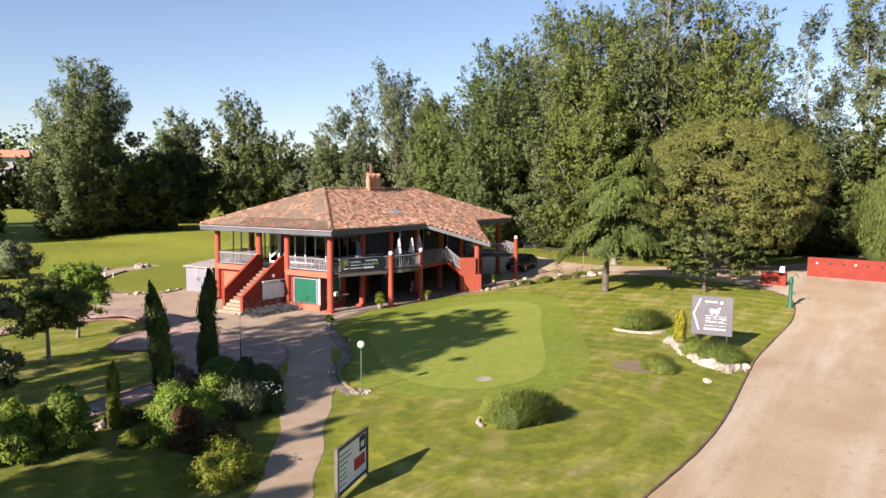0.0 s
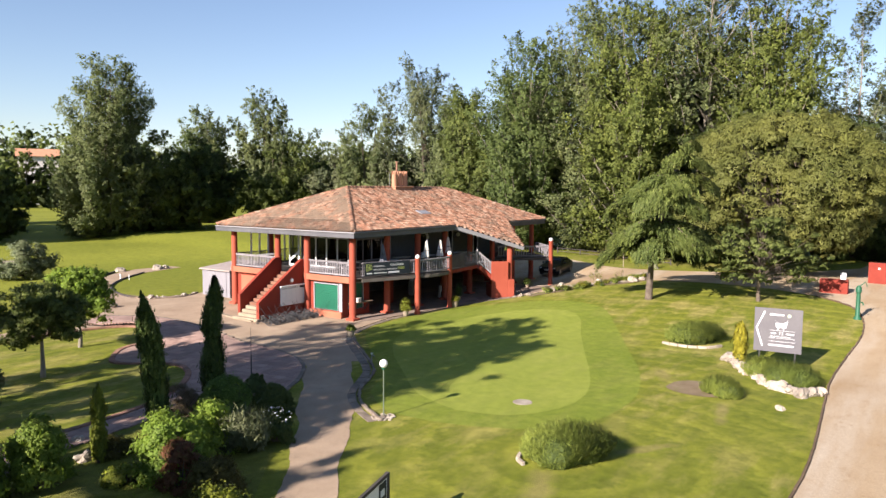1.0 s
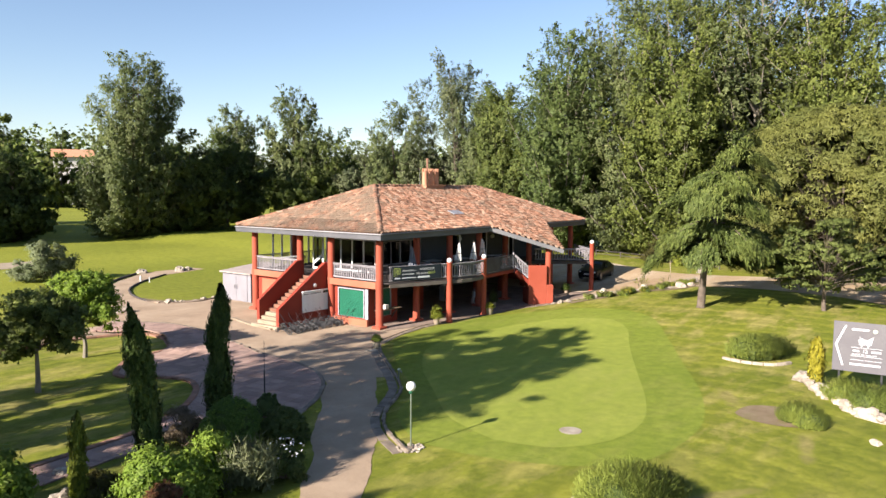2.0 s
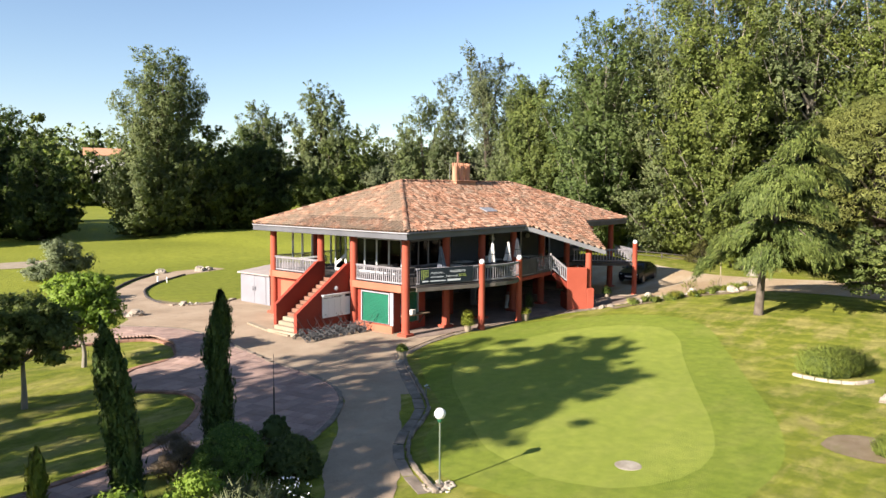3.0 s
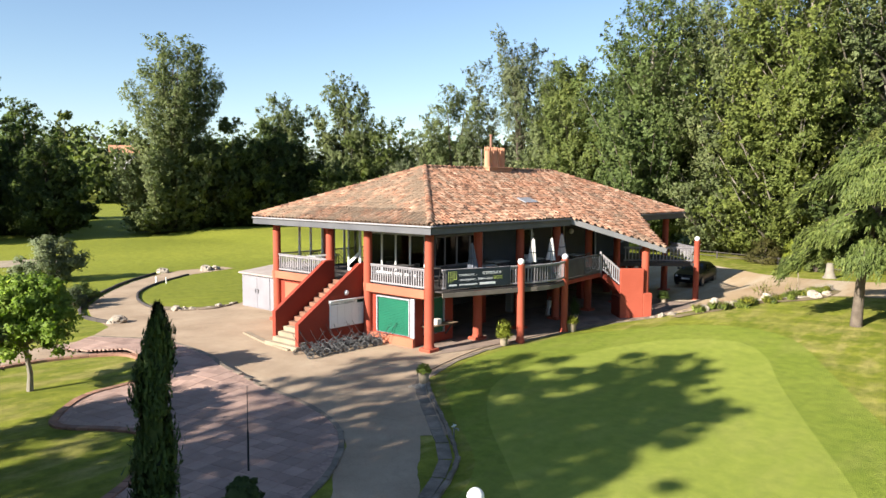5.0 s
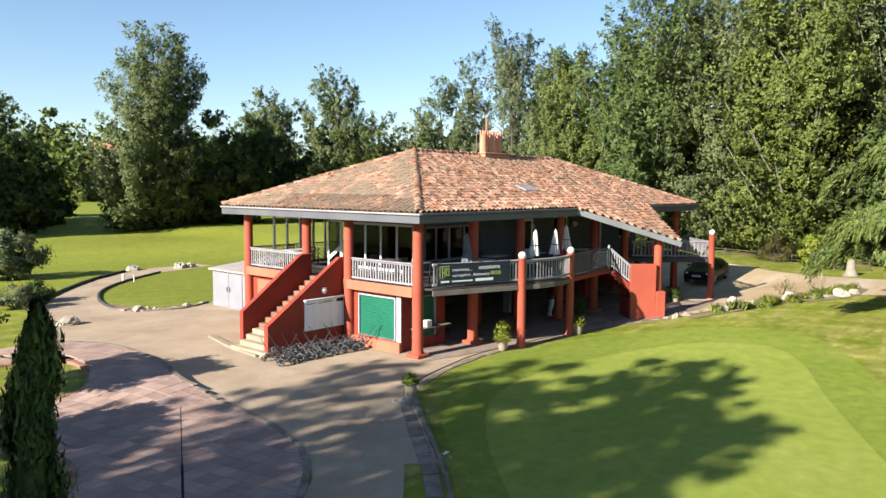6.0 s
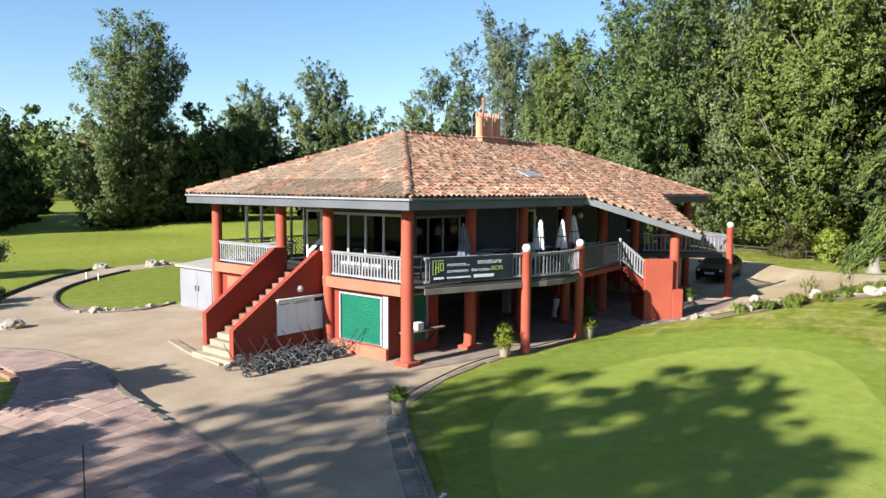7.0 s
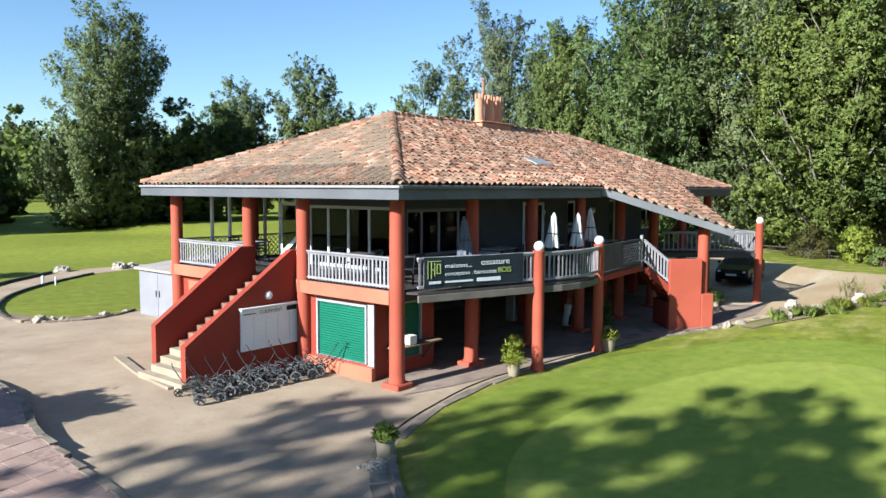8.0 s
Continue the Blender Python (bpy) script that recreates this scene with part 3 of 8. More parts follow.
setting("putting_green", drape(GREEN_EDGE, 0.008), GREEN_GRASS, "closely mown pale putting green", "lawn")


# ---- plants ----
def leaf_mesh(name, c, nrm, length, width, rng, material, along=None, jitter=0.35, sides=3, lie=None):
    """Many small leaves of three or four corners at the points c, facing nrm; lie is the lie of the spray that each belongs to."""
    k = len(c)
    nrm = nrm / (np.linalg.norm(nrm, axis=1, keepdims=True) + 1e-9)
    u = rng.normal(size=(k, 3)) if along is None else along + rng.normal(size=(k, 3)) * jitter
    u -= nrm * np.sum(u * nrm, axis=1, keepdims=True)
    u /= np.linalg.norm(u, axis=1, keepdims=True) + 1e-9
    v = np.cross(nrm, u)
    s = rng.uniform(0.65, 1.35, size=(k, 1))
    L, W = u * s * length / 2, v * s * width / 2
    q = sides
    pts = np.stack([c + L, c + W, c - L, c - W] if q == 4 else [c + L, c - L + W, c - L - W], axis=1).reshape(-1, 3).astype(np.float32)
    me = bpy.data.meshes.new(name)
    me.vertices.add(q * k)
    me.vertices.foreach_set("co", pts.ravel())
    me.loops.add(q * k)
    me.loops.foreach_set("vertex_index", np.arange(q * k, dtype=np.int32))
    me.polygons.add(k)
    me.polygons.foreach_set("loop_start", np.arange(0, q * k, q, dtype=np.int32))
    me.update(calc_edges=True)
    lie = nrm if lie is None else lie + rng.normal(size=(k, 3)) * 0.3
    lie = lie / (np.linalg.norm(lie, axis=1, keepdims=True) + 1e-9)
    me.attributes.new("lie", "FLOAT_VECTOR", "POINT").data.foreach_set("vector", lie.repeat(q, axis=0).astype(np.float32).ravel())
    me.materials.append(material)
    return me


def clump_points(rng, centers, radii, per, stretch=0.85):
    """Points in loose, rounded clumps, and the way out of each."""
    d = rng.normal(size=(len(centers), per, 3))
    d /= np.linalg.norm(d, axis=2, keepdims=True)
    d[:, :, 2] = np.where(d[:, :, 2] < -0.45, -d[:, :, 2] * 0.5, d[:, :, 2])
    rr = np.abs(rng.normal(0.72, 0.3, size=(len(centers), per, 1)))
    p = centers[:, None, :] + d * rr * radii[:, None, None] * np.array([1, 1, stretch])
    return p.reshape(-1, 3), d.reshape(-1, 3)


def prof_at(prof, f):
    return np.interp(f, [p[0] for p in prof], [p[1] for p in prof])


BROAD = [(0, 0.6), (0.15, 0.85), (0.4, 1.0), (0.65, 1.0), (0.85, 0.84), (0.95, 0.62), (1, 0.42)]
SHADY = [(0, 0.55), (0.15, 0.9), (0.4, 1.0), (0.65, 0.88), (0.85, 0.62), (1, 0.28)]
COLUMN = [(0, 0.6), (0.2, 0.9), (0.5, 1.0), (0.75, 0.92), (0.9, 0.7), (1, 0.35)]
TWOPART = [(0, 0.85), (0.15, 1.0), (0.36, 0.95), (0.48, 0.7), (0.65, 0.76), (0.8, 0.74), (0.92, 0.58), (1, 0.32)]
MOP = [(0, 1.0), (0.2, 1.05), (0.5, 0.98), (0.8, 0.75), (1, 0.4)]
DOME = [(0, 0.8), (0.2, 1.0), (0.5, 0.95), (0.8, 0.65), (1, 0.25)]


def tree(x, y, h, r, prof, seed, leaf, label, bark=BARK, base=0.03, leaves=60000, size=0.24, boughs=70, steep=1.0, width=0.2, group="", inner=0.6, girth=1.0, limb=1.0, per=20, ragged=0.25, fork=1):
    """A tall tree: a stem of one or more leaders, boughs that sweep up and outwards, and leafy twigs all along them."""
    rng = np.random.default_rng(seed)
    root = thing("tree", label, "tree", pose(x, y, gz(x, y)), group)
    f = rng.uniform(0, 1, boughs * 8)
    f = np.sort(f[rng.uniform(0, 1, boughs * 8) < prof_at(prof, f) + 0.15][:boughs])
    nb = len(f)
    f[-4:] = (0.96, 0.97, 0.98, 1.0)
    ang = np.arange(nb) * 2.4 + rng.normal(size=nb) * 0.5
    lobes = 1 + ragged * np.sin(2 * ang + seed) * 0.6 + ragged * 0.6 * np.sin(3 * ang + 1.7 * seed + 6 * f)
    reach = prof_at(prof, f) * r * lobes * np.sqrt(rng.uniform(0.25, 1.0, nb))
    out = np.stack([np.cos(ang), np.sin(ang), np.zeros(nb)], axis=1)
    top = h * (base + (1 - base) * f) + rng.normal(size=nb) * h * 0.015
    top = np.minimum(top, h)
    rise = np.minimum(steep * reach * 1.1 + 0.05 * h, top - h * base * 0.6)
    # leaders part from the stem about a third of the way up
    lead = rng.normal(size=(fork, 2)) * r * (0.22 if fork > 1 else 0.02)
    mine = rng.integers(0, fork, nb)

    def stem(z, j):
        w = np.clip((z / h - 0.25) / 0.75, 0, 1)[:, None]
        return lead[j] * w
    p0 = np.concatenate([stem(top - rise, mine), (top - rise)[:, None]], axis=1)
    p2 = np.concatenate([stem(top, mine), top[:, None]], axis=1) + out * reach[:, None]
    p1 = p0 + out * (reach * (0.62 if steep > 0.7 else 0.5))[:, None] + np.array([0, 0, 1.0]) * (rise * (0.32 if steep > 0.7 else 0.6))[:, None]

    def along(j, u):
        u = u[:, None]
        return p0[j] * (1 - u) ** 2 + p1[j] * 2 * u * (1 - u) + p2[j] * u * u
    wood = Shape()
    tr = (h * 0.012 + 0.05) * girth
    for j in range(fork):
        zs = np.linspace(0, h * 0.93, 7)
        ax = stem(zs, np.full(7, j)) + np.where(zs[:, None] > 0, rng.normal(size=(7, 2)) * h * 0.004, 0)
        wood.tube([(ax[i][0], ax[i][1], zs[i] - 0.1) for i in range(7)], [tr * 1.3, tr, tr * 0.85, tr * 0.65, tr * 0.42, tr * 0.22, tr * 0.05], 8)
    for j in range(nb):
        q = along(np.full(4, j), np.array([0, 0.33, 0.66, 0.95]))
        lr = max(0.025, tr * 0.34 * (1.1 - f[j])) * limb
        wood.tube(q, [lr, lr * 0.75, lr * 0.5, lr * 0.15], 5, False)
    part("trunk", wood, bark, root, smooth=True)
    # twigs
    wt = reach + 0.12 * r
    nt = leaves // per
    own = rng.choice(nb, nt, p=wt / wt.sum())
    u = rng.uniform(0.12, 1.0, nt) ** 0.7
    c = along(own, u)
    ahead = along(own, np.minimum(u + 0.05, 1.0)) - along(own, u - 0.05)
    ahead /= np.linalg.norm(ahead, axis=1, keepdims=True) + 1e-9
    side = rng.normal(size=(nt, 3))
    side -= ahead * np.sum(side * ahead, axis=1, keepdims=True)
    side /= np.linalg.norm(side, axis=1, keepdims=True) + 1e-9
    w = width * r * (1.1 - 0.6 * u) * (0.45 + 0.55 * prof_at(prof, f)[own])
    start = c + side * (w * np.sqrt(rng.uniform(0, 1, nt)))[:, None]
    twig = side * 0.7 + ahead * 0.7 + np.array([0, 0, 0.35 if steep > 0.7 else 0.1]) + rng.normal(size=(nt, 3)) * 0.25
    twig /= np.linalg.norm(twig, axis=1, keepdims=True)
    tl = rng.uniform(0.5, 1.35, nt) * (0.35 + 0.024 * h)
    v = rng.uniform(0, 1, (nt, per, 1)) ** 0.8
    thick = 0.3 * (1.15 - v)
    puff = rng.normal(size=(nt, per, 3))
    p = start[:, None, :] + twig[:, None, :] * tl[:, None, None] * v + puff * thick * tl[:, None, None]
    p = p.reshape(-1, 3)
    p[:, 2] = np.clip(p[:, 2], 0.15 + 0.3 * rng.uniform(0, 1, len(p)), h * 1.03)
    heart = np.array([0, 0, h * (base + 0.35 * (1 - base))])
    around = (p - heart) / np.array([r, r, h * 0.5])
    around /= np.linalg.norm(around, axis=1, keepdims=True) + 1e-9
    own_way = np.repeat(side * 0.55 + twig * 0.25, per, axis=0)
    lie = own_way * 0.75 + around * 0.6 + puff.reshape(-1, 3) * 0.16 + np.array([0, 0, 0.15])
    nrm = lie + rng.normal(size=lie.shape) * 0.7
    if inner:
        k = leaves // 14
        q = p[rng.integers(0, len(p), k)] * np.array([0.8, 0.8, 0.97])
        q = q[q[:, 2] < h * inner]
        part("inner_leaves", leaf_mesh("inner_leaves", q, rng.normal(size=q.shape), size * 2.6, size * 2.0, rng, leaf, lie=(q - heart) / np.array([r, r, h * 0.5])), None, root)
    part("crown", leaf_mesh("crown", p, nrm, size, size * 0.62, rng, leaf, lie=lie), None, root)
    return root


def small_tree(x, y, h, r, prof, seed, leaf, label, bark=BARK, base=0.06, clumps=200, per=85, size=0.5, clump=0.2, category="tree", name="tree", group="", lean=0.0, limb=0.6, stretch=0.95, slim=0.62, boughs=9, spread=0.19, girth=1.0):
    """A small tree: tapered trunk, limbs that reach out to uneven clumps of leaves."""
    rng = np.random.default_rng(seed)
    z0 = gz(x, y)
    nb = max(5, clumps // boughs)
    f = rng.uniform(0, 1, nb * 6)
    keep = rng.uniform(0, 1, nb * 6) < prof_at(prof, f) + 0.12
    f = np.sort(f[keep][:nb])
    nb = len(f)
    ang = np.arange(nb) * 2.4 + rng.normal(size=nb) * 0.5
    lobes = 1 + 0.18 * np.sin(2 * ang + seed) + 0.14 * np.sin(3 * ang + 1.7 * seed + 6 * f)
    rad = prof_at(prof, f) * r * lobes * np.sqrt(rng.uniform(0.3, 1.0, nb))
    bough = np.stack([rad * np.cos(ang) + lean * f * h, rad * np.sin(ang), h * (base + (1 - base) * f)], axis=1)
    own = rng.integers(0, nb, clumps)
    own[:nb] = np.arange(nb)
    fo = prof_at(prof, f)[own]
    k = clumps
    # each bough leaves the stem low and rises outwards as a tapering plume
    u = rng.uniform(0.25, 1.0, k) ** 0.5
    u[:nb] = 1.0
    rise = rad[own] * 0.6 + 0.04 * h
    cen = bough[own].copy()
    cen[:, 0] = lean * f[own] * h + (cen[:, 0] - lean * f[own] * h) * u
    cen[:, 1] *= u
    cen[:, 2] -= rise * (1 - u ** 1.4)
    cen += rng.normal(size=(k, 3)) * (r * spread * (0.45 + 0.55 * fo) * (1.35 - 0.75 * u))[:, None] * np.array([1, 1, stretch])
    rad = np.hypot(cen[:, 0], cen[:, 1])
    cr = np.maximum(0.25, clump * r * rng.uniform(0.6, 1.3, k) * (0.5 + 0.55 * fo) * (1.35 - 0.5 * u))
    cen[:, 2] = np.clip(cen[:, 2], np.maximum(cr * 0.6, h * base * 0.7), h - cr * 0.5)
    root = thing(name, label, category, pose(x, y, z0), group)
    wood = Shape()
    tr = (h * 0.013 + 0.04) * girth
    bend = rng.normal(size=(6, 2)) * h * 0.008
    axis = [Vector((lean * h * max(0, i / 5 - base) + bend[i][0] * (i > 0), bend[i][1] * (i > 0), h * 0.9 * i / 5 - 0.1)) for i in range(6)]
    wood.tube(axis, [tr * 1.3, tr, tr * 0.8, tr * 0.55, tr * 0.3, tr * 0.08], 9)
    for i in range(0, k, max(1, k // 90)):
        c = cen[i]
        zz = max(h * base * 0.8, c[2] - 0.9 * rad[i] - 0.06 * h)
        q = min(4.99, max(0.3, (zz + 0.1) / (h * 0.9) * 5))
        j = int(q)
        st = axis[j].lerp(axis[j + 1], q - j)
        e = Vector(c)
        mid = st.lerp(e, 0.55) + Vector((0, 0, 0.06 * rad[i]))
        lr = max(0.02, tr * 0.3 * (1 - q / 6)) * limb
        wood.tube([st, mid, st.lerp(e, 0.92)], [lr, lr * 0.65, lr * 0.2], 5, False)
    part("trunk", wood, bark, root, smooth=True)
    p, d = clump_points(rng, cen, cr, per, stretch)
    heart = np.array([lean * h * 0.5, 0, h * (base + 0.4 * (1 - base))])
    around = (p - heart) / np.array([r, r, h * 0.5])
    around /= np.linalg.norm(around, axis=1, keepdims=True) + 1e-9
    lie = d * 0.85 + around * 0.55 + np.array([0, 0, 0.15])
    nrm = d * 0.75 + rng.normal(size=d.shape) * 0.6 + np.array([-0.1, 0, 0.3])
    part("crown", leaf_mesh("crown", p, nrm, size, size * slim, rng, leaf, None, lie=lie), None, root)
    return root


def bush(x, y, h, r, seed, leaf, label, size=0.12, n=2600, clumps=26, slim=0.6, name="bush", category="bush", group="", ry=None, turn=0.0, tidy=False):
    """A low bush: stems and a dome of leafy clumps; tidy ones are clipped to a smooth outline."""
    rng = np.random.default_rng(seed)
    root = thing(name, label, category, pose(x, y, gz(x, y), 0, 0, turn), group)
    k = clumps
    d = rng.normal(size=(k, 3))
    d /= np.linalg.norm(d, axis=1, keepdims=True)
    d[:, 2] = np.abs(d[:, 2])
    cr = 0.3 if not tidy else 0.14
    q = rng.uniform(0.35, 1.0, (k, 1)) ** (0.4 if not tidy else 0.15)
    cen = d * q * np.array([r * (1 - cr * 0.7), (ry or r) * (1 - cr * 0.7), h * (1 - cr * 0.8)])
    stems = Shape()
    for c in cen[:: max(1, k // 14)]:
        stems.tube([(c[0] * 0.12, c[1] * 0.12, -0.05), (c[0] * 0.5, c[1] * 0.5, c[2] * 0.55), tuple(c)], [0.025, 0.016, 0.006], 5, False)
    part("woody_base", stems, BARK, root)
    if tidy:
        # a solid dark body keeps the clipped bush from being seen through
        part("inner_growth", Shape().lathe([(r * 0.3, 0.06), (r * 0.66, h * 0.2), (r * 0.7, h * 0.45), (r * 0.45, h * 0.68), (r * 0.1, h * 0.8)], 12), DARK_LEAF, root, "solid dark core filling the bush", True)
    radii = rng.uniform(0.7, 1.3, k) * cr * min(r, h)
    p, dd = clump_points(rng, cen, radii, max(8, int(1.7 * n) // k))
    p[:, 2] = np.maximum(p[:, 2], 0.03)
    part("foliage", leaf_mesh("foliage", p, dd * 0.8 + rng.normal(size=dd.shape) * 0.5 + np.array([0, 0, 0.3]), size, size * slim, rng, leaf, dd * 0.6 + np.array([0, 0, 0.9]), 0.6, lie=dd * 0.6 + p / np.array([r, ry or r, h])), None, root)
    return root


def spiky(x, y, h, r, seed, leaf, label, n=2600, name="lavender_bush", category="bush", length=0.2, width=0.012, ry=None, turn=0.0, group="", mounds=6):
    """A mound of thin upright stems fanning out from several crowns."""
    rng = np.random.default_rng(seed)
    root = thing(name, label, category, pose(x, y, gz(x, y), 0, 0, turn), group)
    ry = ry or r
    mc = rng.uniform(-0.62, 0.62, (mounds, 2)) * np.array([r, ry])
    m = mc[rng.integers(0, mounds, n)]
    a = rng.uniform(0, 2 * math.pi, n)
    q = np.sqrt(rng.uniform(0, 1, n))
    foot = m + np.stack([np.cos(a) * q * r * 0.42, np.sin(a) * q * ry * 0.42], axis=1)
    e = np.clip(1 - (foot[:, 0] / r) ** 2 - (foot[:, 1] / ry) ** 2, 0.05, 1)
    top = h * np.sqrt(e) * rng.uniform(0.72, 1.1, n)
    lean = np.stack([np.cos(a) * q * 0.75, np.sin(a) * q * 0.75, np.ones(n)], axis=1)
    lean /= np.linalg.norm(lean, axis=1, keepdims=True)
    c = np.stack([foot[:, 0], foot[:, 1], np.zeros(n)], axis=1) + lean * (top * rng.uniform(0.3, 0.9, n))[:, None]
    nrm = rng.normal(size=(n, 3))
    part("foliage", leaf_mesh("foliage", c, nrm, length, width, rng, leaf, lean, 0.12, lie=c / np.array([r, ry, h]) * 0.45 + lean * 0.5 + rng.normal(size=(n, 3)) * 0.2), None, root)
    # solid dark balls fill the mound between its stems
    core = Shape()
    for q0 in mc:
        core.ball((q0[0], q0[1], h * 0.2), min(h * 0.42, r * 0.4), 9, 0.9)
    part("core", core, DARK_LEAF, root, "solid dark cores filling the mound")
    return root


def cypress(x, y, h, r, seed, label, leaf=None, name="cypress", n=26000, length=0.15, tips=2, lean=0.0):
    """A narrow upright conifer of many ascending plumes, with a ragged top of one or two tips."""
    rng = np.random.default_rng(seed)
    root = thing(name, label, "tree", pose(x, y, gz(x, y)))
    k = 46
    f0 = rng.uniform(0.0, 0.78, k) ** 1.1
    ang = np.arange(k) * 2.4 + rng.normal(size=k) * 0.4
    prof = np.interp(f0, [0, 0.12, 0.4, 0.65, 0.8], [0.7, 0.95, 1.0, 0.9, 0.72])
    reach = rng.uniform(0.16, 0.34, k)
    tip_h = np.minimum(f0 + reach, 1.0) * h
    for j in range(tips):
        f0[j], tip_h[j], prof[j], ang[j] = 0.62, h * (1.0 - 0.07 * j), 0.34, 0.6 + 3.1 * j
    own = rng.integers(0, k, n)
    own[: n // 12] = rng.integers(0, tips, n // 12)
    t = rng.uniform(0, 1, n)
    z = f0[own] * h + (tip_h[own] - f0[own] * h) * t
    swell = np.sin(np.pi * np.clip(t * 0.85 + 0.12, 0, 1)) ** 0.8
    taper = np.interp(z / h, [0, 0.1, 0.45, 0.8, 0.93, 1.0], [0.8, 0.97, 1.0, 1.0, 0.85, 0.45])
    rad = prof[own] * r * 0.68 * (1 - 0.25 * t)
    p = np.stack([np.cos(ang[own]) * rad * taper + lean * (z / h) ** 2, np.sin(ang[own]) * rad * taper, z], axis=1)
    p += rng.normal(size=(n, 3)) * np.array([1, 1, 0.6]) * (r * 0.2 * swell * (0.3 + 0.7 * taper))[:, None]
    p[:, 2] = np.clip(p[:, 2], 0.05, h * 1.02)
    out = p.copy()
    out[:, 2] = 0
    out /= np.linalg.norm(out, axis=1, keepdims=True) + 1e-6
    part("trunk", Shape().tube([(0, 0, -0.1), (lean * 0.2, 0, h * 0.5), (lean * 0.6, 0, h * 0.8)], [0.09, 0.06, 0.015], 8), BARK, root, smooth=True)
    # a solid dark spindle closes the gaps between the plumes
    part("inner_growth", Shape().lathe([(r * 0.3, 0.15), (r * 0.55, h * 0.12), (r * 0.6, h * 0.45), (r * 0.36, h * 0.66), (0.02, h * 0.8)], 10), DARK_LEAF, root, "solid dark core filling the cypress", True)
    part("foliage", leaf_mesh("foliage", p, out + rng.normal(size=p.shape) * 0.5, length, 0.05, rng, leaf or CYPRESS_LEAF, np.array([0, 0, 1.0]) + out * 0.25, 0.16, lie=out + np.array([0, 0, 0.25]) + rng.normal(size=p.shape) * 0.35), None, root)
    return root


def cedar(x, y, h, seed, label, lean=(0.0, 0.0)):
    """A cedar: separate tiers of long arching branches, each hung with a curtain of needle sprays."""
    rng = np.random.default_rng(seed)
    root = thing("cedar", label, "tree", pose(x, y, gz(x, y)))
    wood = Shape()
    ax = [Vector((lean[0] * f ** 2, lean[1] * f ** 2, h * f - 0.1)) for f in (0, 0.2, 0.4, 0.6, 0.8, 0.95)]
    wood.tube(ax, [0.27, 0.2, 0.16, 0.12, 0.07, 0.02], 10)
    pts, ways = [], []
    tiers = [(0.36, 5, 3.7), (0.5, 6, 4.2), (0.66, 5, 4.0), (0.8, 5, 3.2), (0.91, 4, 2.0), (0.965, 3, 0.8)]
    turn = 0.0
    for f0, count, length in tiers:
        turn += 0.9
        for i in range(count):
            f = f0 + rng.normal() * 0.016
            a = turn + i * 2 * math.pi / count + rng.normal() * 0.22
            reach = length * rng.uniform(0.62, 0.98)
            s = Vector((lean[0] * f ** 2, lean[1] * f ** 2, h * f))
            out = Vector((math.cos(a), math.sin(a), 0))
            path = [s + out * (reach * u) + Vector((0, 0, reach * (0.34 * u - 0.62 * u * u))) for u in (0, 0.2, 0.4, 0.6, 0.8, 1.0)]
            part("branch", Shape().tube(path, [0.07, 0.055, 0.042, 0.03, 0.018, 0.006], 5, False), BARK, root)
            side = Vector((-out.y, out.x, 0))
            for j in range(int(36 + reach * 56)):
                u = rng.uniform(0.1, 1.0) ** 0.75
                q = min(4.99, u * 5)
                c = path[int(q)].lerp(path[int(q) + 1], q - int(q))
                sway = rng.normal() * 0.25 * reach * (0.3 + 0.7 * u) * (1.15 - 0.6 * u)
                c = c + side * sway + Vector((0, 0, -abs(sway) * 0.35))
                drop = rng.uniform(0.3, 1.0) * (0.38 + 0.15 * reach)
                k = int(12 + drop * 16)
                t = rng.uniform(0, 1, (k, 1))
                way = np.array([out.x * 0.5 + rng.normal() * 0.12, out.y * 0.5 + rng.normal() * 0.12, 0.0])
                pts.append(np.array(c) + way * drop * t * 0.8 + np.array([0, 0, -1.0]) * drop * t ** 1.4 + rng.normal(size=(k, 3)) * 0.05)
                ways.append(way + np.array([0, 0, -1.0]) * (0.3 + 1.2 * t))
    part("trunk", wood, BARK, root, smooth=True)
    pts, ways = np.concatenate(pts), np.concatenate(ways)
    pts[:, 2] = np.maximum(pts[:, 2], 1.7 + rng.uniform(0, 0.5, len(pts)))
    part("crown", leaf_mesh("crown", pts, rng.normal(size=pts.shape) * 0.45 + np.array([-0.5, 0, 0.8]), 0.3, 0.06, rng, CEDAR_LEAF, ways, 0.14, lie=pts / np.array([3.2, 3.2, 40.0]) + np.array([-0.25, 0, 0.4]) + rng.normal(size=pts.shape) * 0.3), None, root)
    return root


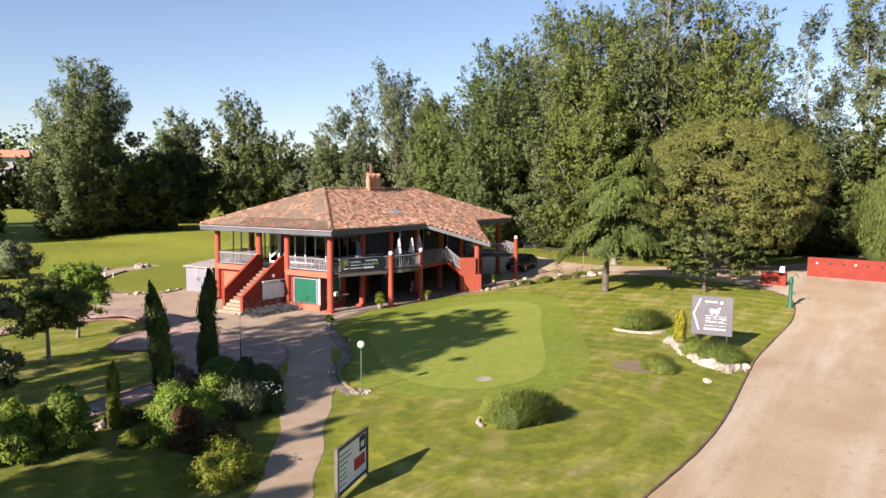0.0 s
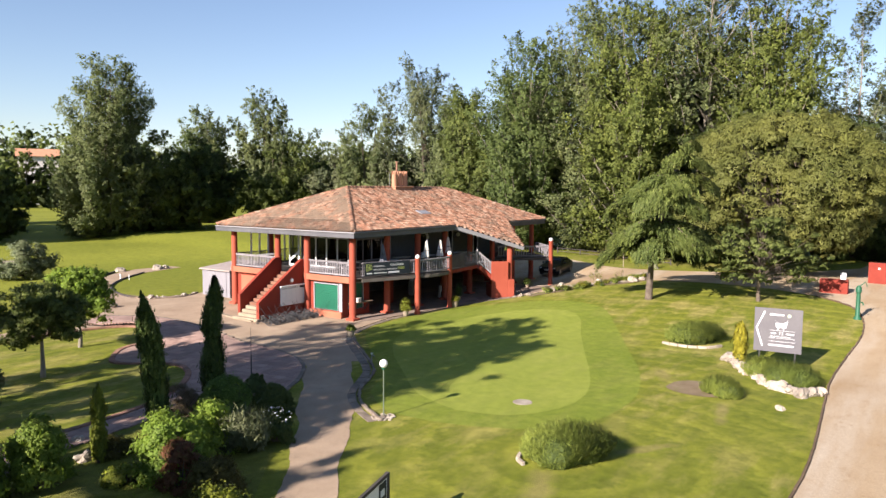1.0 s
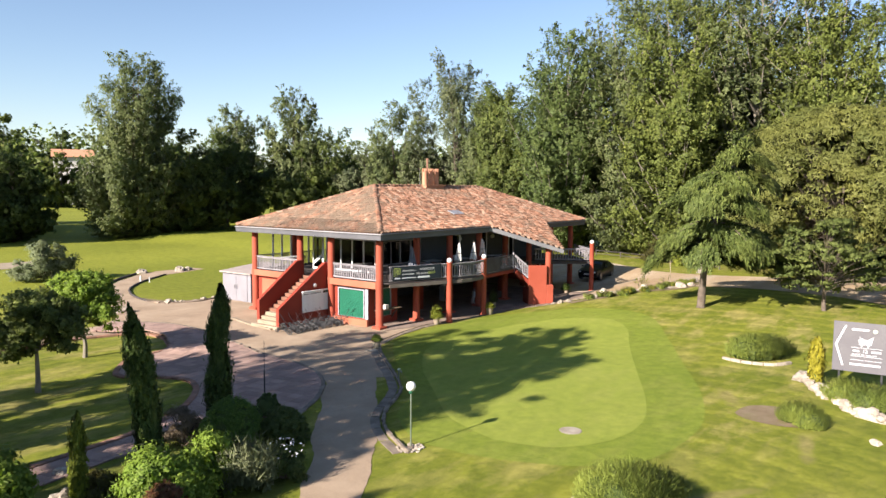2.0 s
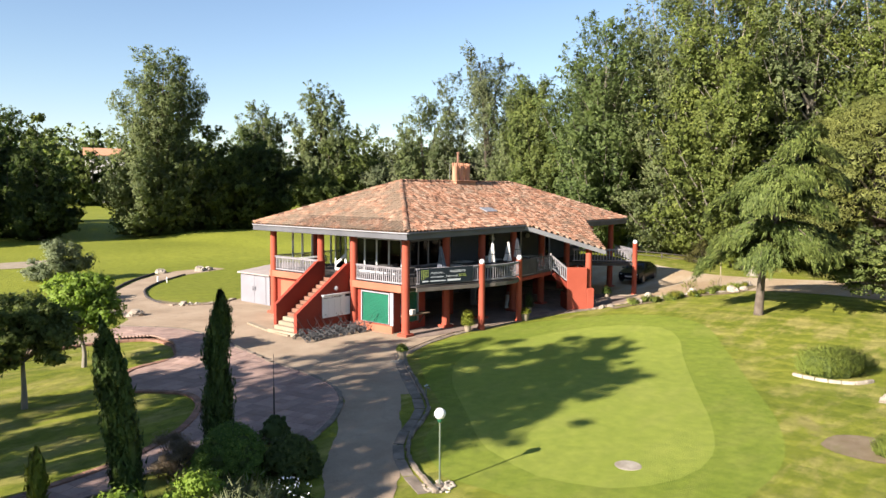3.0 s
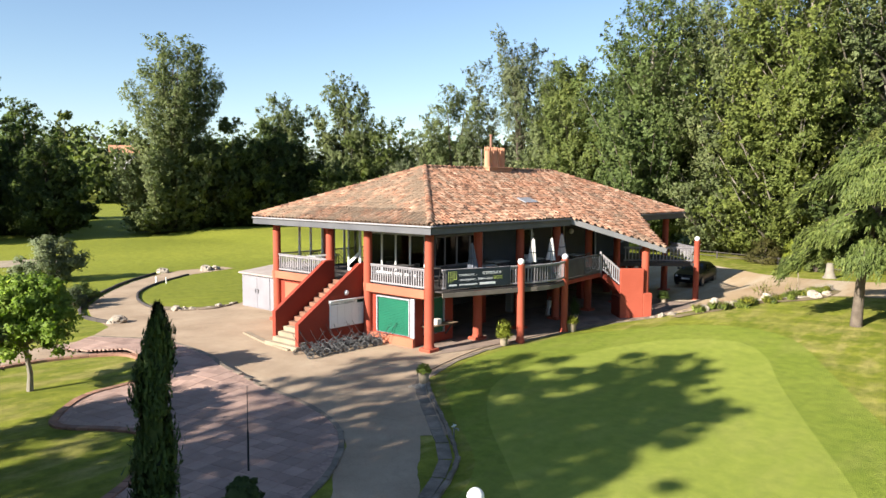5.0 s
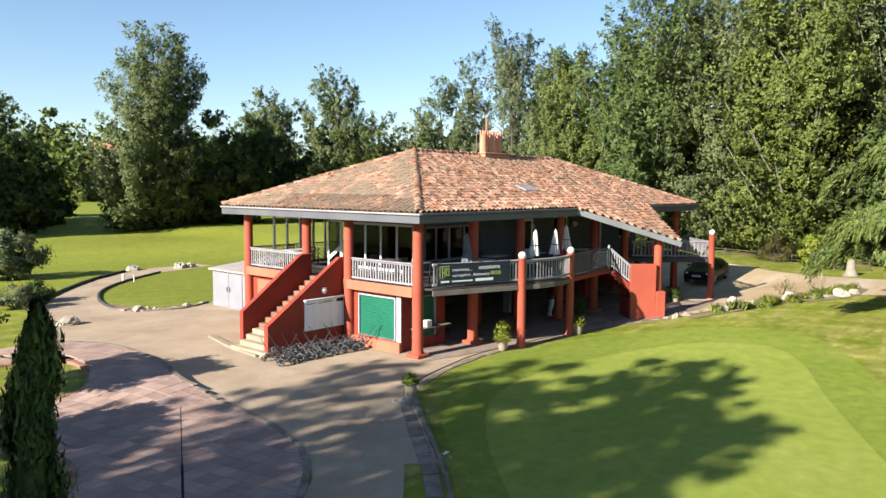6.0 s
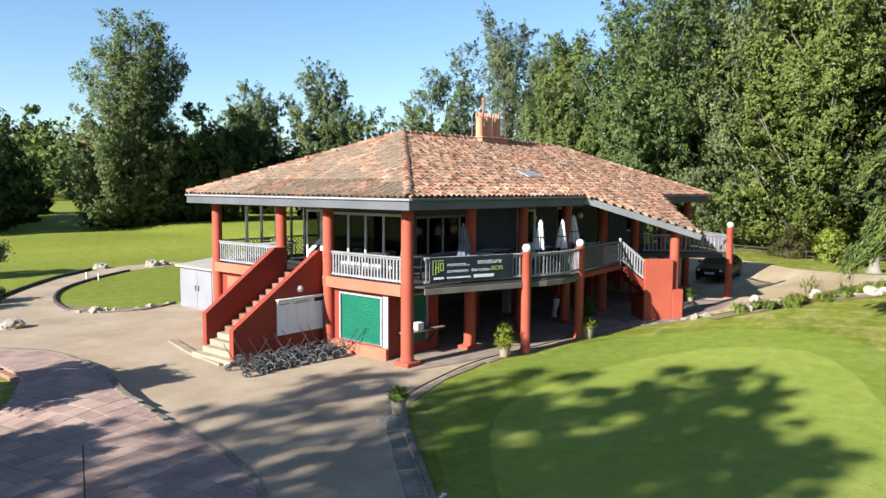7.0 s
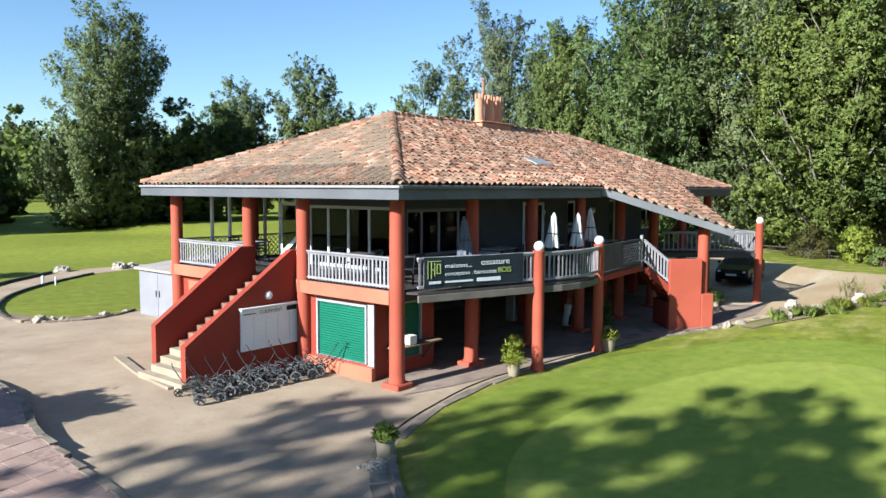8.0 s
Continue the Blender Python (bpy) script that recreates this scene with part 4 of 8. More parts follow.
def umbrella_pine(x, y, h, r, seed, label):
    """A stone pine: forked trunk and a wide dome packed with rounded needle puffs."""
    rng = np.random.default_rng(seed)
    root = thing("umbrella_pine", label, "tree", pose(x, y, gz(x, y)))
    k = 640
    d = rng.normal(size=(k * 3, 3))
    d /= np.linalg.norm(d, axis=1, keepdims=True)
    d = d[d[:, 2] > -0.78][:k]
    a = np.arctan2(d[:, 1], d[:, 0])
    knob = rng.normal(size=(34, 3))
    knob[:, 2] = np.abs(knob[:, 2]) * 0.9 - 0.25
    knob /= np.linalg.norm(knob, axis=1, keepdims=True)
    near = np.max(d @ knob.T, axis=1)
    lobe = (1 + 0.05 * np.sin(3 * a + 1.0)) * (0.9 + 0.12 * np.clip((near - 0.8) / 0.18, 0, 1))
    up = h * 0.52
    size = np.where(d[:, 2] > 0, h - up, up * 0.92)
    cen = d * np.stack([r * lobe, r * lobe, size * (0.75 + 0.25 * lobe)], axis=1) * (rng.uniform(0.8, 1.0, k) ** 0.5)[:, None] * 0.97
    cen[:, 2] += up
    wood = Shape()
    wood.tube([(0, 0, -0.1), (0.1, 0.1, 1.6), (0.0, 0.0, h * 0.32)], [0.42, 0.36, 0.3], 10)
    for i in range(0, k, 5):
        e = Vector(cen[i])
        st = Vector((0, 0, h * 0.3))
        wood.tube([st, st.lerp(e, 0.5) + Vector((0, 0, -0.4)), st.lerp(e, 0.97)], [0.13, 0.08, 0.02], 5, False)
    part("trunk", wood, BARK, root, smooth=True)
    per = 280
    dd = rng.normal(size=(k, per, 3))
    dd /= np.linalg.norm(dd, axis=2, keepdims=True)
    dd[:, :, 2] = np.where(dd[:, :, 2] < -0.5, -dd[:, :, 2], dd[:, :, 2])
    rad = rng.uniform(0.55, 1.05, (k, 1, 1)) * rng.normal(0.92, 0.09, (k, per, 1))
    p = (cen[:, None, :] + dd * rad * np.array([1, 1, 0.85])).reshape(-1, 3)
    dd = dd.reshape(-1, 3)
    inner = cen.repeat(12, axis=0) * np.array([0.88, 0.88, 0.95]) + rng.normal(size=(k * 12, 3)) * 0.45
    part("inner_needles", leaf_mesh("inner_needles", inner, rng.normal(size=inner.shape), 0.5, 0.3, rng, PINE_LEAF), None, root)
    part("crown", leaf_mesh("crown", p, dd + rng.normal(size=dd.shape) * 0.25 + np.array([0, 0, 0.15]), 0.26, 0.06, rng, PINE_LEAF, dd + np.array([0, 0, 0.4]), 0.35, lie=dd + (cen / np.array([r, r, h])).repeat(per, axis=0) * 0.4), None, root)
    return root


# poplars and broad trees beyond the fairway
tree(61.7, 104.2, 25.8, 8.0, TWOPART, 1, POPLAR_LEAF, "tall grey-green poplar with broad leafy skirts on the fairway", base=0.0, leaves=115000, size=0.28, boughs=190, width=0.19, inner=0.45, fork=3)
tree(70.5, 104, 15.0, 6.5, DOME, 2, MID_LEAF, "dark green broad tree beside a poplar", base=0.03, leaves=50000, size=0.33, steep=0.5)
tree(79, 106, 15.5, 7.5, DOME, 3, DARK_LEAF, "dark green broad tree shading the fairway", base=0.2, leaves=50000, size=0.33, steep=0.5)
tree(47.2, 109, 11.5, 5.0, DOME, 4, DARK_LEAF, "dark green spreading tree at the fairway's edge", base=0.03, leaves=36000, size=0.33, steep=0.5)
tree(100.4, 112.5, 25.5, 7.2, BROAD, 5, POPLAR_LEAF, "tall pointed poplar in a far group", leaves=48000, size=0.36, steep=1.4, fork=2)
tree(91, 119, 22.0, 6.6, BROAD, 6, POPLAR_LEAF, "poplar with a double top in a far group", leaves=42000, size=0.36, steep=1.4, fork=2)
tree(106, 108, 18.0, 7.5, BROAD, 7, MID_LEAF, "leafy green tree in a far group", leaves=50000, size=0.34)
tree(88, 98, 13.0, 6.0, DOME, 8, MID_LEAF, "rounded green tree behind the clubhouse", leaves=40000, size=0.32, steep=0.6)
tree(97, 92, 12.0, 6.5, DOME, 9, GREY_LEAF, "rounded grey-green tree behind the clubhouse", leaves=40000, size=0.32, steep=0.6)
tree(112, 98, 15.0, 8.0, DOME, 14, MID_LEAF, "rounded green tree in the distance", leaves=26000, size=0.42, steep=0.6)
tree(94, 70, 26.5, 6.6, BROAD, 10, GREY_LEAF, "tall airy poplar behind the clubhouse", base=0.04, leaves=72000, size=0.27, steep=1.1, boughs=80, width=0.19, ragged=0.45, inner=0.4, fork=3)
tree(91, 79, 20.0, 5.8, BROAD, 11, POPLAR_LEAF, "airy poplar behind the clubhouse", base=0.04, leaves=56000, size=0.27, steep=1.2, fork=2)
tree(77, 51, 18.5, 4.0, COLUMN, 12, MID_LEAF, "upright light green poplar behind the clubhouse", leaves=70000, size=0.22, steep=1.8, boughs=70, fork=2)
tree(87, 60, 18.0, 5.0, COLUMN, 13, POPLAR_LEAF, "upright poplar behind the clubhouse", leaves=52000, size=0.25, steep=1.5, fork=2)
tree(114.6, 237.5, 17.5, 5.5, DOME, 15, MID_LEAF, "rounded tree before a distant house", leaves=9000, size=0.7, steep=0.7)
tree(121.5, 234.5, 16.5, 6.5, DOME, 16, DARK_LEAF, "dark rounded tree before a distant house", leaves=9000, size=0.7, steep=0.7)
for i, (x, y) in enumerate(((109, 317), (127, 308), (145, 300), (163, 291), (181, 283))):
    tree(x, y, 31 + 3 * math.sin(i * 2.2), 11, DOME, 310 + i, MID_LEAF if i % 2 else DARK_LEAF, "distant rounded tree on the rise", BARK, 0.02, 20000, 0.85, 40, 0.6, group="trees on the rise")
# the tall grove behind the drive
GROVE = [(77, 43, 24, 6.5), (80, 36, 28, 7.0), (75.5, 30, 26, 6.5), (80, 24, 30, 7.5), (79, 17.5, 27, 6.0), (90, 30, 31, 8.0), (84, 48, 21, 6.0)]
for i, (x, y, h, r) in enumerate(GROVE):
    tree(x, y, h, r, BROAD, 20 + i, (DEEP_LEAF, POPLAR_LEAF, WARM_LEAF, POPLAR_LEAF, WARM_LEAF, MID_LEAF, DEEP_LEAF)[i], "tall leafy grove tree with pale limbs behind the drive", PALE_BARK, 0.03, 52000 if i == 3 else 84000, 0.25, 130, 0.8, 0.24, "grove behind the drive", limb=2.4 if i == 3 else 1.5, ragged=0.5 if i == 3 else 0.35, fork=3)
for i, (x, y, h, r) in enumerate([(95, 11.5, 27.5, 5.5), (94, 5.5, 31, 3.8), (101, -2, 30, 4.0), (106, 14, 25, 6)]):
    tree(x, y, h, r, COLUMN, 40 + i, GREY_LEAF if i % 2 == 0 else POPLAR_LEAF, "thin airy poplar with pale trunk beyond the drive", PALE_BARK, 0.1, 26000, 0.26, 45, 1.3, 0.2, "thin poplars", 0.0, 0.6, 1.3)
for i, (x, y, h, r) in enumerate([(85, 11, 14, 6.0), (90, 4, 15, 6.0), (83, 18, 13, 5.5), (97, -3, 14, 6.5), (74, 23, 12, 4.5)]):
    tree(x, y, h, r, DOME, 45 + i, MID_LEAF if i % 2 else DARK_LEAF, "rounded leafy tree in the undergrowth beyond the drive", BARK, 0.02, 38000, 0.28, 50, 0.6, group="undergrowth trees")
for i, (x, y, h, r) in enumerate([(54, 127, 9.5, 6), (50, 134, 10.5, 6), (47, 118, 10, 5)]):
    tree(x, y, h, r, DOME, 85 + i, DARK_LEAF, "dark rounded tree closing the fairway", BARK, 0.02, 24000, 0.36, 40, 0.5, group="edge trees")
# woods at the sides
for i, (x, y, h, r) in enumerate([(46, 128, 22, 8), (38, 120, 25, 7), (30, 108, 22, 8), (56, 142, 20, 9), (86, -7, 13, 6), (94, -14, 17, 8)]):
    tree(x, y, h, r, TWOPART if i < 3 else DOME, 50 + i, DARK_LEAF, "dark leafy tree at the edge of the grounds", BARK, 0.02, 34000, 0.4, 70, 0.8, group="edge trees")
# tall unseen trees west of the path, placed so their shade dapples lawn and court
WEST = [(1.0, 31.3, 15.0, 2.9, 0.26), (2.0, 27.3, 19.0, 3.8, 0.46), (-2.0, 25.2, 18.6, 3.0, 0.72), (-8.0, 20.4, 12.3, 2.8, 0.2), (-9.0, 14.2, 10.8, 2.3, 0.2), (-5.2, 18.1, 8.5, 2.4, 0.2), (-8.0, 15.8, 10.8, 2.5, 0.2), (-6.0, 24.3, 15.5, 1.7, 0.75), (-5.0, 26.4, 10.5, 2.4, 0.26), (-7.0, 30.5, 17.5, 2.3, 0.5), (-6.0, 28.0, 19.0, 2.2, 0.72), (-4.0, 31.5, 17.0, 2.4, 0.7), (2.5, 29.7, 15.5, 1.8, 0.55), (-8.0, 22.9, 11.0, 2.0, 0.2), (-1.4, 32.0, 19.2, 2.2, 0.74), (-8.6, 34.4, 19.6, 1.5, 0.8), (-1.0, 34.9, 17.0, 2.5, 0.5)]
THIN = [0.5, 0.98, 0.6, 0.9, 0.5, 0.3, 0.4, 0.2, 0.6, 0.45, 0.22, 0.25, 0.4, 0.25, 0.33, 0.22, 0.62]
for i, (x, y, h, r, b) in enumerate(WEST):
    thin = THIN[i]
    small_tree(x, y, h, r, SHADY, 60 + i, MID_LEAF, "unseen tall leafy tree shading from west of the path", BARK, b, int((231 if y > 29 else 462) * thin), 22 if y > 27.5 else 42 if y > 25 else 48, 0.29, 0.111, group="trees west of the path", boughs=6, spread=0.3)
# one more out-of-view tree, added to shade the lawn by the bed
small_tree(-0.3, 19.6, 7.4, 2.3, DOME, 79, DARK_LEAF, "leafy tree shading the lawn west of the bed", BARK, 0.28, 150, 60, 0.29, 0.16, group="trees west of the path", boughs=6)
# unseen belt of trees added farther west to block low sky light and reflections
for i in range(10):
    tree(-31 + 4 * math.sin(i * 2.1), -6 + 8.5 * i, 12.0 + math.sin(i * 3.7), 5.6, DOME, 300 + i, DARK_LEAF, "unseen dark tree added to block the low western sky", BARK, 0.0, 5000, 0.8, 36, 0.6, group="western wood")
# far woods closing the view; the unseen ones behind also cut low sky light
rng = np.random.default_rng(7)
k = 2600
a = np.radians(np.where(rng.uniform(0, 1, k) < 0.7, rng.uniform(-15, 105, k), rng.uniform(-180, 180, k)))
dist = rng.uniform(230, 420, k)
cen = np.stack([20 + np.cos(a) * dist, 15 + np.sin(a) * dist, np.zeros(k)], axis=1)
cen[:, 2] = rng.uniform(1.0, 2.0, k) + (10 + 16 * rng.uniform(0, 1, k) ** 1.5 + 6 * np.sin(a * 9) * np.sin(a * 4 + 1)) * (dist / 320)
clear = (np.abs(a - radians(65.9)) < radians(2.0)) & (dist < 320)
cen[clear, :2] = (300, 250)
p, d = clump_points(rng, cen, rng.uniform(4, 8, k), 58, 1.0)
p[:, 2] = np.maximum(p[:, 2] * rng.uniform(0.25, 1.0, len(p)), 0.9)
tagged(part("far_woods", leaf_mesh("far_woods", p, d + rng.normal(size=d.shape) * 0.6 + np.array([0, 0, 0.3]), 1.9, 1.5, rng, MID_LEAF, lie=d + np.array([0, 0, 0.3])), None), "distant dark green woods along the horizon", "woods", kind="stuff")
# trees and bushes along the drive
cedar(48.9, 19.0, 10.4, 3, "drooping green cedar with hanging sprays on the lawn", (0.6, -2.2))
umbrella_pine(66, 14.2, 13.0, 8.2, 71, "broad olive-green umbrella pine behind the drive")
small_tree(51.4, 12.7, 5.4, 3.4, DOME, 72, MID_LEAF, "small spreading garden tree with several stems", BARK, 0.36, 200, 80, 0.17, 0.13, limb=1.2, boughs=5, stretch=0.6)
small_tree(16.6, 33.1, 3.75, 1.4, MOP, 73, MID_LEAF, "mop-headed mulberry tree with a straight trunk", PALE_BARK, 0.52, 230, 120, 0.14, 0.2, boughs=3, limb=0.5, spread=0.2, name="mulberry_tree", group="mulberry trees")
small_tree(20.45, 37.25, 3.75, 1.55, MOP, 74, BRIGHT_LEAF, "mop-headed mulberry tree with bright leaves", PALE_BARK, 0.52, 220, 120, 0.14, 0.2, boughs=3, limb=0.5, spread=0.2, name="mulberry_tree", group="mulberry trees")
small_tree(11.6, 27.95, 4.9, 1.4, DOME, 75, GREY_LEAF, "young leafy tree with a thin trunk at the lawn's edge", PALE_BARK, 0.2, 80, 110, 0.16, 0.26)
small_tree(7.4, 30.3, 7.5, 2.2, DOME, 76, DARK_LEAF, "dark leafy tree over the hedge", BARK, 0.25, 80, 70, 0.22, 0.22)
small_tree(31.6, 65.8, 3.2, 2.0, DOME, 77, SILVER_LEAF, "small grey-green olive tree by the path", BARK, 0.1, 120, 150, 0.16, 0.26, name="olive_tree", boughs=4, category="tree")
cypress(14.5, 22.1, 4.75, 0.37, 80, "dark narrow cypress in the planted bed", lean=-0.5)
cypress(18.3, 24.5, 4.6, 0.44, 81, "dark narrow cypress beside the paved circle", lean=0.1)
cypress(12.8, 22.4, 2.25, 0.24, 82, "small yellow-green upright conifer in the bed", LIME_LEAF, "dwarf_conifer", 5000, 0.14, 1)
cypress(36.1, 10.4, 1.9, 0.34, 83, "golden yellow upright conifer beside the sign", YELLOW_LEAF, "golden_conifer", 6000, 0.16, 3)
cypress(79.5, 3.0, 8.5, 3.0, 84, "broad dark green fir at the drive's end", CEDAR_LEAF, "fir", 26000, 0.5, 1)
bush(9.5, 22.1, 2.4, 0.72, 90, HEDGE_LEAF, "tall bright green laurel bush", 0.105, 9000, 60)
bush(10.95, 22.0, 2.5, 0.88, 91, HEDGE_LEAF, "tall bright green laurel bush", 0.105, 11000, 70)
bush(13.5, 19.9, 2.2, 1.2, 92, BRIGHT_LEAF, "bright green leafy bush in the bed", 0.1, 15000, 80)
bush(13.0, 19.0, 1.75, 0.62, 93, RED_LEAF, "bush with dark red young leaves", 0.085, 9000, 50)
bush(15.0, 20.3, 2.05, 0.8, 114, BRIGHT_LEAF, "bright green leafy bush behind the silvery shrub", 0.1, 9000, 60)
bush(12.5, 20.5, 0.55, 0.7, 115, LIME_LEAF, "low yellow-green plant in the bed", 0.08, 3000)
bush(13.4, 22.75, 0.65, 0.75, 116, BROWN_LEAF, "low dark reddish spreading plant in the bed", 0.08, 3600)
bush(13.3, 18.0, 1.35, 0.78, 94, BROWN_LEAF, "brownish green rounded bush in the bed", 0.07, 9000, 50)
bush(12.0, 16.2, 1.3, 0.95, 95, LIME_LEAF, "low yellow-green bush at the path's edge", 0.075, 11000, 70)
spiky(15.7, 19.8, 1.6, 0.5, 96, GREY_LEAF, "silvery upright shrub in the bed", 5200, "silver_shrub", length=0.26, width=0.035)
bush(17.7, 23.0, 1.5, 1.05, 97, BALL_LEAF, "clipped round dark green bush", 0.07, 16000, 260, tidy=True, group="clipped bushes")
bush(18.8, 22.0, 1.12, 0.82, 98, DARK_LEAF, "clipped round dark bush beside the path", 0.07, 11000, 200, tidy=True, group="clipped bushes")
bush(20.1, 24.3, 0.85, 0.5, 99, DARK_LEAF, "small round bush by the paved circle", 0.075, 4500, 50, tidy=True, group="clipped bushes")
blossom_bush = bush(16.9, 19.7, 1.0, 0.6, 100, DARK_LEAF, "dark bush with small white flowers", 0.07, 5000)
rng = np.random.default_rng(3)
a = rng.uniform(0, 2 * math.pi, 46)
q = rng.uniform(0.3, 1.0, 46)
part("blossom", leaf_mesh("blossom", np.stack([np.cos(a) * q * 0.55, np.sin(a) * q * 0.55, 0.45 + 0.6 * np.sqrt(1 - q * q * 0.8)], axis=1), rng.normal(size=(46, 3)) + np.array([0, 0, 1]), 0.06, 0.06, rng, WHITE), None, blossom_bush, "small white flowers")
bush(16.85, 24.2, 1.5, 0.8, 101, DRY_LEAF, "dry brown twiggy shrub", 0.09, 4200, slim=0.22)
bush(14.9, 22.4, 0.6, 0.6, 102, DARK_LEAF, "low dark spreading plant in the bed", 0.09, 1800)
bush(14.2, 20.9, 0.5, 0.9, 103, BUSH_LEAF, "low ground cover in the bed", 0.09, 1800)
spiky(20.9, 11.75, 1.25, 1.35, 104, LAVENDER_LEAF, "broad green lavender mound on the lawn", 30000, ry=1.0, turn=-50, mounds=10)
spiky(39.6, 13.3, 1.25, 1.7, 105, LAVENDER_LEAF, "green lavender mound with a stone edge", 22000, ry=1.2, turn=-40, mounds=10)
spiky(34.6, 9.3, 1.0, 1.0, 106, LAVENDER_LEAF, "green lavender mound under the sign", 15000, group="lavender by the sign")
spiky(33.7, 7.9, 1.05, 1.05, 107, LAVENDER_LEAF, "green lavender mound under the sign", 15000, group="lavender by the sign")
spiky(30.4, 9.8, 0.85, 0.75, 108, LAVENDER_LEAF, "small green lavender mound beside bare soil", 9000)
bush(69.6, 27.2, 3.1, 1.25, 109, LIME_LEAF, "yellow-green bush at the grove's edge", 0.2, 4200, 50)
bush(67.9, 25.6, 1.5, 0.9, 113, MID_LEAF, "low green shrub at the grove's edge", 0.15, 2200)
bush(71.2, 30.2, 2.7, 1.7, 110, BROWN_LEAF, "bare brown bush behind the fence", 0.22, 2600, 40, slim=0.16)
bush(29.2, 54.5, 1.5, 1.1, 111, DARK_LEAF, "dark round bush beside the path", 0.14, 1800)
bush(27.8, 53.0, 1.6, 1.2, 112, GREY_LEAF, "grey-green bush beside the path", 0.12, 1800)


# ---- clubhouse ----
EX0, EX1, EY0, EY1, EZ = 32.9, 56.8, 30.7, 42.75, 5.25
RY, RX0, RX1, RZ = 36.72, 39.0, 50.7, 7.72
CX0, CX1, CY0, CY1 = 33.7, 56.0, 31.5, 41.95
FLOOR, BEAM, CEIL = 2.52, 2.2, 4.89
house = thing("clubhouse", "two-storey red clubhouse with columns, veranda and clay-tiled hip roof", "house", pose(0, 0, 0))


def hp(name, shape, material, label="", smooth=False, parent=None, m=None):
    return part(name, shape, material, parent or house, label, smooth, m)


def pierced(axis, lo, hi, a, b, z0, z1, holes):
    """One wall across axis between lo and hi, from a to b along it, with openings (from, to, sill, head)."""
    us = sorted({a, b, *[h[0] for h in holes], *[h[1] for h in holes]})
    ws = sorted({z0, z1, *[h[2] for h in holes], *[h[3] for h in holes]})
    nu, nw = len(us), len(ws)
    s = Shape()
    for d in (lo, hi):
        s.v += [(d, u, w) if axis == "x" else (u, d, w) for w in ws for u in us]
    off = nu * nw

    def solid(i, j):
        if not (0 <= i < nu - 1 and 0 <= j < nw - 1):
            return False
        u, w = (us[i] + us[i + 1]) / 2, (ws[j] + ws[j + 1]) / 2
        return not any(h[0] < u < h[1] and h[2] < w < h[3] for h in holes)
    for i in range(nu - 1):
        for j in range(nw - 1):
            if not solid(i, j):
                continue
            q = [j * nu + i, j * nu + i + 1, (j + 1) * nu + i + 1, (j + 1) * nu + i]
            s.f += [tuple(q), tuple(k + off for k in q[::-1])]
            for di, dj, e in ((0, -1, (0, 1)), (1, 0, (1, 2)), (0, 1, (2, 3)), (-1, 0, (3, 0))):
                if not solid(i + di, j + dj):
                    s.f.append((q[e[0]], q[e[1]], q[e[1]] + off, q[e[0]] + off))
    return s


# roof boarding, eaves
hp("soffit", Shape().box((EX0 + 0.05, EY0 + 0.05, CEIL), (EX1 - 0.05, EY1 - 0.05, CEIL + 0.06)), DARKWOOD, "dark boarded soffit")
for a, b in (((EX0 + 0.026, EY0), (EX1 - 0.026, EY0)), ((EX1, EY0 - 0.025), (EX1, EY1 + 0.025)), ((EX1 - 0.026, EY1), (EX0 + 0.026, EY1)), ((EX0, EY1 + 0.025), (EX0, EY0 - 0.025))):
    hp("fascia", Shape().beam((*a, EZ - 0.2), (*b, EZ - 0.2), 0.05, 0.28), FASCIA, "dark grey painted fascia board")
hp("gutter", Shape().beam((EX0 - 0.06, EY1 + 0.05, EZ - 0.03), (EX0 - 0.06, EY0 - 0.1, EZ - 0.03), 0.08, 0.07, 0.02), FASCIA_LIGHT, "pale metal gutter")
hp("gutter", Shape().beam((EX0 - 0.02, EY0 - 0.075, EZ - 0.03), (EX1 + 0.1, EY0 - 0.075, EZ - 0.03), 0.11, 0.10, 0.025), FASCIA, "dark grey gutter")
roof = hp("roof", Shape().add([(EX0, EY0, EZ), (EX1, EY0, EZ), (EX1, EY1, EZ), (EX0, EY1, EZ), (RX0, RY, RZ), (RX1, RY, RZ)], [(0, 1, 5, 4), (2, 3, 4, 5), (3, 0, 4), (1, 2, 5), (0, 3, 2, 1)]), UNDERTILE, "weathered pink and brown clay-tiled hip roof")
P0, P1, P2 = Vector((43.24, EY0, EZ)), Vector((46.81, 27.31, 3.76)), Vector((50.5, EY0, EZ))
dn = Vector((0, 0, -0.1))
hp("porch_roof", Shape().add([P0, P1, P2, P0 + dn, P1 + dn, P2 + dn], [(0, 1, 2), (5, 4, 3), (0, 3, 4, 1), (1, 4, 5, 2), (2, 5, 3, 0)]), UNDERTILE, "lean-to of clay tiles over the side stairs")
hp("verge_board", Shape().beam(P0 + Vector((0, -0.04, -0.13)), P1 + Vector((0.05, -0.04, -0.13)), 0.05, 0.26), VERGE, "grey sloping verge board")
hp("verge_board", Shape().beam(P1 + Vector((0.03, 0, -0.13)), P2 + Vector((0.03, 0, -0.13)), 0.05, 0.24), FASCIA)
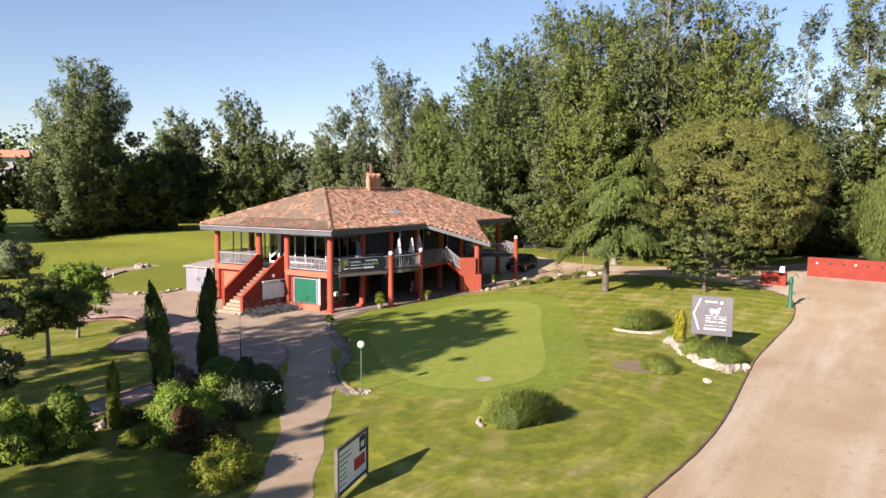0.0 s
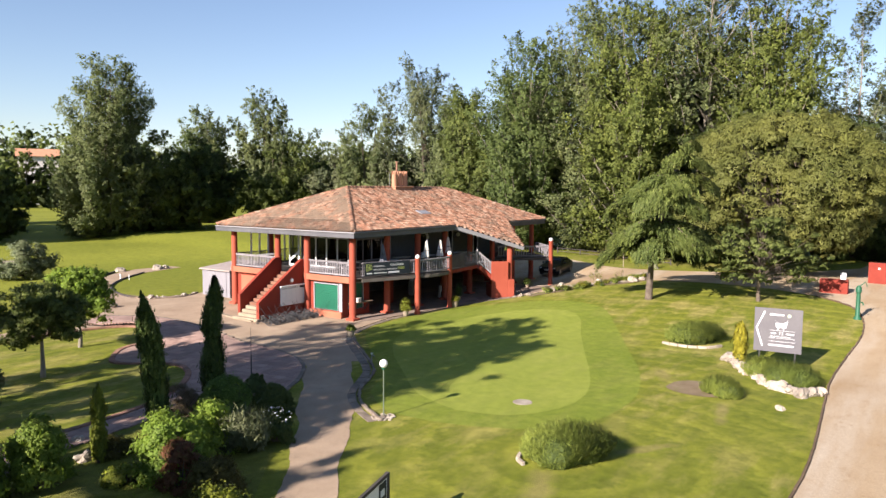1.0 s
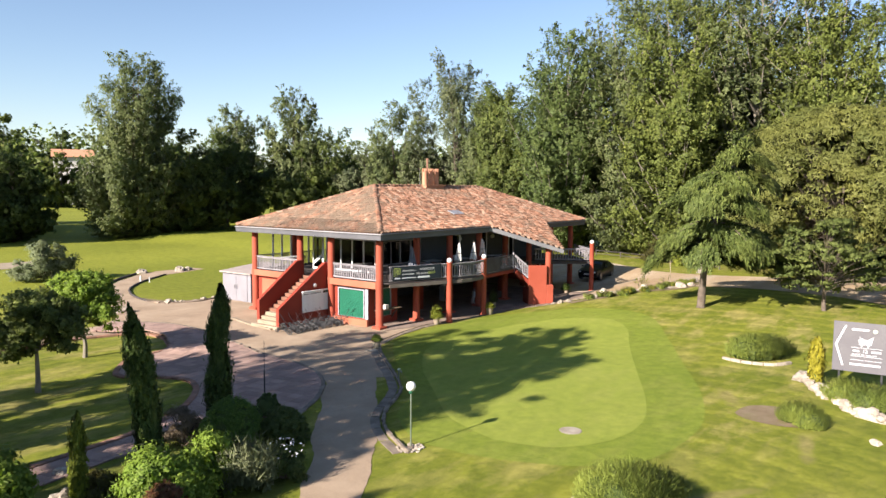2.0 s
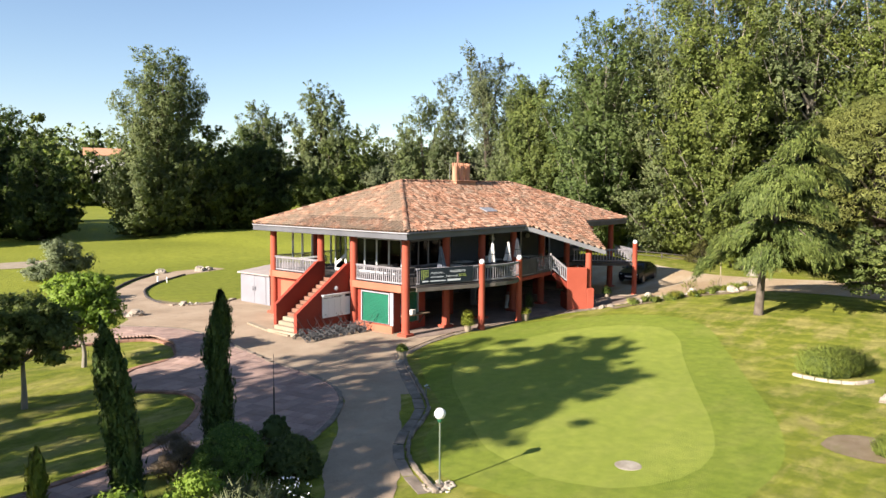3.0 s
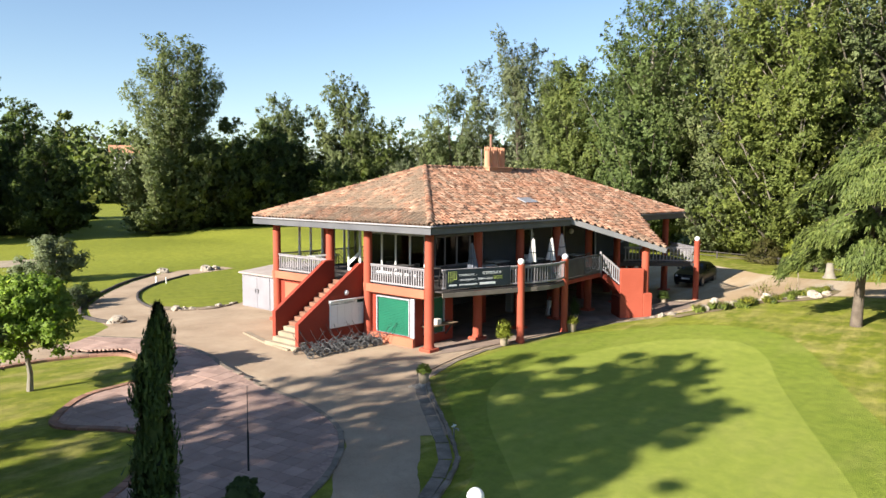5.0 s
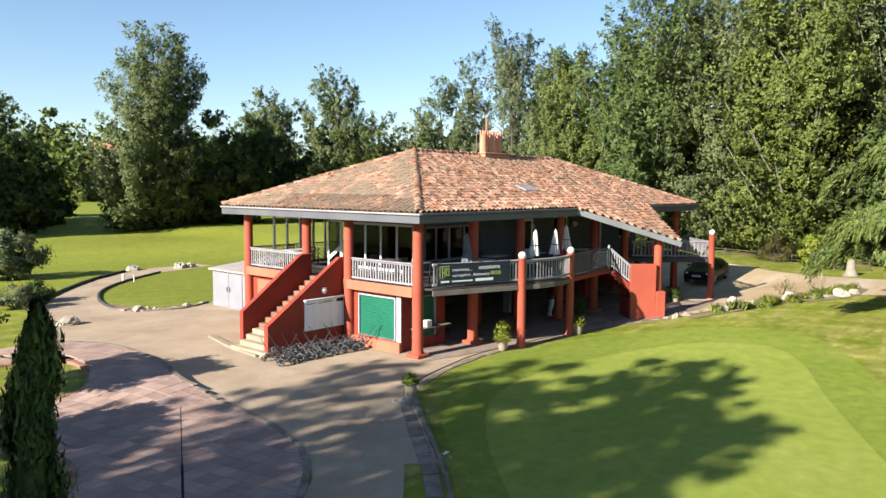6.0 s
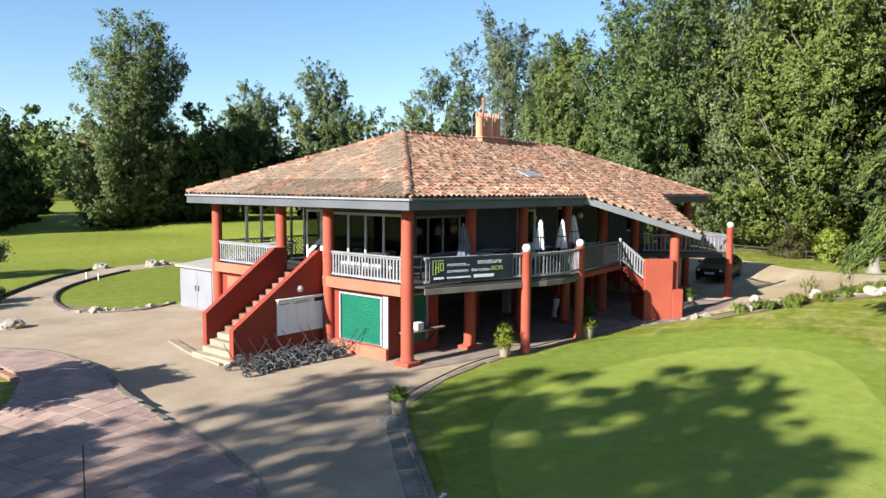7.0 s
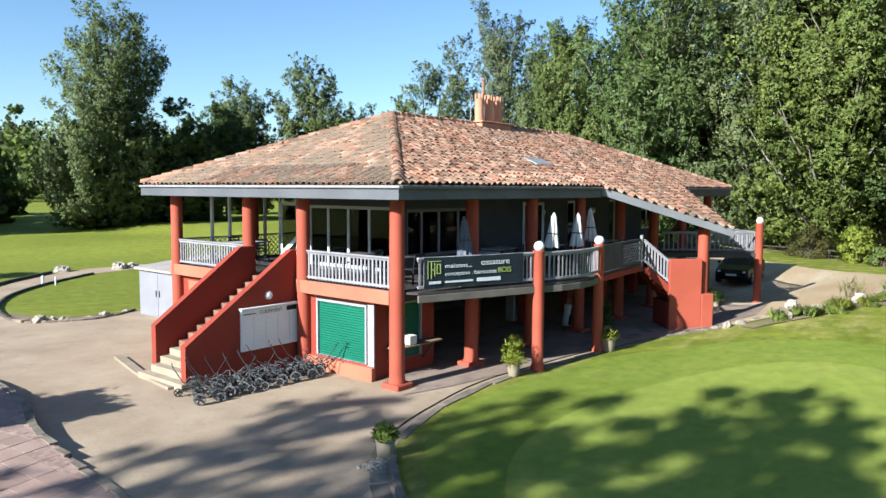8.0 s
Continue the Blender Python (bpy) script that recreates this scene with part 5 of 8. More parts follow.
# columns
COLP = [(0.23, 0.0), (0.235, 0.1), (0.21, 0.2), (0.205, 0.3), (0.20, 2.4), (0.19, 4.86)]
col_mesh = Shape().lathe(COLP, 22).mesh("column", RED_LIT, True)
base_mesh = Shape().box((-0.31, -0.31, -0.2), (0.31, 0.31, 0.09), None, 0.03).mesh("plinth", RED_LIT)
for i in range(8):
    x = CX0 + (CX1 - CX0) / 7 * i
    for y in (CY0, CY1):
        c = part("column", col_mesh, None, house, m=pose(x, y, 0.06))
        part("plinth", base_mesh, None, c, m=pose(0, 0, min(0.6, gz(x, y) * 0.8)))
for y in (35.2, 37.8):
    part("column", col_mesh, None, house, m=pose(CX0, y, 0.0))
c = part("column", Shape().lathe([(0.22, 0), (0.21, 0.1), (0.2, 0.2), (0.19, 3.1)], 20).mesh("column", RED_LIT, True), None, house, m=pose(46.66, 28.28, 0.75))
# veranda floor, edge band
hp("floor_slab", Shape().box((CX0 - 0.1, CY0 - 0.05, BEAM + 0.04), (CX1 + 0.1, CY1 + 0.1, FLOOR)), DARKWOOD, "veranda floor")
for a, b in ((CY0 + 0.12, 35.35), (37.62, CY1 + 0.18)):
    hp("edge_band", Shape().box((CX0 - 0.19, a, BEAM - 0.02), (CX0 - 0.11, b, FLOOR + 0.03), None, 0.012), BAND, "salmon rendered slab edge")
# ground floor
WX = CX0 + 0.08
hp("wall", pierced("x", WX, WX + 0.3, 32.45, CY1 - 0.1, -0.1, BEAM + 0.03, [(32.62, 34.74, 0.42, 2.06), (39.2, 40.0, 0.0, 2.0)]), RED, "red rendered ground floor wall")
hp("wall", pierced("y", 32.45, 32.75, WX + 0.3, 36.3, -0.1, BEAM + 0.03, [(34.35, 35.75, 0.42, 2.05)]), RED)
# set back and coloured dark to carry the deep shade under the veranda
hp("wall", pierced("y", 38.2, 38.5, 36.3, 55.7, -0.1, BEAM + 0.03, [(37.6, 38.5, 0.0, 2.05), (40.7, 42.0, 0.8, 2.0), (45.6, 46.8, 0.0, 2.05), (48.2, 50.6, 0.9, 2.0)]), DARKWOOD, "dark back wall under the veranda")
hp("wall", Shape().box((36.0, 32.752, -0.1), (36.3, 38.5, BEAM + 0.03)), RED)
for i in range(1, 8):
    x = CX0 + (CX1 - CX0) / 7 * i
    if x > 37:
        hp("pillar", Shape().box((x - 0.18, 33.65, -0.1), (x + 0.18, 34.0, BEAM + 0.03), None, 0.015), RED, "square red pillar under the veranda")
hp("wall", Shape().box((55.7, 34.2, -0.1), (56.0, CY1 - 0.1, BEAM + 0.03)), RED)
hp("wall", Shape().box((WX + 0.3, CY1 - 0.4, -0.1), (55.7, CY1 - 0.1, BEAM + 0.03)), RED)
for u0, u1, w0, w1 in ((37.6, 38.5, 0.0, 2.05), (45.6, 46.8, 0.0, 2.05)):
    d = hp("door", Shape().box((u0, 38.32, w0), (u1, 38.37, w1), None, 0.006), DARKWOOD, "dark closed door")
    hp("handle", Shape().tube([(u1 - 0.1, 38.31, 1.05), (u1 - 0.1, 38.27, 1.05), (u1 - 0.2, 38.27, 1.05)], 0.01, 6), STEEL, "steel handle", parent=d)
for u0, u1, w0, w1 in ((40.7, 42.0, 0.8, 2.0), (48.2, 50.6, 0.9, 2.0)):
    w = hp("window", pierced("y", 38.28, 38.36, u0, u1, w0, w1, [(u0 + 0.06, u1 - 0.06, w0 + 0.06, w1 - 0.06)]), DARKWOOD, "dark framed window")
    g = hp("pane", Shape().box((u0 + 0.06, 38.31, w0 + 0.06), (u1 - 0.06, 38.32, w1 - 0.06)), GLASS, parent=w)
hp("band_lintel", Shape().box((WX - 0.04, 32.4, 2.07), (WX - 0.003, 35.3, BEAM - 0.03), None, 0.006), BAND)
hp("plinth_band", Shape().box((WX - 0.16, 32.36, -0.05), (WX - 0.003, 35.35, 0.38), None, 0.015), BAND, "salmon rendered base")
hp("wall_panel", Shape().box((WX - 0.025, 38.9, 0.05), (WX - 0.003, 41.4, 2.0), None, 0.006), BAND, "salmon painted panel")
d = hp("door", Shape().box((WX + 0.1, 39.2, 0), (WX + 0.15, 40.0, 2.0), None, 0.006), GREYWALL, "grey side door")


def roller(u0, u1, w0, w1, axis, face, way):
    """A green roller shutter in a white frame: slats stacked up the opening."""
    def bx(a0, a1, z0, z1, d0, d1, c=0.004):
        lo, hi = sorted((face + way * d0, face + way * d1))
        return Shape().box((lo, a0, z0) if axis == "x" else (a0, lo, z0), (hi, a1, z1) if axis == "x" else (a1, hi, z1), None, c)
    lo, hi = sorted((face - way * 0.03, face + way * 0.05))
    f = pierced(axis, lo, hi, u0 - 0.06, u1 + 0.06, w0, w1 + 0.06, [(u0, u1, w0 + 0.002, w1)])
    fr = hp("shutter", f, FRAMEPAINT, "pale grey shutter frame")
    n = 22
    h = (w1 - w0) / n
    slat = None
    for i in range(n):
        sh = bx(u0, u1, 0.004, h - 0.004, -0.06, -0.02, 0.008)
        if slat is None:
            slat = sh.mesh("slat", SHUTTER)
        part("slat", slat, None, fr, m=pose(0, 0, w0 + i * h))
    return fr


roller(32.72, 34.64, 0.43, 1.98, "x", WX, -1)
hp("pilaster", Shape().box((WX - 0.06, 32.37, 0.39), (WX - 0.004, 32.61, 2.08), None, 0.01), FRAMEPAINT, "pale grey corner board")
roller(34.45, 35.65, 0.43, 1.98, "y", 32.45, -1)
COUNTER = surf("worn_shelf_wood", (0.192, 0.137, 0.085), (0.252, 0.185, 0.122), 2.5, 30, 0.7, 0.3, 0.004)
hp("counter", Shape().box((34.2, 31.95, 0.82), (36.1, 32.42, 0.87), None, 0.012), COUNTER, "worn timber serving shelf")
for x in (34.5, 35.8):
    hp("bracket", Shape().beam((x, 32.44, 0.3), (x, 32.05, 0.8), 0.06, 0.06), DARKWOOD)
# upper room, glazed to the west
SOUTH = [(36.5, 40.1, 3.05, 4.55), (42.86, 43.75, FLOOR, 4.72), (46.2, 47.6, FLOOR, 4.72), (49.9, 51.2, FLOOR, 4.75), (53.3, 54.7, 3.3, 4.3)]
hp("wall", pierced("y", 33.7, 33.9, 36.1, 55.4, FLOOR, CEIL, SOUTH), GREYWALL, "grey painted upper wall")
hp("wall", pierced("x", 36.1, 36.3, 33.9, 38.0, FLOOR, CEIL, [(34.0, 37.85, 2.62, 4.62)]), GREYWALL, "grey painted upper wall with tall glazing")
hp("wall", Shape().box((36.3, 37.85, FLOOR), (55.4, 38.0, CEIL)), GREYWALL)
hp("wall", Shape().box((55.2, 33.9, FLOOR), (55.4, 37.85, CEIL)), GREYWALL)


def glazing(axis, face, u0, u1, w0, w1, bars, mat, label, name="window", thick=0.07, blind=False):
    f = pierced(axis, face - 0.05, face + 0.05, u0, u1, w0, w1, [(u0 + thick, u1 - thick, w0 + thick, w1 - thick)])

    def bar(sh, a0, a1, z0, z1, d):
        sh.box((face - d, a0, z0) if axis == "x" else (a0, face - d, z0), (face + d, a1, z1) if axis == "x" else (a1, face + d, z1), None, 0.006)
    win = hp(name, f, mat, label)
    edges = [u0 + thick] + list(bars) + [u1 - thick]
    for b in bars:
        m = Shape()
        bar(m, b - thick / 2, b + thick / 2, w0 + thick, w1 - thick, 0.045)
        hp("mullion", m, mat, parent=win)
    for a, b in zip(edges, edges[1:]):
        g = Shape()
        bar(g, a, b, w0 + thick, w1 - thick, 0.008)
        g = hp("pane", g, GLASS, parent=win)
    return win


glazing("x", 36.2, 34.0, 37.85, 2.62, 4.62, [35.0, 35.95, 36.9], WHITE, "white-framed veranda glazing", thick=0.1)
glazing("y", 33.8, 36.5, 40.1, 3.05, 4.55, [37.25, 38.1, 39.1], GREYWOOD, "grey-framed dining room window", thick=0.1)
glazing("y", 33.8, 46.2, 47.6, FLOOR, 4.72, [46.9], WHITE, "white-framed double door", "door", 0.1)
glazing("y", 33.8, 49.9, 51.2, FLOOR, 4.75, [50.55], WHITE, "white-framed glazed door", "door", 0.1)
glazing("y", 33.8, 53.3, 54.7, 3.3, 4.3, [54.0], WHITE, "white casement window", thick=0.08)


def leaf_door(hinge, turn, w, label):
    s = Shape()
    for q in ((0, 0.1, 0.02, 2.18), (w - 0.1, w, 0.02, 2.18), (0.1, w - 0.1, 0.02, 0.75), (0.1, w - 0.1, 2.06, 2.18)):
        s.box((q[0], -0.02, q[2]), (q[1], 0.02, q[3]), None, 0.005)
    d = hp("door", s, WHITE, label, m=pose(*hinge, 0, 0, turn))
    g = hp("pane", Shape().box((0.1, -0.005, 0.75), (w - 0.1, 0.005, 2.06)), GLASS, parent=d)
    hp("handle", Shape().tube([(w - 0.06, -0.02, 1.02), (w - 0.06, -0.06, 1.02), (w - 0.16, -0.06, 1.02)], 0.011, 6), STEEL, "steel handle", parent=d)


leaf_door((42.86, 33.68, FLOOR), -35, 0.86, "white half-glazed door standing open")
s = Shape()
for y0, y1, z0, z1 in ((38.4, 38.56, 0.02, 2.18), (39.3, 39.4, 0.02, 2.18), (38.56, 39.3, 2.06, 2.18), (38.56, 39.3, 0.02, 0.16)):
    s.box((36.17, y0, FLOOR + z0), (36.22, y1, FLOOR + z1), None, 0.005)
s.beam((36.195, 39.36, FLOOR + 0.36), (36.195, 38.46, FLOOR + 1.0), 0.045, 0.16, 0.005)
d = hp("door", s, WHITE, "white glazed door with a slanting brace, standing open")
hp("pane", Shape().box((36.19, 38.56, FLOOR + 0.16), (36.2, 39.3, FLOOR + 2.06)), GLASS, parent=d)
hp("handle", Shape().tube([(36.17, 39.35, FLOOR + 1.02), (36.12, 39.35, FLOOR + 1.02), (36.12, 39.25, FLOOR + 1.02)], 0.011, 6), STEEL, "steel handle", parent=d)
# posts and glass screen round the north-west veranda
for x in (35.0, 35.73, 36.5, 37.3, 38.03, 38.85, 39.7):
    hp("screen_post", Shape().box((x - 0.05, CY1 - 0.2, FLOOR), (x + 0.05, CY1 - 0.1, CEIL), None, 0.008), WHITE)

# railings
bal_mesh = Shape().box((-0.03, -0.012, 0.0), (0.03, 0.012, 0.74), None, 0.004).mesh("baluster", GREYWOOD)


def railing(p, q, label="weathered grey timber railing", z1=None, gap=0.14):
    """Top and bottom rails from p to q (x, y, floor height), with flat upright balusters between."""
    p, q = Vector(p), Vector(q)
    r = hp("railing", Shape().beam(p + Vector((0, 0, 0.87)), q + Vector((0, 0, 0.87)), 0.1, 0.05, 0.008).beam(p + Vector((0, 0, 0.815)), q + Vector((0, 0, 0.815)), 0.035, 0.07, 0.005), GREYWOOD, label)
    hp("bottom_rail", Shape().beam(p + Vector((0, 0, 0.12)), q + Vector((0, 0, 0.12)), 0.05, 0.07, 0.006), GREYWOOD, parent=r)
    d = q - p
    n = max(1, int(d.length / gap))
    turn = math.degrees(math.atan2(d.y, d.x))
    for i in range(n):
        c = p + d * ((i + 0.5) / n)
        part("baluster", bal_mesh, None, r, m=pose(c.x, c.y, c.z + 0.06, 0, 0, turn))
    return r


railing((CX0 - 0.02, 31.72, FLOOR), (CX0 - 0.02, 35.0, FLOOR))
railing((CX0 - 0.02, 38.0, FLOOR), (CX0 - 0.02, 41.75, FLOOR))


def lattice(p, q, z0, z1, label="grey timber lattice railing", mat=GREYWOOD):
    """A framed panel of crossed laths from p to q."""
    p, q = Vector((*p, 0)), Vector((*q, 0))
    d = q - p
    L = d.length
    m = Matrix.Translation(p) @ Matrix.Rotation(math.atan2(d.y, d.x), 4, "Z")
    f = Shape()
    for a in ((0, -0.03, z0, L, 0.03, z0 + 0.06), (0, -0.03, z1 - 0.06, L, 0.03, z1), (0, -0.03, z0 + 0.06, 0.06, 0.03, z1 - 0.06), (L - 0.06, -0.03, z0 + 0.06, L, 0.03, z1 - 0.06)):
        f.box((a[0], a[1], a[2]), (a[3], a[4], a[5]), m, 0.005)
    r = hp("railing", f, mat, label)
    g, H = Shape(), z1 - z0 - 0.12
    k = 0.2
    for way in (1, -1):
        t = -H
        while t < L:
            x0, x1 = max(0.05, t), min(L - 0.05, t + H)
            if x1 - x0 > 0.05:
                zz = [(x - t) if way > 0 else H - (x - t) for x in (x0, x1)]
                g.beam(m @ Vector((x0, 0.008 * way, z0 + 0.06 + zz[0])), m @ Vector((x1, 0.008 * way, z0 + 0.06 + zz[1])), 0.012, 0.026, 0, m.to_3x3() @ Vector((0, 0.05, 1)))
            t += k
    tagged(hp("lattice", g, mat, parent=r), kind="stuff")
    return r


lattice((33.9, CY1), (47.0, CY1), FLOOR, FLOOR + 0.9)

# bowed timber terrace on the south side
DECK = [(33.75, 31.45), (33.95, 31.0), (37.62, 29.72), (38.4, 29.4), (39.2, 29.26), (40.0, 29.27), (40.9, 29.5), (45.05, 29.92), (45.9, 30.7), (47.9, 30.8), (47.9, 31.45)]
# dark colour makes the deck's edge read as the shaded gap above the beam
hp("terrace_deck", Shape().prism(DECK, FLOOR - 0.06, FLOOR), DARKWOOD, "terrace deck coloured dark like the shaded gap at its edge")
for a, b in zip(DECK[1:7], DECK[2:8]):
    hp("deck_beam", Shape().beam((*a, FLOOR - 0.175), (*b, FLOOR - 0.175), 0.07, 0.19, 0.008), WEATHERED if a[0] < 40.5 else RED, "weathered timber edge beam" if a[0] < 40.5 else "red landing edge")
railing((33.98, 31.05, FLOOR), (37.5, 29.8, FLOOR))
BOW = [(37.75, 29.66), (38.4, 29.42), (39.2, 29.28), (40.0, 29.29), (40.75, 29.44)]
for a, b in zip(BOW, BOW[1:]):
    railing((*a, FLOOR), (*b, FLOOR))
SLATE = surf("slate_grey_paint", (0.044, 0.047, 0.053), (0.063, 0.067, 0.073), 2.0, 40, 0.7, 0.2, 0.003)
PANEL = Matrix.Translation((41.05, 29.53, 0)) @ Matrix.Rotation(radians(6.2), 4, "Z")
hp("railing_panel", Shape().box((0, -0.025, FLOOR + 0.03), (1.95, 0.025, FLOOR + 0.9), PANEL, 0.008), SLATE, "slate grey boarded railing panel")
lattice((43.01, 29.74), (44.92, 29.94), FLOOR + 0.02, FLOOR + 0.9, "slate grey lattice railing", SLATE)
hp("newel", Shape().box((44.95, 29.88, FLOOR - 0.3), (45.05, 29.98, FLOOR + 1.02), None, 0.012), GREYWOOD, "pale timber newel post")
post_mesh = Shape().lathe([(0.2, 0), (0.2, 0.12), (0.165, 0.2), (0.16, 3.4), (0.175, 3.42), (0.175, 3.46)], 18).mesh("lamp_column", RED_LIT, True)
globe_mesh = Shape().ball((0, 0, 0), 0.15, 18).mesh("globe", GLOBE, True)
for x, y in ((37.65, 29.7), (40.88, 29.5), (52.72, 28.07)):
    c = part("lamp_column", post_mesh, None, house, m=pose(x, y, 0.32 if x > 50 else gz(x, y) * 0.35))
    part("globe", globe_mesh, None, c, "white globe lamp", m=pose(0, 0, 3.57))
for x, y, z in ((43.9, 33.5, 4.3), (47.9, 33.5, 4.3)):
    part("globe", globe_mesh, None, house, "white globe wall lamp", m=pose(x, y, z))
# stairs beside the terrace, turned away from the facade
N2 = 13
FLIGHT = Matrix.Translation((44.88, 29.68, 0)) @ Matrix.Rotation(radians(-45), 4, "Z")
for i in range(N2):
    top = FLOOR - (i + 1) * FLOOR / (N2 + 1)
    hp("side_step", Shape().box((i * 0.19, 0.1, max(0.05, top - 0.22)), (i * 0.19 + 0.21, 1.4, top), FLIGHT, 0.012), RED)
hp("stringer", Shape().beam(FLIGHT @ Vector((0.0, 0.0, FLOOR - 0.2)), FLIGHT @ Vector((0.9, 0.0, FLOOR - 0.95)), 0.1, 0.24, 0.01), RED, "red sloping stair edge")
railing((45.06, 29.86, FLOOR), (45.52, 29.1, FLOOR - 0.75), gap=0.14)
hp("side_stair_wall", Shape().box((0.85, -0.12, -0.1), (2.05, 0.08, 2.7), FLIGHT, 0.015), RED_LIT, "red rendered stair wall")
hp("side_stair_wall", Shape().box((2.055, -0.14, -0.1), (2.5, 0.5, 1.43), FLIGHT, 0.02), RED_LIT, "red rendered pier")
hp("side_stair_wall", Shape().box((0.85, 0.082, -0.1), (1.05, 1.4, 1.1), FLIGHT), RED)
# east balcony with a skewed front
hp("balcony_floor", Shape().prism([(49.4, CY0 - 0.08), (50.0, 31.3), (52.65, 28.05), (53.6, 28.75), (55.9, 31.0), (55.9, CY0 - 0.08)], FLOOR - 0.22, FLOOR - 0.02), DARKWOOD, "balcony floor")
railing((50.1, 31.3, FLOOR), (52.6, 28.25, FLOOR), gap=0.19)
railing((52.95, 28.3, FLOOR), (55.7, 31.0, FLOOR))
# main stairs
N = 14
for i in range(N):
    hp("step", Shape().box((29.85 + i * 0.275, 35.63 - (0.25 if i < 2 else 0), -0.02 if i < 2 else FLOOR / N * (i - 1)), (29.85 + (i + 1) * 0.275 + 0.02, 37.36 + (0.2 if i < 1 else 0), FLOOR / N * (i + 1)), None, 0.015), STONE_STEP if i < 4 else CLAY_STEP)
hp("stair_wall", Shape().slab([(30.0, -0.05), (WX - 0.17, -0.05), (WX - 0.17, 3.4), (33.42, 3.4), (30.0, 1.12)], "y", 35.4, 35.62), RED, "red rendered stair parapet")
hp("stair_wall", Shape().slab([(30.3, -0.05), (WX - 0.17, -0.05), (WX - 0.17, 3.4), (33.1, 3.4), (30.3, 1.4)], "y", 37.38, 37.6), RED, "red rendered stair parapet")
hp("stair_landing", Shape().prism([(29.7, 35.75), (29.98, 35.7), (30.2, 37.9), (30.75, 40.1), (30.5, 40.2), (29.95, 37.9)], -0.02, 0.09), STONE_STEP, "pale worn landing edge")
hp("wall_lamp", Shape().lathe([(0.12, 0), (0.12, 0.03), (0.09, 0.07), (0.03, 0.09)], 16), GLOBE, "round white wall lamp", m=pose(32.6, 35.4, 2.18, 90, 0, 0))
# chimney
chim = hp("chimney", Shape().box((43.75, 36.25, 7.3), (45.82, 37.1, 7.84), None, 0.02), CHIMNEY, "terracotta chimney block")
hp("chimney_slab", Shape().box((43.68, 36.18, 7.842), (45.89, 37.17, 7.91), None, 0.02), CHIMNEY, parent=chim)
pot = Shape().lathe([(0.19, 0), (0.182, 0.85), (0.19, 0.9)], 18)
for i in range(6):
    a = i * math.pi / 3
    pot.box((-0.05, -0.025, 0.9), (0.05, 0.025, 1.12), Matrix.Rotation(a, 4, "Z") @ Matrix.Translation((0, 0.16, 0)), 0.01)
pot = pot.mesh("chimney_pot", CHIMNEY, True)
for x in (44.12, 44.76, 45.4):
    part("chimney_pot", pot, None, chim, m=pose(x, 36.67, 7.91))
hp("flue", Shape().lathe([(0.07, 0), (0.07, 0.9), (0.1, 0.92), (0.1, 1.0)], 12), BRICK, "rusty metal flue", parent=chim, m=pose(44.76, 36.95, 8.75))
hp("aerial", Shape().tube([(43.85, 36.9, 7.9), (43.85, 36.9, 8.95), (43.5, 36.9, 9.0)], 0.015, 6), STEEL, "thin metal aerial", parent=chim)

# roof window patch
hp("flashing", Shape().box((-0.55, -0.3, 0), (0.55, 0.3, 0.05), None, 0.01), FASCIA_LIGHT, "grey flashing sheet on the roof", m=pose(42.2, 32.6, EZ + (32.6 - EY0) * 0.41 + 0.1, 22.3, 0, 0))


# ---- things at the clubhouse ----
def lettering(text, size, material, m, parent, depth=0.002, wide=1.0):
    """A line of raised letters, in the plane of m, from its origin to the right."""
    cu = bpy.data.curves.new("letters", "FONT")
    cu.body, cu.size, cu.extrude = text, size, depth
    ob = bpy.data.objects.new("letters", cu)
    scene.collection.objects.link(ob)
    me = bpy.data.meshes.new_from_object(ob.evaluated_get(bpy.context.evaluated_depsgraph_get()))
    bpy.data.objects.remove(ob)
    me.materials.append(material) if not me.materials else None
    me.materials[0] = material
    return part("lettering", me, None, parent, m=m @ Matrix.Diagonal((wide, 1, 1, 1)))


def upright(x, y, z, turn):
    """A frame standing upright: its x runs along the board, its y up."""
    return pose(x, y, z, 90, 0, turn)


# banner on the terrace rail
CLOTH = surf("dark_banner_cloth", (0.01, 0.016, 0.022), (0.016, 0.024, 0.03), 1.5, 20, 0.6, 0.2, 0.01)
WHITEINK = surf("white_print", (0.616, 0.634, 0.634), (0.669, 0.686, 0.686), 3, 40, 0.6, 0)
GREENINK = surf("lime_print", (0.317, 0.387, 0.088), (0.37, 0.44, 0.114), 3, 40, 0.6, 0)
p, q = Vector((34.1, 30.93, FLOOR + 0.1)), Vector((37.1, 29.87, FLOOR + 0.1))
bt = math.degrees(math.atan2(q.y - p.y, q.x - p.x))
ban = thing("banner", "dark printed banner tied to the terrace railing", "banner", upright(p.x, p.y, p.z, bt))
L = (q - p).length
s = Shape()
cols = 26
for i in range(cols + 1):
    u = L * i / cols
    for v in (0.0, 0.2, 0.4, 0.6, 0.8):
        s.v.append((u, v - 0.015 * math.sin(3.14 * i / cols), 0.012 * math.sin(i * 1.1) * (0.3 + abs(v - 0.4))))
s.f = [(i * 5 + j, i * 5 + j + 5, i * 5 + j + 6, i * 5 + j + 1) for i in range(cols) for j in range(4)]
part("cloth", s, CLOTH, ban, smooth=True)
lettering("maisons...", 0.17, WHITEINK, pose(0.62, 0.5, 0.02), ban, wide=1.3)
lettering("ossature", 0.23, WHITEINK, pose(1.75, 0.53, 0.02), ban, wide=1.2)
lettering("BOIS", 0.2, GREENINK, pose(2.3, 0.3, 0.02), ban, wide=1.1)
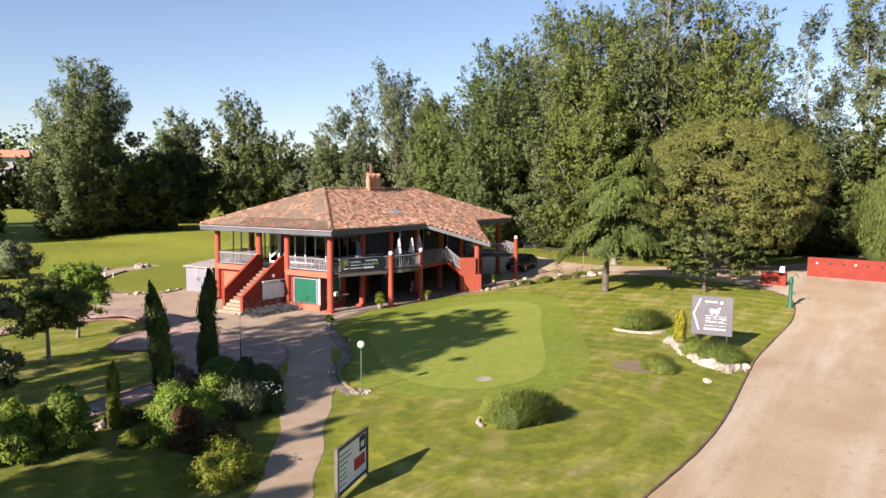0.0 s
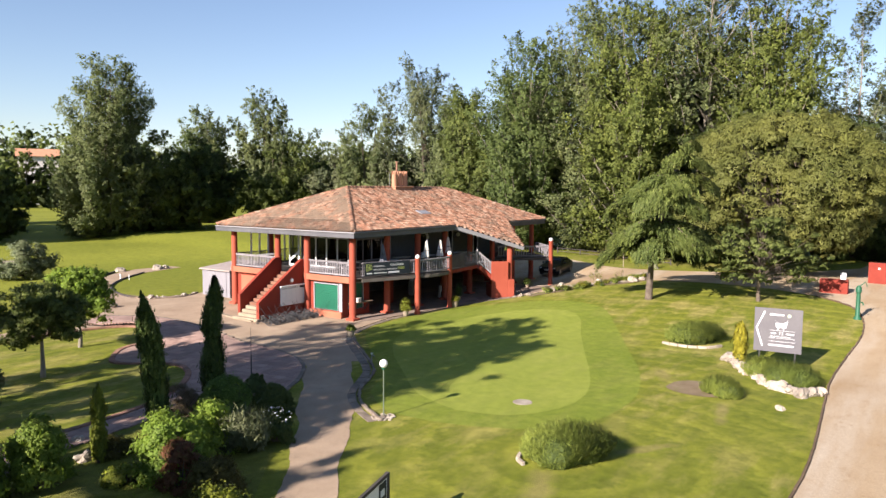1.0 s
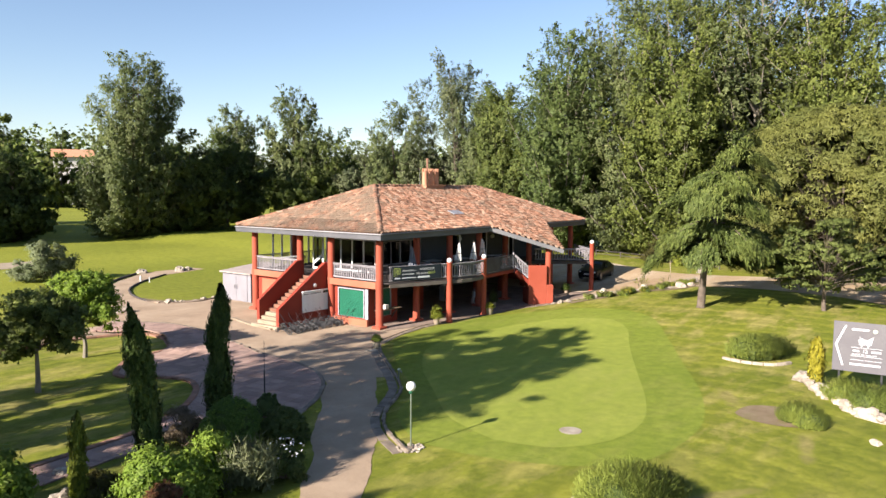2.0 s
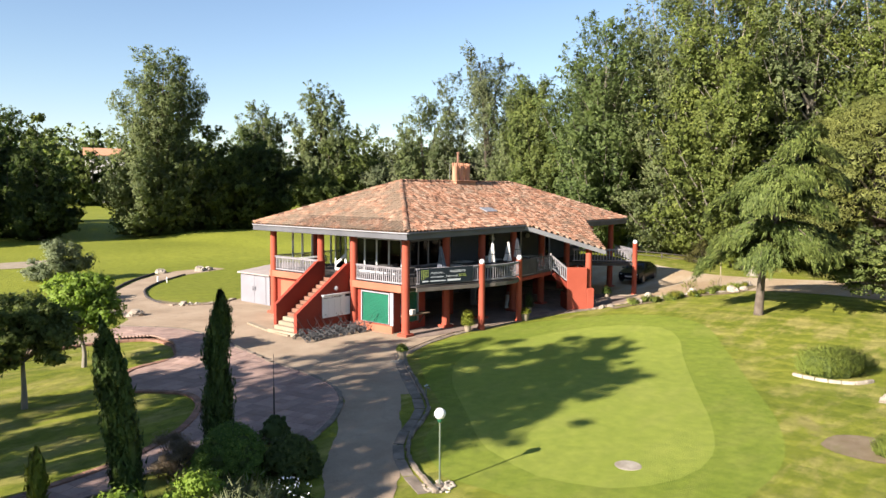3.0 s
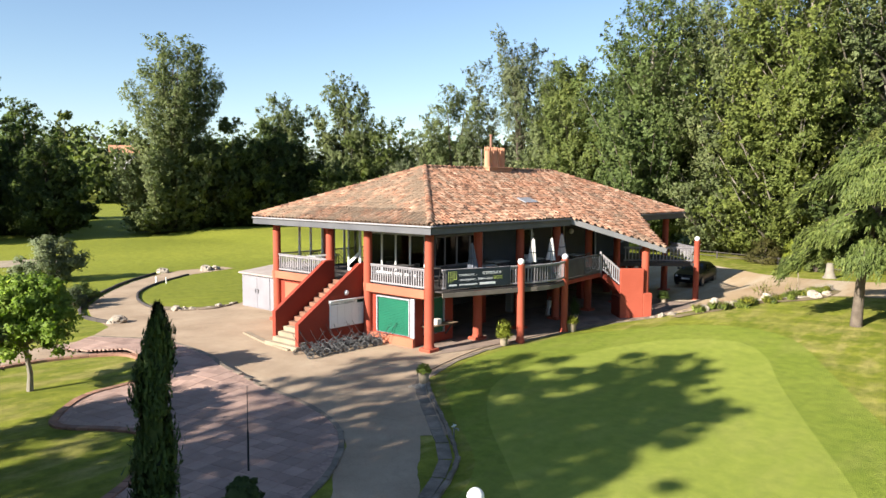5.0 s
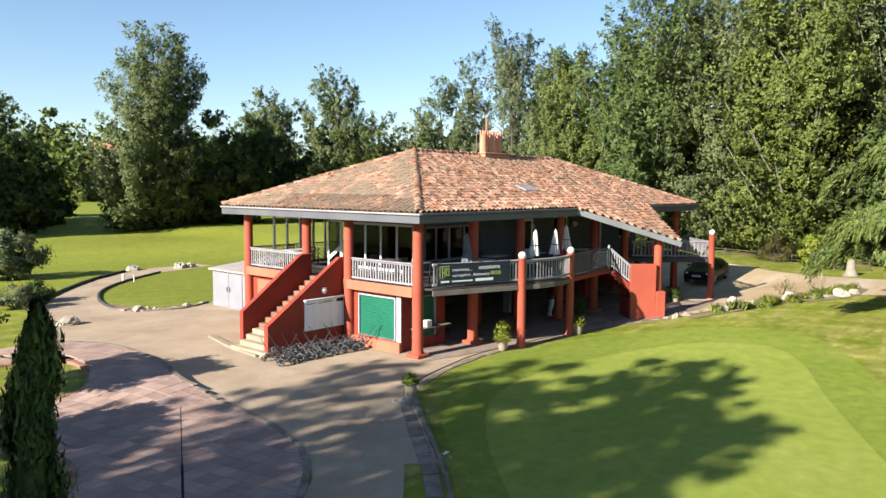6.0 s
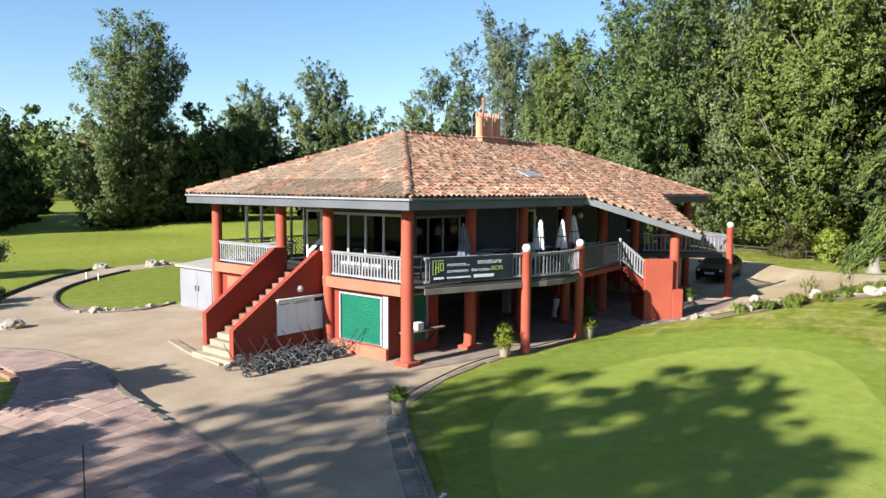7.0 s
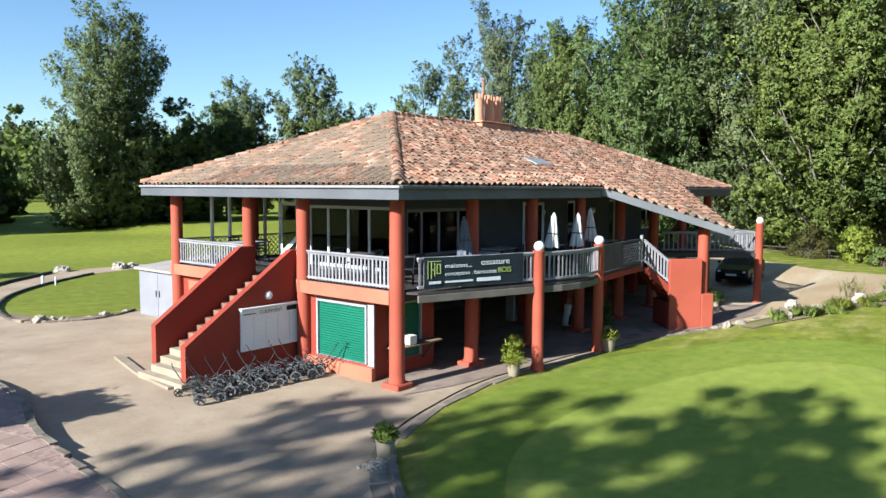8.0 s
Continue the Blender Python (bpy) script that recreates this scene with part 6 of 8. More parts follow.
lettering("conception . fabrication", 0.15, WHITEINK, pose(0.62, 0.3, 0.02), ban, wide=1.15)
part("printed_bar", Shape().box((0.62, 0.11, 0.015), (1.5, 0.16, 0.02)), WHITEINK, ban)
part("printed_bar", Shape().box((1.62, 0.09, 0.015), (2.4, 0.19, 0.02)), WHITEINK, ban)
s = Shape()
for a, b in (((0.1, 0.24), (0.12, 0.7)), ((0.12, 0.68), (0.5, 0.7)), ((0.2, 0.24), (0.225, 0.68)), ((0.3, 0.3), (0.325, 0.64)), ((0.225, 0.46), (0.3, 0.485)), ((0.37, 0.36), (0.395, 0.62)), ((0.47, 0.36), (0.495, 0.62)), ((0.395, 0.595), (0.47, 0.62)), ((0.395, 0.36), (0.47, 0.385))):
    s.box((*a, 0.015), (*b, 0.02))
part("emblem", s, GREENINK, ban)
part("emblem", Shape().box((0.14, 0.1, 0.015), (0.5, 0.17, 0.02)), WHITEINK, ban)
# score board on the stair wall
sb = thing("score_board", "white notice board with a small roof on the red stair wall", "notice board", upright(31.64, 35.4, 0.72, 0))
BOARD = surf("white_board_lacquer", (0.757, 0.757, 0.766), (0.792, 0.792, 0.792), 1.0, 20, 0.35, 0.0)
part("panel", Shape().box((0, 0, 0), (2.06, 1.14, 0.05), None, 0.01), BOARD, sb)
part("hood", Shape().box((-0.04, 1.142, 0), (2.1, 1.2, 0.16), None, 0.01), WHITE, sb)
lettering("CLASSEMENT", 0.13, BLACK, pose(0.62, 0.98, 0.052), sb)
part("printed_bar", Shape().box((1.55, 0.97, 0.05), (1.9, 1.1, 0.056)), CLOTH, sb)
part("printed_bar", Shape().box((0.08, 1.0, 0.05), (0.5, 1.03, 0.055)), GREYWALL, sb)
for i in range(1, 5):
    part("printed_line", Shape().box((i * 0.41, 0.06, 0.05), (i * 0.41 + 0.006, 0.92, 0.053)), FASCIA_LIGHT, sb)


def parasol(x, y, z, h, cloth, label, tilt=0.0, turn=0.0, two=None):
    """A closed parasol: pole, base and folded cloth with pleats."""
    root = thing("parasol", label, "parasol", pose(x, y, z, tilt, 0, turn), "closed parasols")
    part("pole", Shape().tube([(0, 0, 0.04), (0, 0, h)], 0.02, 8), GREYWOOD, root)
    part("base", Shape().lathe([(0.24, 0), (0.24, 0.05), (0.05, 0.08), (0.04, 0.25)], 16), KERB, root)
    s, n = Shape(), 16
    prof = [(0.21, h - 1.02), (0.2, h - 0.9), (0.155, h - 0.65), (0.12, h - 0.38), (0.075, h - 0.12), (0.085, h - 0.1), (0.015, h + 0.06)]
    for r, zz in prof:
        s.v += [(r * (1.12 if k % 2 else 0.78) * math.cos(2 * math.pi * k / n), r * (1.12 if k % 2 else 0.78) * math.sin(2 * math.pi * k / n), zz + (0.05 if k % 4 == 0 and r > 0.205 else 0)) for k in range(n)]
    s.f = [(i * n + k, i * n + (k + 1) % n, i * n + n + (k + 1) % n, i * n + n + k) for i in range(len(prof) - 1) for k in range(n)]
    part("cloth", s, cloth, root)
    part("strap", Shape().lathe([(0.165, 0), (0.165, 0.04)], 12, (0, 0, h - 0.6)), GREYWALL, root)
    part("finial", Shape().ball((0, 0, h + 0.04), 0.03, 8), GREYWOOD, root)
    return root


CREAM = surf("cream_canvas", (0.581, 0.546, 0.493), (0.651, 0.616, 0.563), 2.0, 40, 0.9, 0.3, 0.004)
PINKISH = surf("faded_pink_canvas", (0.546, 0.422, 0.37), (0.598, 0.484, 0.422), 2.0, 40, 0.9, 0.3, 0.004)
GREYCLOTH = surf("grey_canvas", (0.085, 0.095, 0.115), (0.135, 0.145, 0.168), 2.0, 40, 0.9, 0.3, 0.004)
parasol(35.8, 30.85, FLOOR, 1.85, GREYCLOTH, "closed grey parasol on the terrace", -3, 20)
parasol(39.3, 30.35, FLOOR, 1.9, CREAM, "closed cream parasol on the terrace", 4, 60)
parasol(41.0, 30.4, FLOOR, 1.85, CREAM, "closed cream parasol on the terrace", 2, 10)
parasol(42.3, 30.5, FLOOR, 1.98, PINKISH, "closed faded pink parasol on the terrace", -4, 80)

TABLETOP = surf("pale_tabletop", (0.37, 0.363, 0.348), (0.429, 0.422, 0.407), 1.5, 30, 0.4, 0.1, 0.002)


def table(x, y, z, w, d, label, top=TABLETOP, turn=0.0):
    root = thing("table", label, "table", pose(x, y, z, 0, 0, turn))
    part("tabletop", Shape().box((-w / 2, -d / 2, 0.71), (w / 2, d / 2, 0.75), None, 0.01), top, root)
    leg = Shape().tube([(0, 0, 0), (0, 0, 0.71)], 0.022, 8).mesh("leg", DARK_STEEL)
    for a in (-1, 1):
        for b in (-1, 1):
            part("leg", leg, None, root, m=pose(a * (w / 2 - 0.08), b * (d / 2 - 0.08), 0))
    return root


def chair(x, y, z, turn):
    root = thing("chair", "dark veranda chair with slatted back", "chair", pose(x, y, z, 0, 0, turn), "veranda chairs")
    part("seat", Shape().box((-0.22, -0.22, 0.43), (0.22, 0.22, 0.46), None, 0.01), BLACK, root)
    leg = Shape().tube([(0, 0, 0), (0, 0, 0.43)], 0.015, 6).mesh("leg", BLACK)
    for a in (-0.19, 0.19):
        for b in (-0.19, 0.19):
            part("leg", leg, None, root, m=pose(a, b, 0))
    s = Shape()
    for a in (-0.2, 0.2):
        s.tube([(a, 0.2, 0.44), (a, 0.27, 0.88)], 0.015, 6)
    for zz in (0.56, 0.66, 0.76, 0.86):
        s.beam((-0.2, 0.21 + (zz - 0.44) * 0.14, zz), (0.2, 0.21 + (zz - 0.44) * 0.14, zz), 0.012, 0.06)
    part("backrest", s, BLACK, root)
    return root


DARKTOP = surf("dark_tabletop", (0.07, 0.065, 0.06), (0.1, 0.095, 0.09), 1.5, 30, 0.5, 0.1, 0.002)
first = None
for tx, ty, w, d, lab in ((35.0, 34.3, 0.8, 0.8, "small dark veranda table"), (35.0, 32.7, 0.8, 0.8, "small dark veranda table"), (35.6, 40.6, 1.6, 0.8, "long pale table on the open veranda"), (39.6, 32.4, 1.2, 0.7, "pale table on the terrace"), (41.8, 31.9, 1.2, 0.7, "pale table on the terrace"), (37.8, 31.8, 0.8, 0.8, "pale table on the terrace"), (45.2, 31.6, 1.1, 0.7, "pale table on the terrace"), (38.2, 35.6, 0.9, 0.9, "pale dining room table"), (39.8, 37.4, 0.9, 0.9, "pale dining room table"), (37.6, 37.6, 0.9, 0.9, "pale dining room table")):
    table(tx, ty, FLOOR, w, d, lab, TABLETOP if "pale" in lab else DARKTOP)
    for a, b, turn in ((0, d / 2 + 0.18, 0), (0, -d / 2 - 0.18, 180)):
        if first is None:
            first = chair(tx + a, ty + b, FLOOR, turn)
        else:
            copy_thing(first, pose(tx + a, ty + b, FLOOR, 0, 0, turn + 12 * math.sin(tx * 7)))


def pot_plant(x, y, h, r, pot_h, leaf, label, seed):
    root = thing("potted_plant", label, "potted plant", pose(x, y, gz(x, y) * 0.4 + 0.015))
    part("pot", Shape().lathe([(pot_h * 0.36, 0), (pot_h * 0.42, pot_h * 0.1), (pot_h * 0.52, pot_h * 0.9), (pot_h * 0.56, pot_h * 0.92), (pot_h * 0.56, pot_h), (pot_h * 0.46, pot_h), (pot_h * 0.45, pot_h * 0.9)], 18), STONE_STEP, root, "cream stone pot", True)
    rng = np.random.default_rng(seed)
    n = 900
    d = rng.normal(size=(n, 3))
    d /= np.linalg.norm(d, axis=1, keepdims=True)
    d[:, 2] = np.abs(d[:, 2])
    p = d * np.array([r, r, h - pot_h]) * rng.uniform(0.35, 1.0, (n, 1)) + np.array([0, 0, pot_h])
    part("foliage", leaf_mesh("foliage", p, rng.normal(size=(n, 3)) + d * 0.5, 0.12, 0.03, rng, leaf, d, 0.3), None, root)
    return root


pot_plant(29.95, 28.3, 0.72, 0.28, 0.38, LAVENDER_LEAF, "cream pot with a small yellow-green plant on the kerb corner", 120)
pot_plant(36.65, 29.85, 1.2, 0.4, 0.35, LIME_LEAF, "large leafy plant in a pot by a column", 121)
pot_plant(41.15, 29.25, 0.78, 0.38, 0.45, GOLD_GREEN, "cream pot with yellow-green plant by a column", 122)
pot_plant(43.5, 30.5, 1.35, 0.32, 0.35, DARK_LEAF, "tall dark plant in a pot under the terrace", 124)
pot_plant(51.4, 29.4, 0.9, 0.4, 0.35, BUSH_LEAF, "leafy plant in a pot beside the stairs", 123)
# boxes on the counter and under the terrace
tagged(part("box", Shape().box((34.75, 32.0, 0.882), (35.05, 32.25, 1.13), None, 0.015), CREAM), "small cream box on the serving shelf", "box")
wm = thing("cleaning_station", "white and grey cleaning unit in the shade under the veranda", "cleaner", pose(43.2, 34.3, 0.15))
part("body", Shape().box((-0.2, -0.2, 0), (0.2, 0.2, 1.0), None, 0.03), FASCIA_LIGHT, wm)
part("head", Shape().box((-0.14, -0.14, 1.002), (0.14, 0.14, 1.25), None, 0.03), WHITE, wm)
part("hose_reel", Shape().tube([(0.35, -0.1, 0.7), (0.35, 0.1, 0.7)], 0.2, 14), WHITE, wm)
tagged(part("wall_sign", Shape().box((43.3, 33.6, 1.5), (43.56, 33.648, 1.85), None, 0.005), WHITE), "small white sign on a shaded pillar", "sign")


def golf_bag(x, y, turn):
    root = thing("golf_bag", "white and navy golf bag standing under the terrace", "golf bag", pose(x, y, 0.03, 6, 0, turn))
    part("body", Shape().lathe([(0.0, 0.0), (0.13, 0.0), (0.14, 0.03), (0.125, 0.3), (0.12, 0.6), (0.14, 0.82), (0.135, 0.86), (0.11, 0.84)], 16), WHITE, root, "white bag body", True)
    part("pocket", Shape().box((-0.1, -0.19, 0.12), (0.1, -0.09, 0.5), None, 0.03), CLOTH, root, "navy side pocket")
    part("strap", Shape().tube([(0.13, 0, 0.25), (0.22, -0.02, 0.45), (0.13, 0, 0.7)], 0.016, 6), BLACK, root)
    for i in range(6):
        a = i * 1.05
        c = (0.07 * math.cos(a), 0.07 * math.sin(a))
        top = 1.0 + 0.05 * math.sin(i * 2.0)
        part("club", Shape().tube([(*c, 0.6), (*c, top), (c[0] + 0.05, c[1] - 0.03, top + 0.03)], [0.007, 0.007, 0.02], 6), STEEL, root)


golf_bag(43.85, 32.35, 20)


# golf trolleys
def trolley():
    metal = surf("trolley_grey_tube", (0.02, 0.02, 0.021), (0.034, 0.034, 0.036), 3.0, 40, 0.45, 0.1, 0.002)
    alloy = surf("trolley_pale_tube", (0.055, 0.055, 0.058), (0.085, 0.085, 0.088), 3.0, 40, 0.45, 0.1, 0.002, metal=0.2)
    # worn tyre grey, with the sunlight on the rims put into its colour
    rubber = surf("worn_sunlit_rubber", (0.095, 0.092, 0.09), (0.13, 0.127, 0.124), 6.0, 40, 0.8, 0.1, 0.002)
    root = thing("golf_trolley", "folded black golf trolley with grey-rimmed wheels and a long handle", "trolley", None, "row of golf trolleys")
    s = Shape().tube([(0.0, -0.42, 0.14), (0.0, -0.05, 0.24), (0.0, 0.24, 0.36), (0.05, 0.46, 0.5)], 0.014, 7)
    s.tube([(-0.3, 0.0, 0.15), (0.0, 0.0, 0.28), (0.3, 0.0, 0.15)], 0.013, 7)
    s.tube([(-0.3, 0.0, 0.15), (-0.05, -0.4, 0.16), (0.05, -0.4, 0.16), (0.3, 0.0, 0.15)], 0.011, 7)
    s.tube([(-0.1, -0.42, 0.12), (0.1, -0.42, 0.12)], 0.012, 6)
    part("frame", s, metal, root)
    part("handle", Shape().tube([(0.05, 0.46, 0.5), (0.08, 0.66, 0.82), (0.09, 0.7, 0.9), (0.22, 0.72, 0.92)], 0.011, 7), BLACK, root)
    part("bag_bracket", Shape().tube([(-0.15, -0.3, 0.3), (-0.16, -0.16, 0.43), (-0.08, -0.05, 0.46), (0.0, 0.0, 0.3), (0.08, -0.05, 0.46), (0.16, -0.16, 0.43), (0.15, -0.3, 0.3)], 0.013, 6), alloy, root)
    part("bag_bracket", Shape().tube([(-0.13, 0.14, 0.42), (-0.11, 0.24, 0.44), (0.0, 0.27, 0.38), (0.11, 0.24, 0.44), (0.13, 0.14, 0.42)], 0.013, 6), alloy, root)
    tyre, rim = Shape(), Shape()
    n = 18
    for i in range(n):
        a, b = 2 * math.pi * i / n, 2 * math.pi * (i + 1) / n
        tyre.beam((0, math.cos(a) * 0.13, math.sin(a) * 0.13), (0, math.cos(b) * 0.13, math.sin(b) * 0.13), 0.045, 0.026, 0, (1, 0, 0))
    for i in range(5):
        a = 2 * math.pi * i / 5
        rim.beam((0, 0, 0), (0, math.cos(a) * 0.12, math.sin(a) * 0.118), 0.035, 0.068, 0, (1, 0, 0))
    tm, rm = tyre.mesh("tyre", rubber), rim.mesh("rim", BLACK)
    for x in (-0.32, 0.32):
        w = part("wheel", Shape().tube([(-0.03, 0, 0), (0.03, 0, 0)], 0.03, 8).mesh("wheel", STEEL), None, root, m=pose(x, 0.0, 0.15))
        part("tyre", tm, None, w)
        part("rim", rm, None, w)
    w = part("wheel", Shape().tube([(-0.03, 0, 0), (0.03, 0, 0)], 0.03, 8).mesh("wheel", STEEL), None, root, m=pose(0, -0.45, 0.11) @ Matrix.Scale(0.72, 4))
    part("tyre", tm, None, w)
    part("rim", rm, None, w)
    return root


tr0 = trolley()
tr0.matrix_basis = pose(29.7, 34.2, 0.015, 0, 0, 48)
rt = random.Random(5)
for i in range(1, 17):
    row = i % 2
    copy_thing(tr0, pose(29.7 + i * 0.235 + rt.uniform(-0.05, 0.05), 34.3 + row * 0.48 - 0.012 * i + rt.uniform(-0.07, 0.07), 0.015, 0, 0, rt.choice((0, 0, 180)) + rt.uniform(28, 66)))


# ---- shed, car, walls, signs ----
SHEDPAINT = surf("lilac_grey_metal", (0.215, 0.206, 0.222), (0.252, 0.243, 0.259), 0.8, 25, 0.5, 0.1, 0.003)
ROOFSHEET = surf("faded_roof_sheet", (0.3, 0.25, 0.22), (0.38, 0.32, 0.285), 1.2, 25, 0.85, 0.3, 0.004)
shed = thing("shed", "pale grey metal storage shed with double doors", "shed", pose(0, 0, 0))
part("wall", Shape().box((35.0, 44.1, 0), (38.4, 47.1, 1.85), None, 0.01), SHEDPAINT, shed)
part("roof", Shape().add([(34.85, 43.95, 1.86), (38.55, 43.95, 2.2), (38.55, 47.25, 2.2), (34.85, 47.25, 1.86), (34.85, 43.95, 1.95), (38.55, 43.95, 2.29), (38.55, 47.25, 2.29), (34.85, 47.25, 1.95)], [(3, 2, 1, 0), (4, 5, 6, 7), (0, 1, 5, 4), (1, 2, 6, 5), (2, 3, 7, 6), (3, 0, 4, 7)]), ROOFSHEET, shed, "faded brownish flat roof sheet")
for y0, y1 in ((44.45, 45.6), (45.62, 46.8)):
    d = part("door", Shape().box((34.965, y0, 0.06), (34.997, y1, 1.78), None, 0.008), SHEDPAINT, shed)
    part("handle", Shape().box((34.93, y1 - 0.14 if y0 < 45 else y0 + 0.08, 0.85), (34.963, y1 - 0.1 if y0 < 45 else y0 + 0.12, 1.1), None, 0.006), BLACK, d)


def car(x, y, turn):
    paint = surf("black_car_paint", (0.009, 0.01, 0.013), (0.012, 0.013, 0.016), 1.0, 10, 0.3, 0.0, spec=0.12)
    dark = surf("car_window_glass", (0.015, 0.016, 0.018), (0.018, 0.021, 0.022), 1.0, 10, 0.1, 0.0, spec=0.4)
    root = thing("car", "parked black hatchback beside the clubhouse", "car", pose(x, y, gz(x, y) + 0.03, 0, 0, turn))
    st = [(-2.1, 0.70, 0.35, 0.62, 0.62), (-2.0, 0.80, 0.25, 0.75, 0.76), (-1.3, 0.86, 0.2, 0.86, 0.90), (-0.85, 0.88, 0.2, 0.92, 0.98), (-0.1, 0.89, 0.2, 0.95, 1.40), (0.5, 0.89, 0.2, 0.97, 1.46), (1.2, 0.88, 0.2, 1.0, 1.40), (1.75, 0.85, 0.22, 1.02, 1.2), (2.02, 0.80, 0.28, 0.98, 1.0), (2.1, 0.74, 0.35, 0.8, 0.8)]
    body, n = Shape(), 12
    for px, w, zb, belt, top in st:
        tw = w * (0.72 if top > belt + 0.1 else 0.9)
        ring = [(-w * 0.9, zb), (-w, zb + 0.14), (-w, (zb + belt) / 2), (-w * 0.97, belt), (-tw, (belt + top) / 2 + (top - belt) * 0.3), (-tw * 0.7, top), (tw * 0.7, top), (tw, (belt + top) / 2 + (top - belt) * 0.3), (w * 0.97, belt), (w, (zb + belt) / 2), (w, zb + 0.14), (w * 0.9, zb)]
        body.v += [(px, a, b) for a, b in ring]
    body.f = [(i * n + k, i * n + (k + 1) % n, i * n + n + (k + 1) % n, i * n + n + k) for i in range(len(st) - 1) for k in range(n)] + [tuple(range(n)), tuple((len(st) - 1) * n + k for k in range(n))]
    part("body", body, paint, root, smooth=True)
    part("windscreen", Shape().add([(-0.83, -0.68, 0.985), (-0.83, 0.68, 0.985), (-0.16, 0.55, 1.37), (-0.16, -0.55, 1.37)], [(0, 1, 2, 3)]).add([(-0.8, -0.66, 0.98), (-0.8, 0.66, 0.98), (-0.13, 0.53, 1.37), (-0.13, -0.53, 1.37)], [(0, 1, 2, 3)]), dark, root)
    part("rear_window", Shape().add([(1.25, -0.52, 1.39), (1.25, 0.52, 1.39), (1.78, 0.56, 1.19), (1.78, -0.56, 1.19)], [(0, 1, 2, 3)]).add([(1.25, -0.52, 1.37), (1.25, 0.52, 1.37), (1.78, 0.56, 1.17), (1.78, -0.56, 1.17)], [(3, 2, 1, 0)]), dark, root)
    for sgn in (-1, 1):
        part("side_window", Shape().add([(-0.55, sgn * 0.86, 1.0), (1.35, sgn * 0.875, 1.03), (1.2, sgn * 0.7, 1.3), (0.0, sgn * 0.7, 1.33)], [(0, 1, 2, 3)]).add([(-0.55, sgn * 0.84, 1.0), (1.35, sgn * 0.855, 1.03), (1.2, sgn * 0.68, 1.3), (0.0, sgn * 0.68, 1.33)], [(0, 1, 2, 3)]), dark, root)
        part("headlight", Shape().ball((-1.98, sgn * 0.6, 0.66), 0.13, 10, 0.55), GLOBE, root, "clear headlight")
        part("tail_light", Shape().box((2.0, sgn * 0.62 - 0.1, 0.85), (2.08, sgn * 0.62 + 0.1, 0.98), None, 0.02), RED, root, "red tail light")
        part("mirror", Shape().ball((-0.55, sgn * 0.98, 1.0), 0.1, 8, 0.7), paint, root)
        for wx in (-1.32, 1.3):
            w = part("wheel", Shape().tube([(wx, sgn * 0.9, 0.31), (wx, sgn * 0.7, 0.31)], 0.2, 14), STEEL, root)
            part("tyre", Shape().tube([(wx, sgn * 0.885, 0.31), (wx, sgn * 0.68, 0.31)], 0.31, 18), BLACK, w)
    part("number_plate", Shape().box((-2.13, -0.26, 0.46), (-2.09, 0.26, 0.57), None, 0.004), WHITE, root, "pale plate")
    part("grille", Shape().box((-2.12, -0.4, 0.6), (-2.05, 0.4, 0.68), None, 0.01), BLACK, root)
    return root


car(59.6, 30.9, 5)

ROUGHRED = surf("rough_red_wall", (0.207, 0.033, 0.022), (0.252, 0.044, 0.028), 0.9, 18, 0.95, 0.5, 0.01)
gw = thing("garden_wall", "curved red rendered entrance wall with small openings", "wall", pose(0, 0, 0))
s = Shape()
arc = rounded([(64.8, 7.6), (64.3, 5.0), (63.8, 2.4), (62.6, -1.0), (60.5, -4.0), (57, -6.5)], 0.7)
for (x0, y0), (x1, y1) in zip(arc, arc[1:]):
    s.beam((x0, y0, 0.9 + 0.7), (x1, y1, 0.9 + 0.7), 0.3, 1.75)
part("wall", s, ROUGHRED, gw)
for i, (x, y) in enumerate(arc[1:-1]):
    part("vent_hole", Shape().tube([(x - 0.2, y, 2.05), (x - 0.148, y, 2.05)], 0.09, 8), BLACK if i % 3 else CREAM, gw)
gp = thing("gate_pier", "low red gate pier with a white letter box", "gate pier", pose(57.2, 9.1, 0.9))
part("wall", Shape().box((-0.4, -0.9, -0.1), (0.3, 0.8, 0.95), None, 0.02), ROUGHRED, gp)
part("letter_box", Shape().box((-0.1, -0.75, 0.952), (0.15, -0.4, 1.4), None, 0.015), WHITE, gp)
pump = thing("water_pump", "green cast-iron hand pump beside the drive", "pump", pose(48.7, 6.9, gz(48.7)))
GREENIRON = surf("green_iron_paint", (0.015, 0.089, 0.044), (0.022, 0.111, 0.056), 2.0, 30, 0.5, 0.2, 0.004)
part("body", Shape().lathe([(0.22, 0), (0.2, 0.1), (0.12, 0.2), (0.11, 1.5), (0.16, 1.55), (0.15, 1.8), (0.05, 1.95)], 14), GREENIRON, pump, smooth=True)
part("spout", Shape().tube([(0, 0, 1.0), (-0.1, -0.22, 1.0), (-0.12, -0.28, 0.85)], 0.04, 8), GREENIRON, pump)
part("lever", Shape().tube([(0, 0, 1.85), (0.1, -0.3, 2.15), (0.12, -0.4, 1.9)], 0.03, 8), GREENIRON, pump)

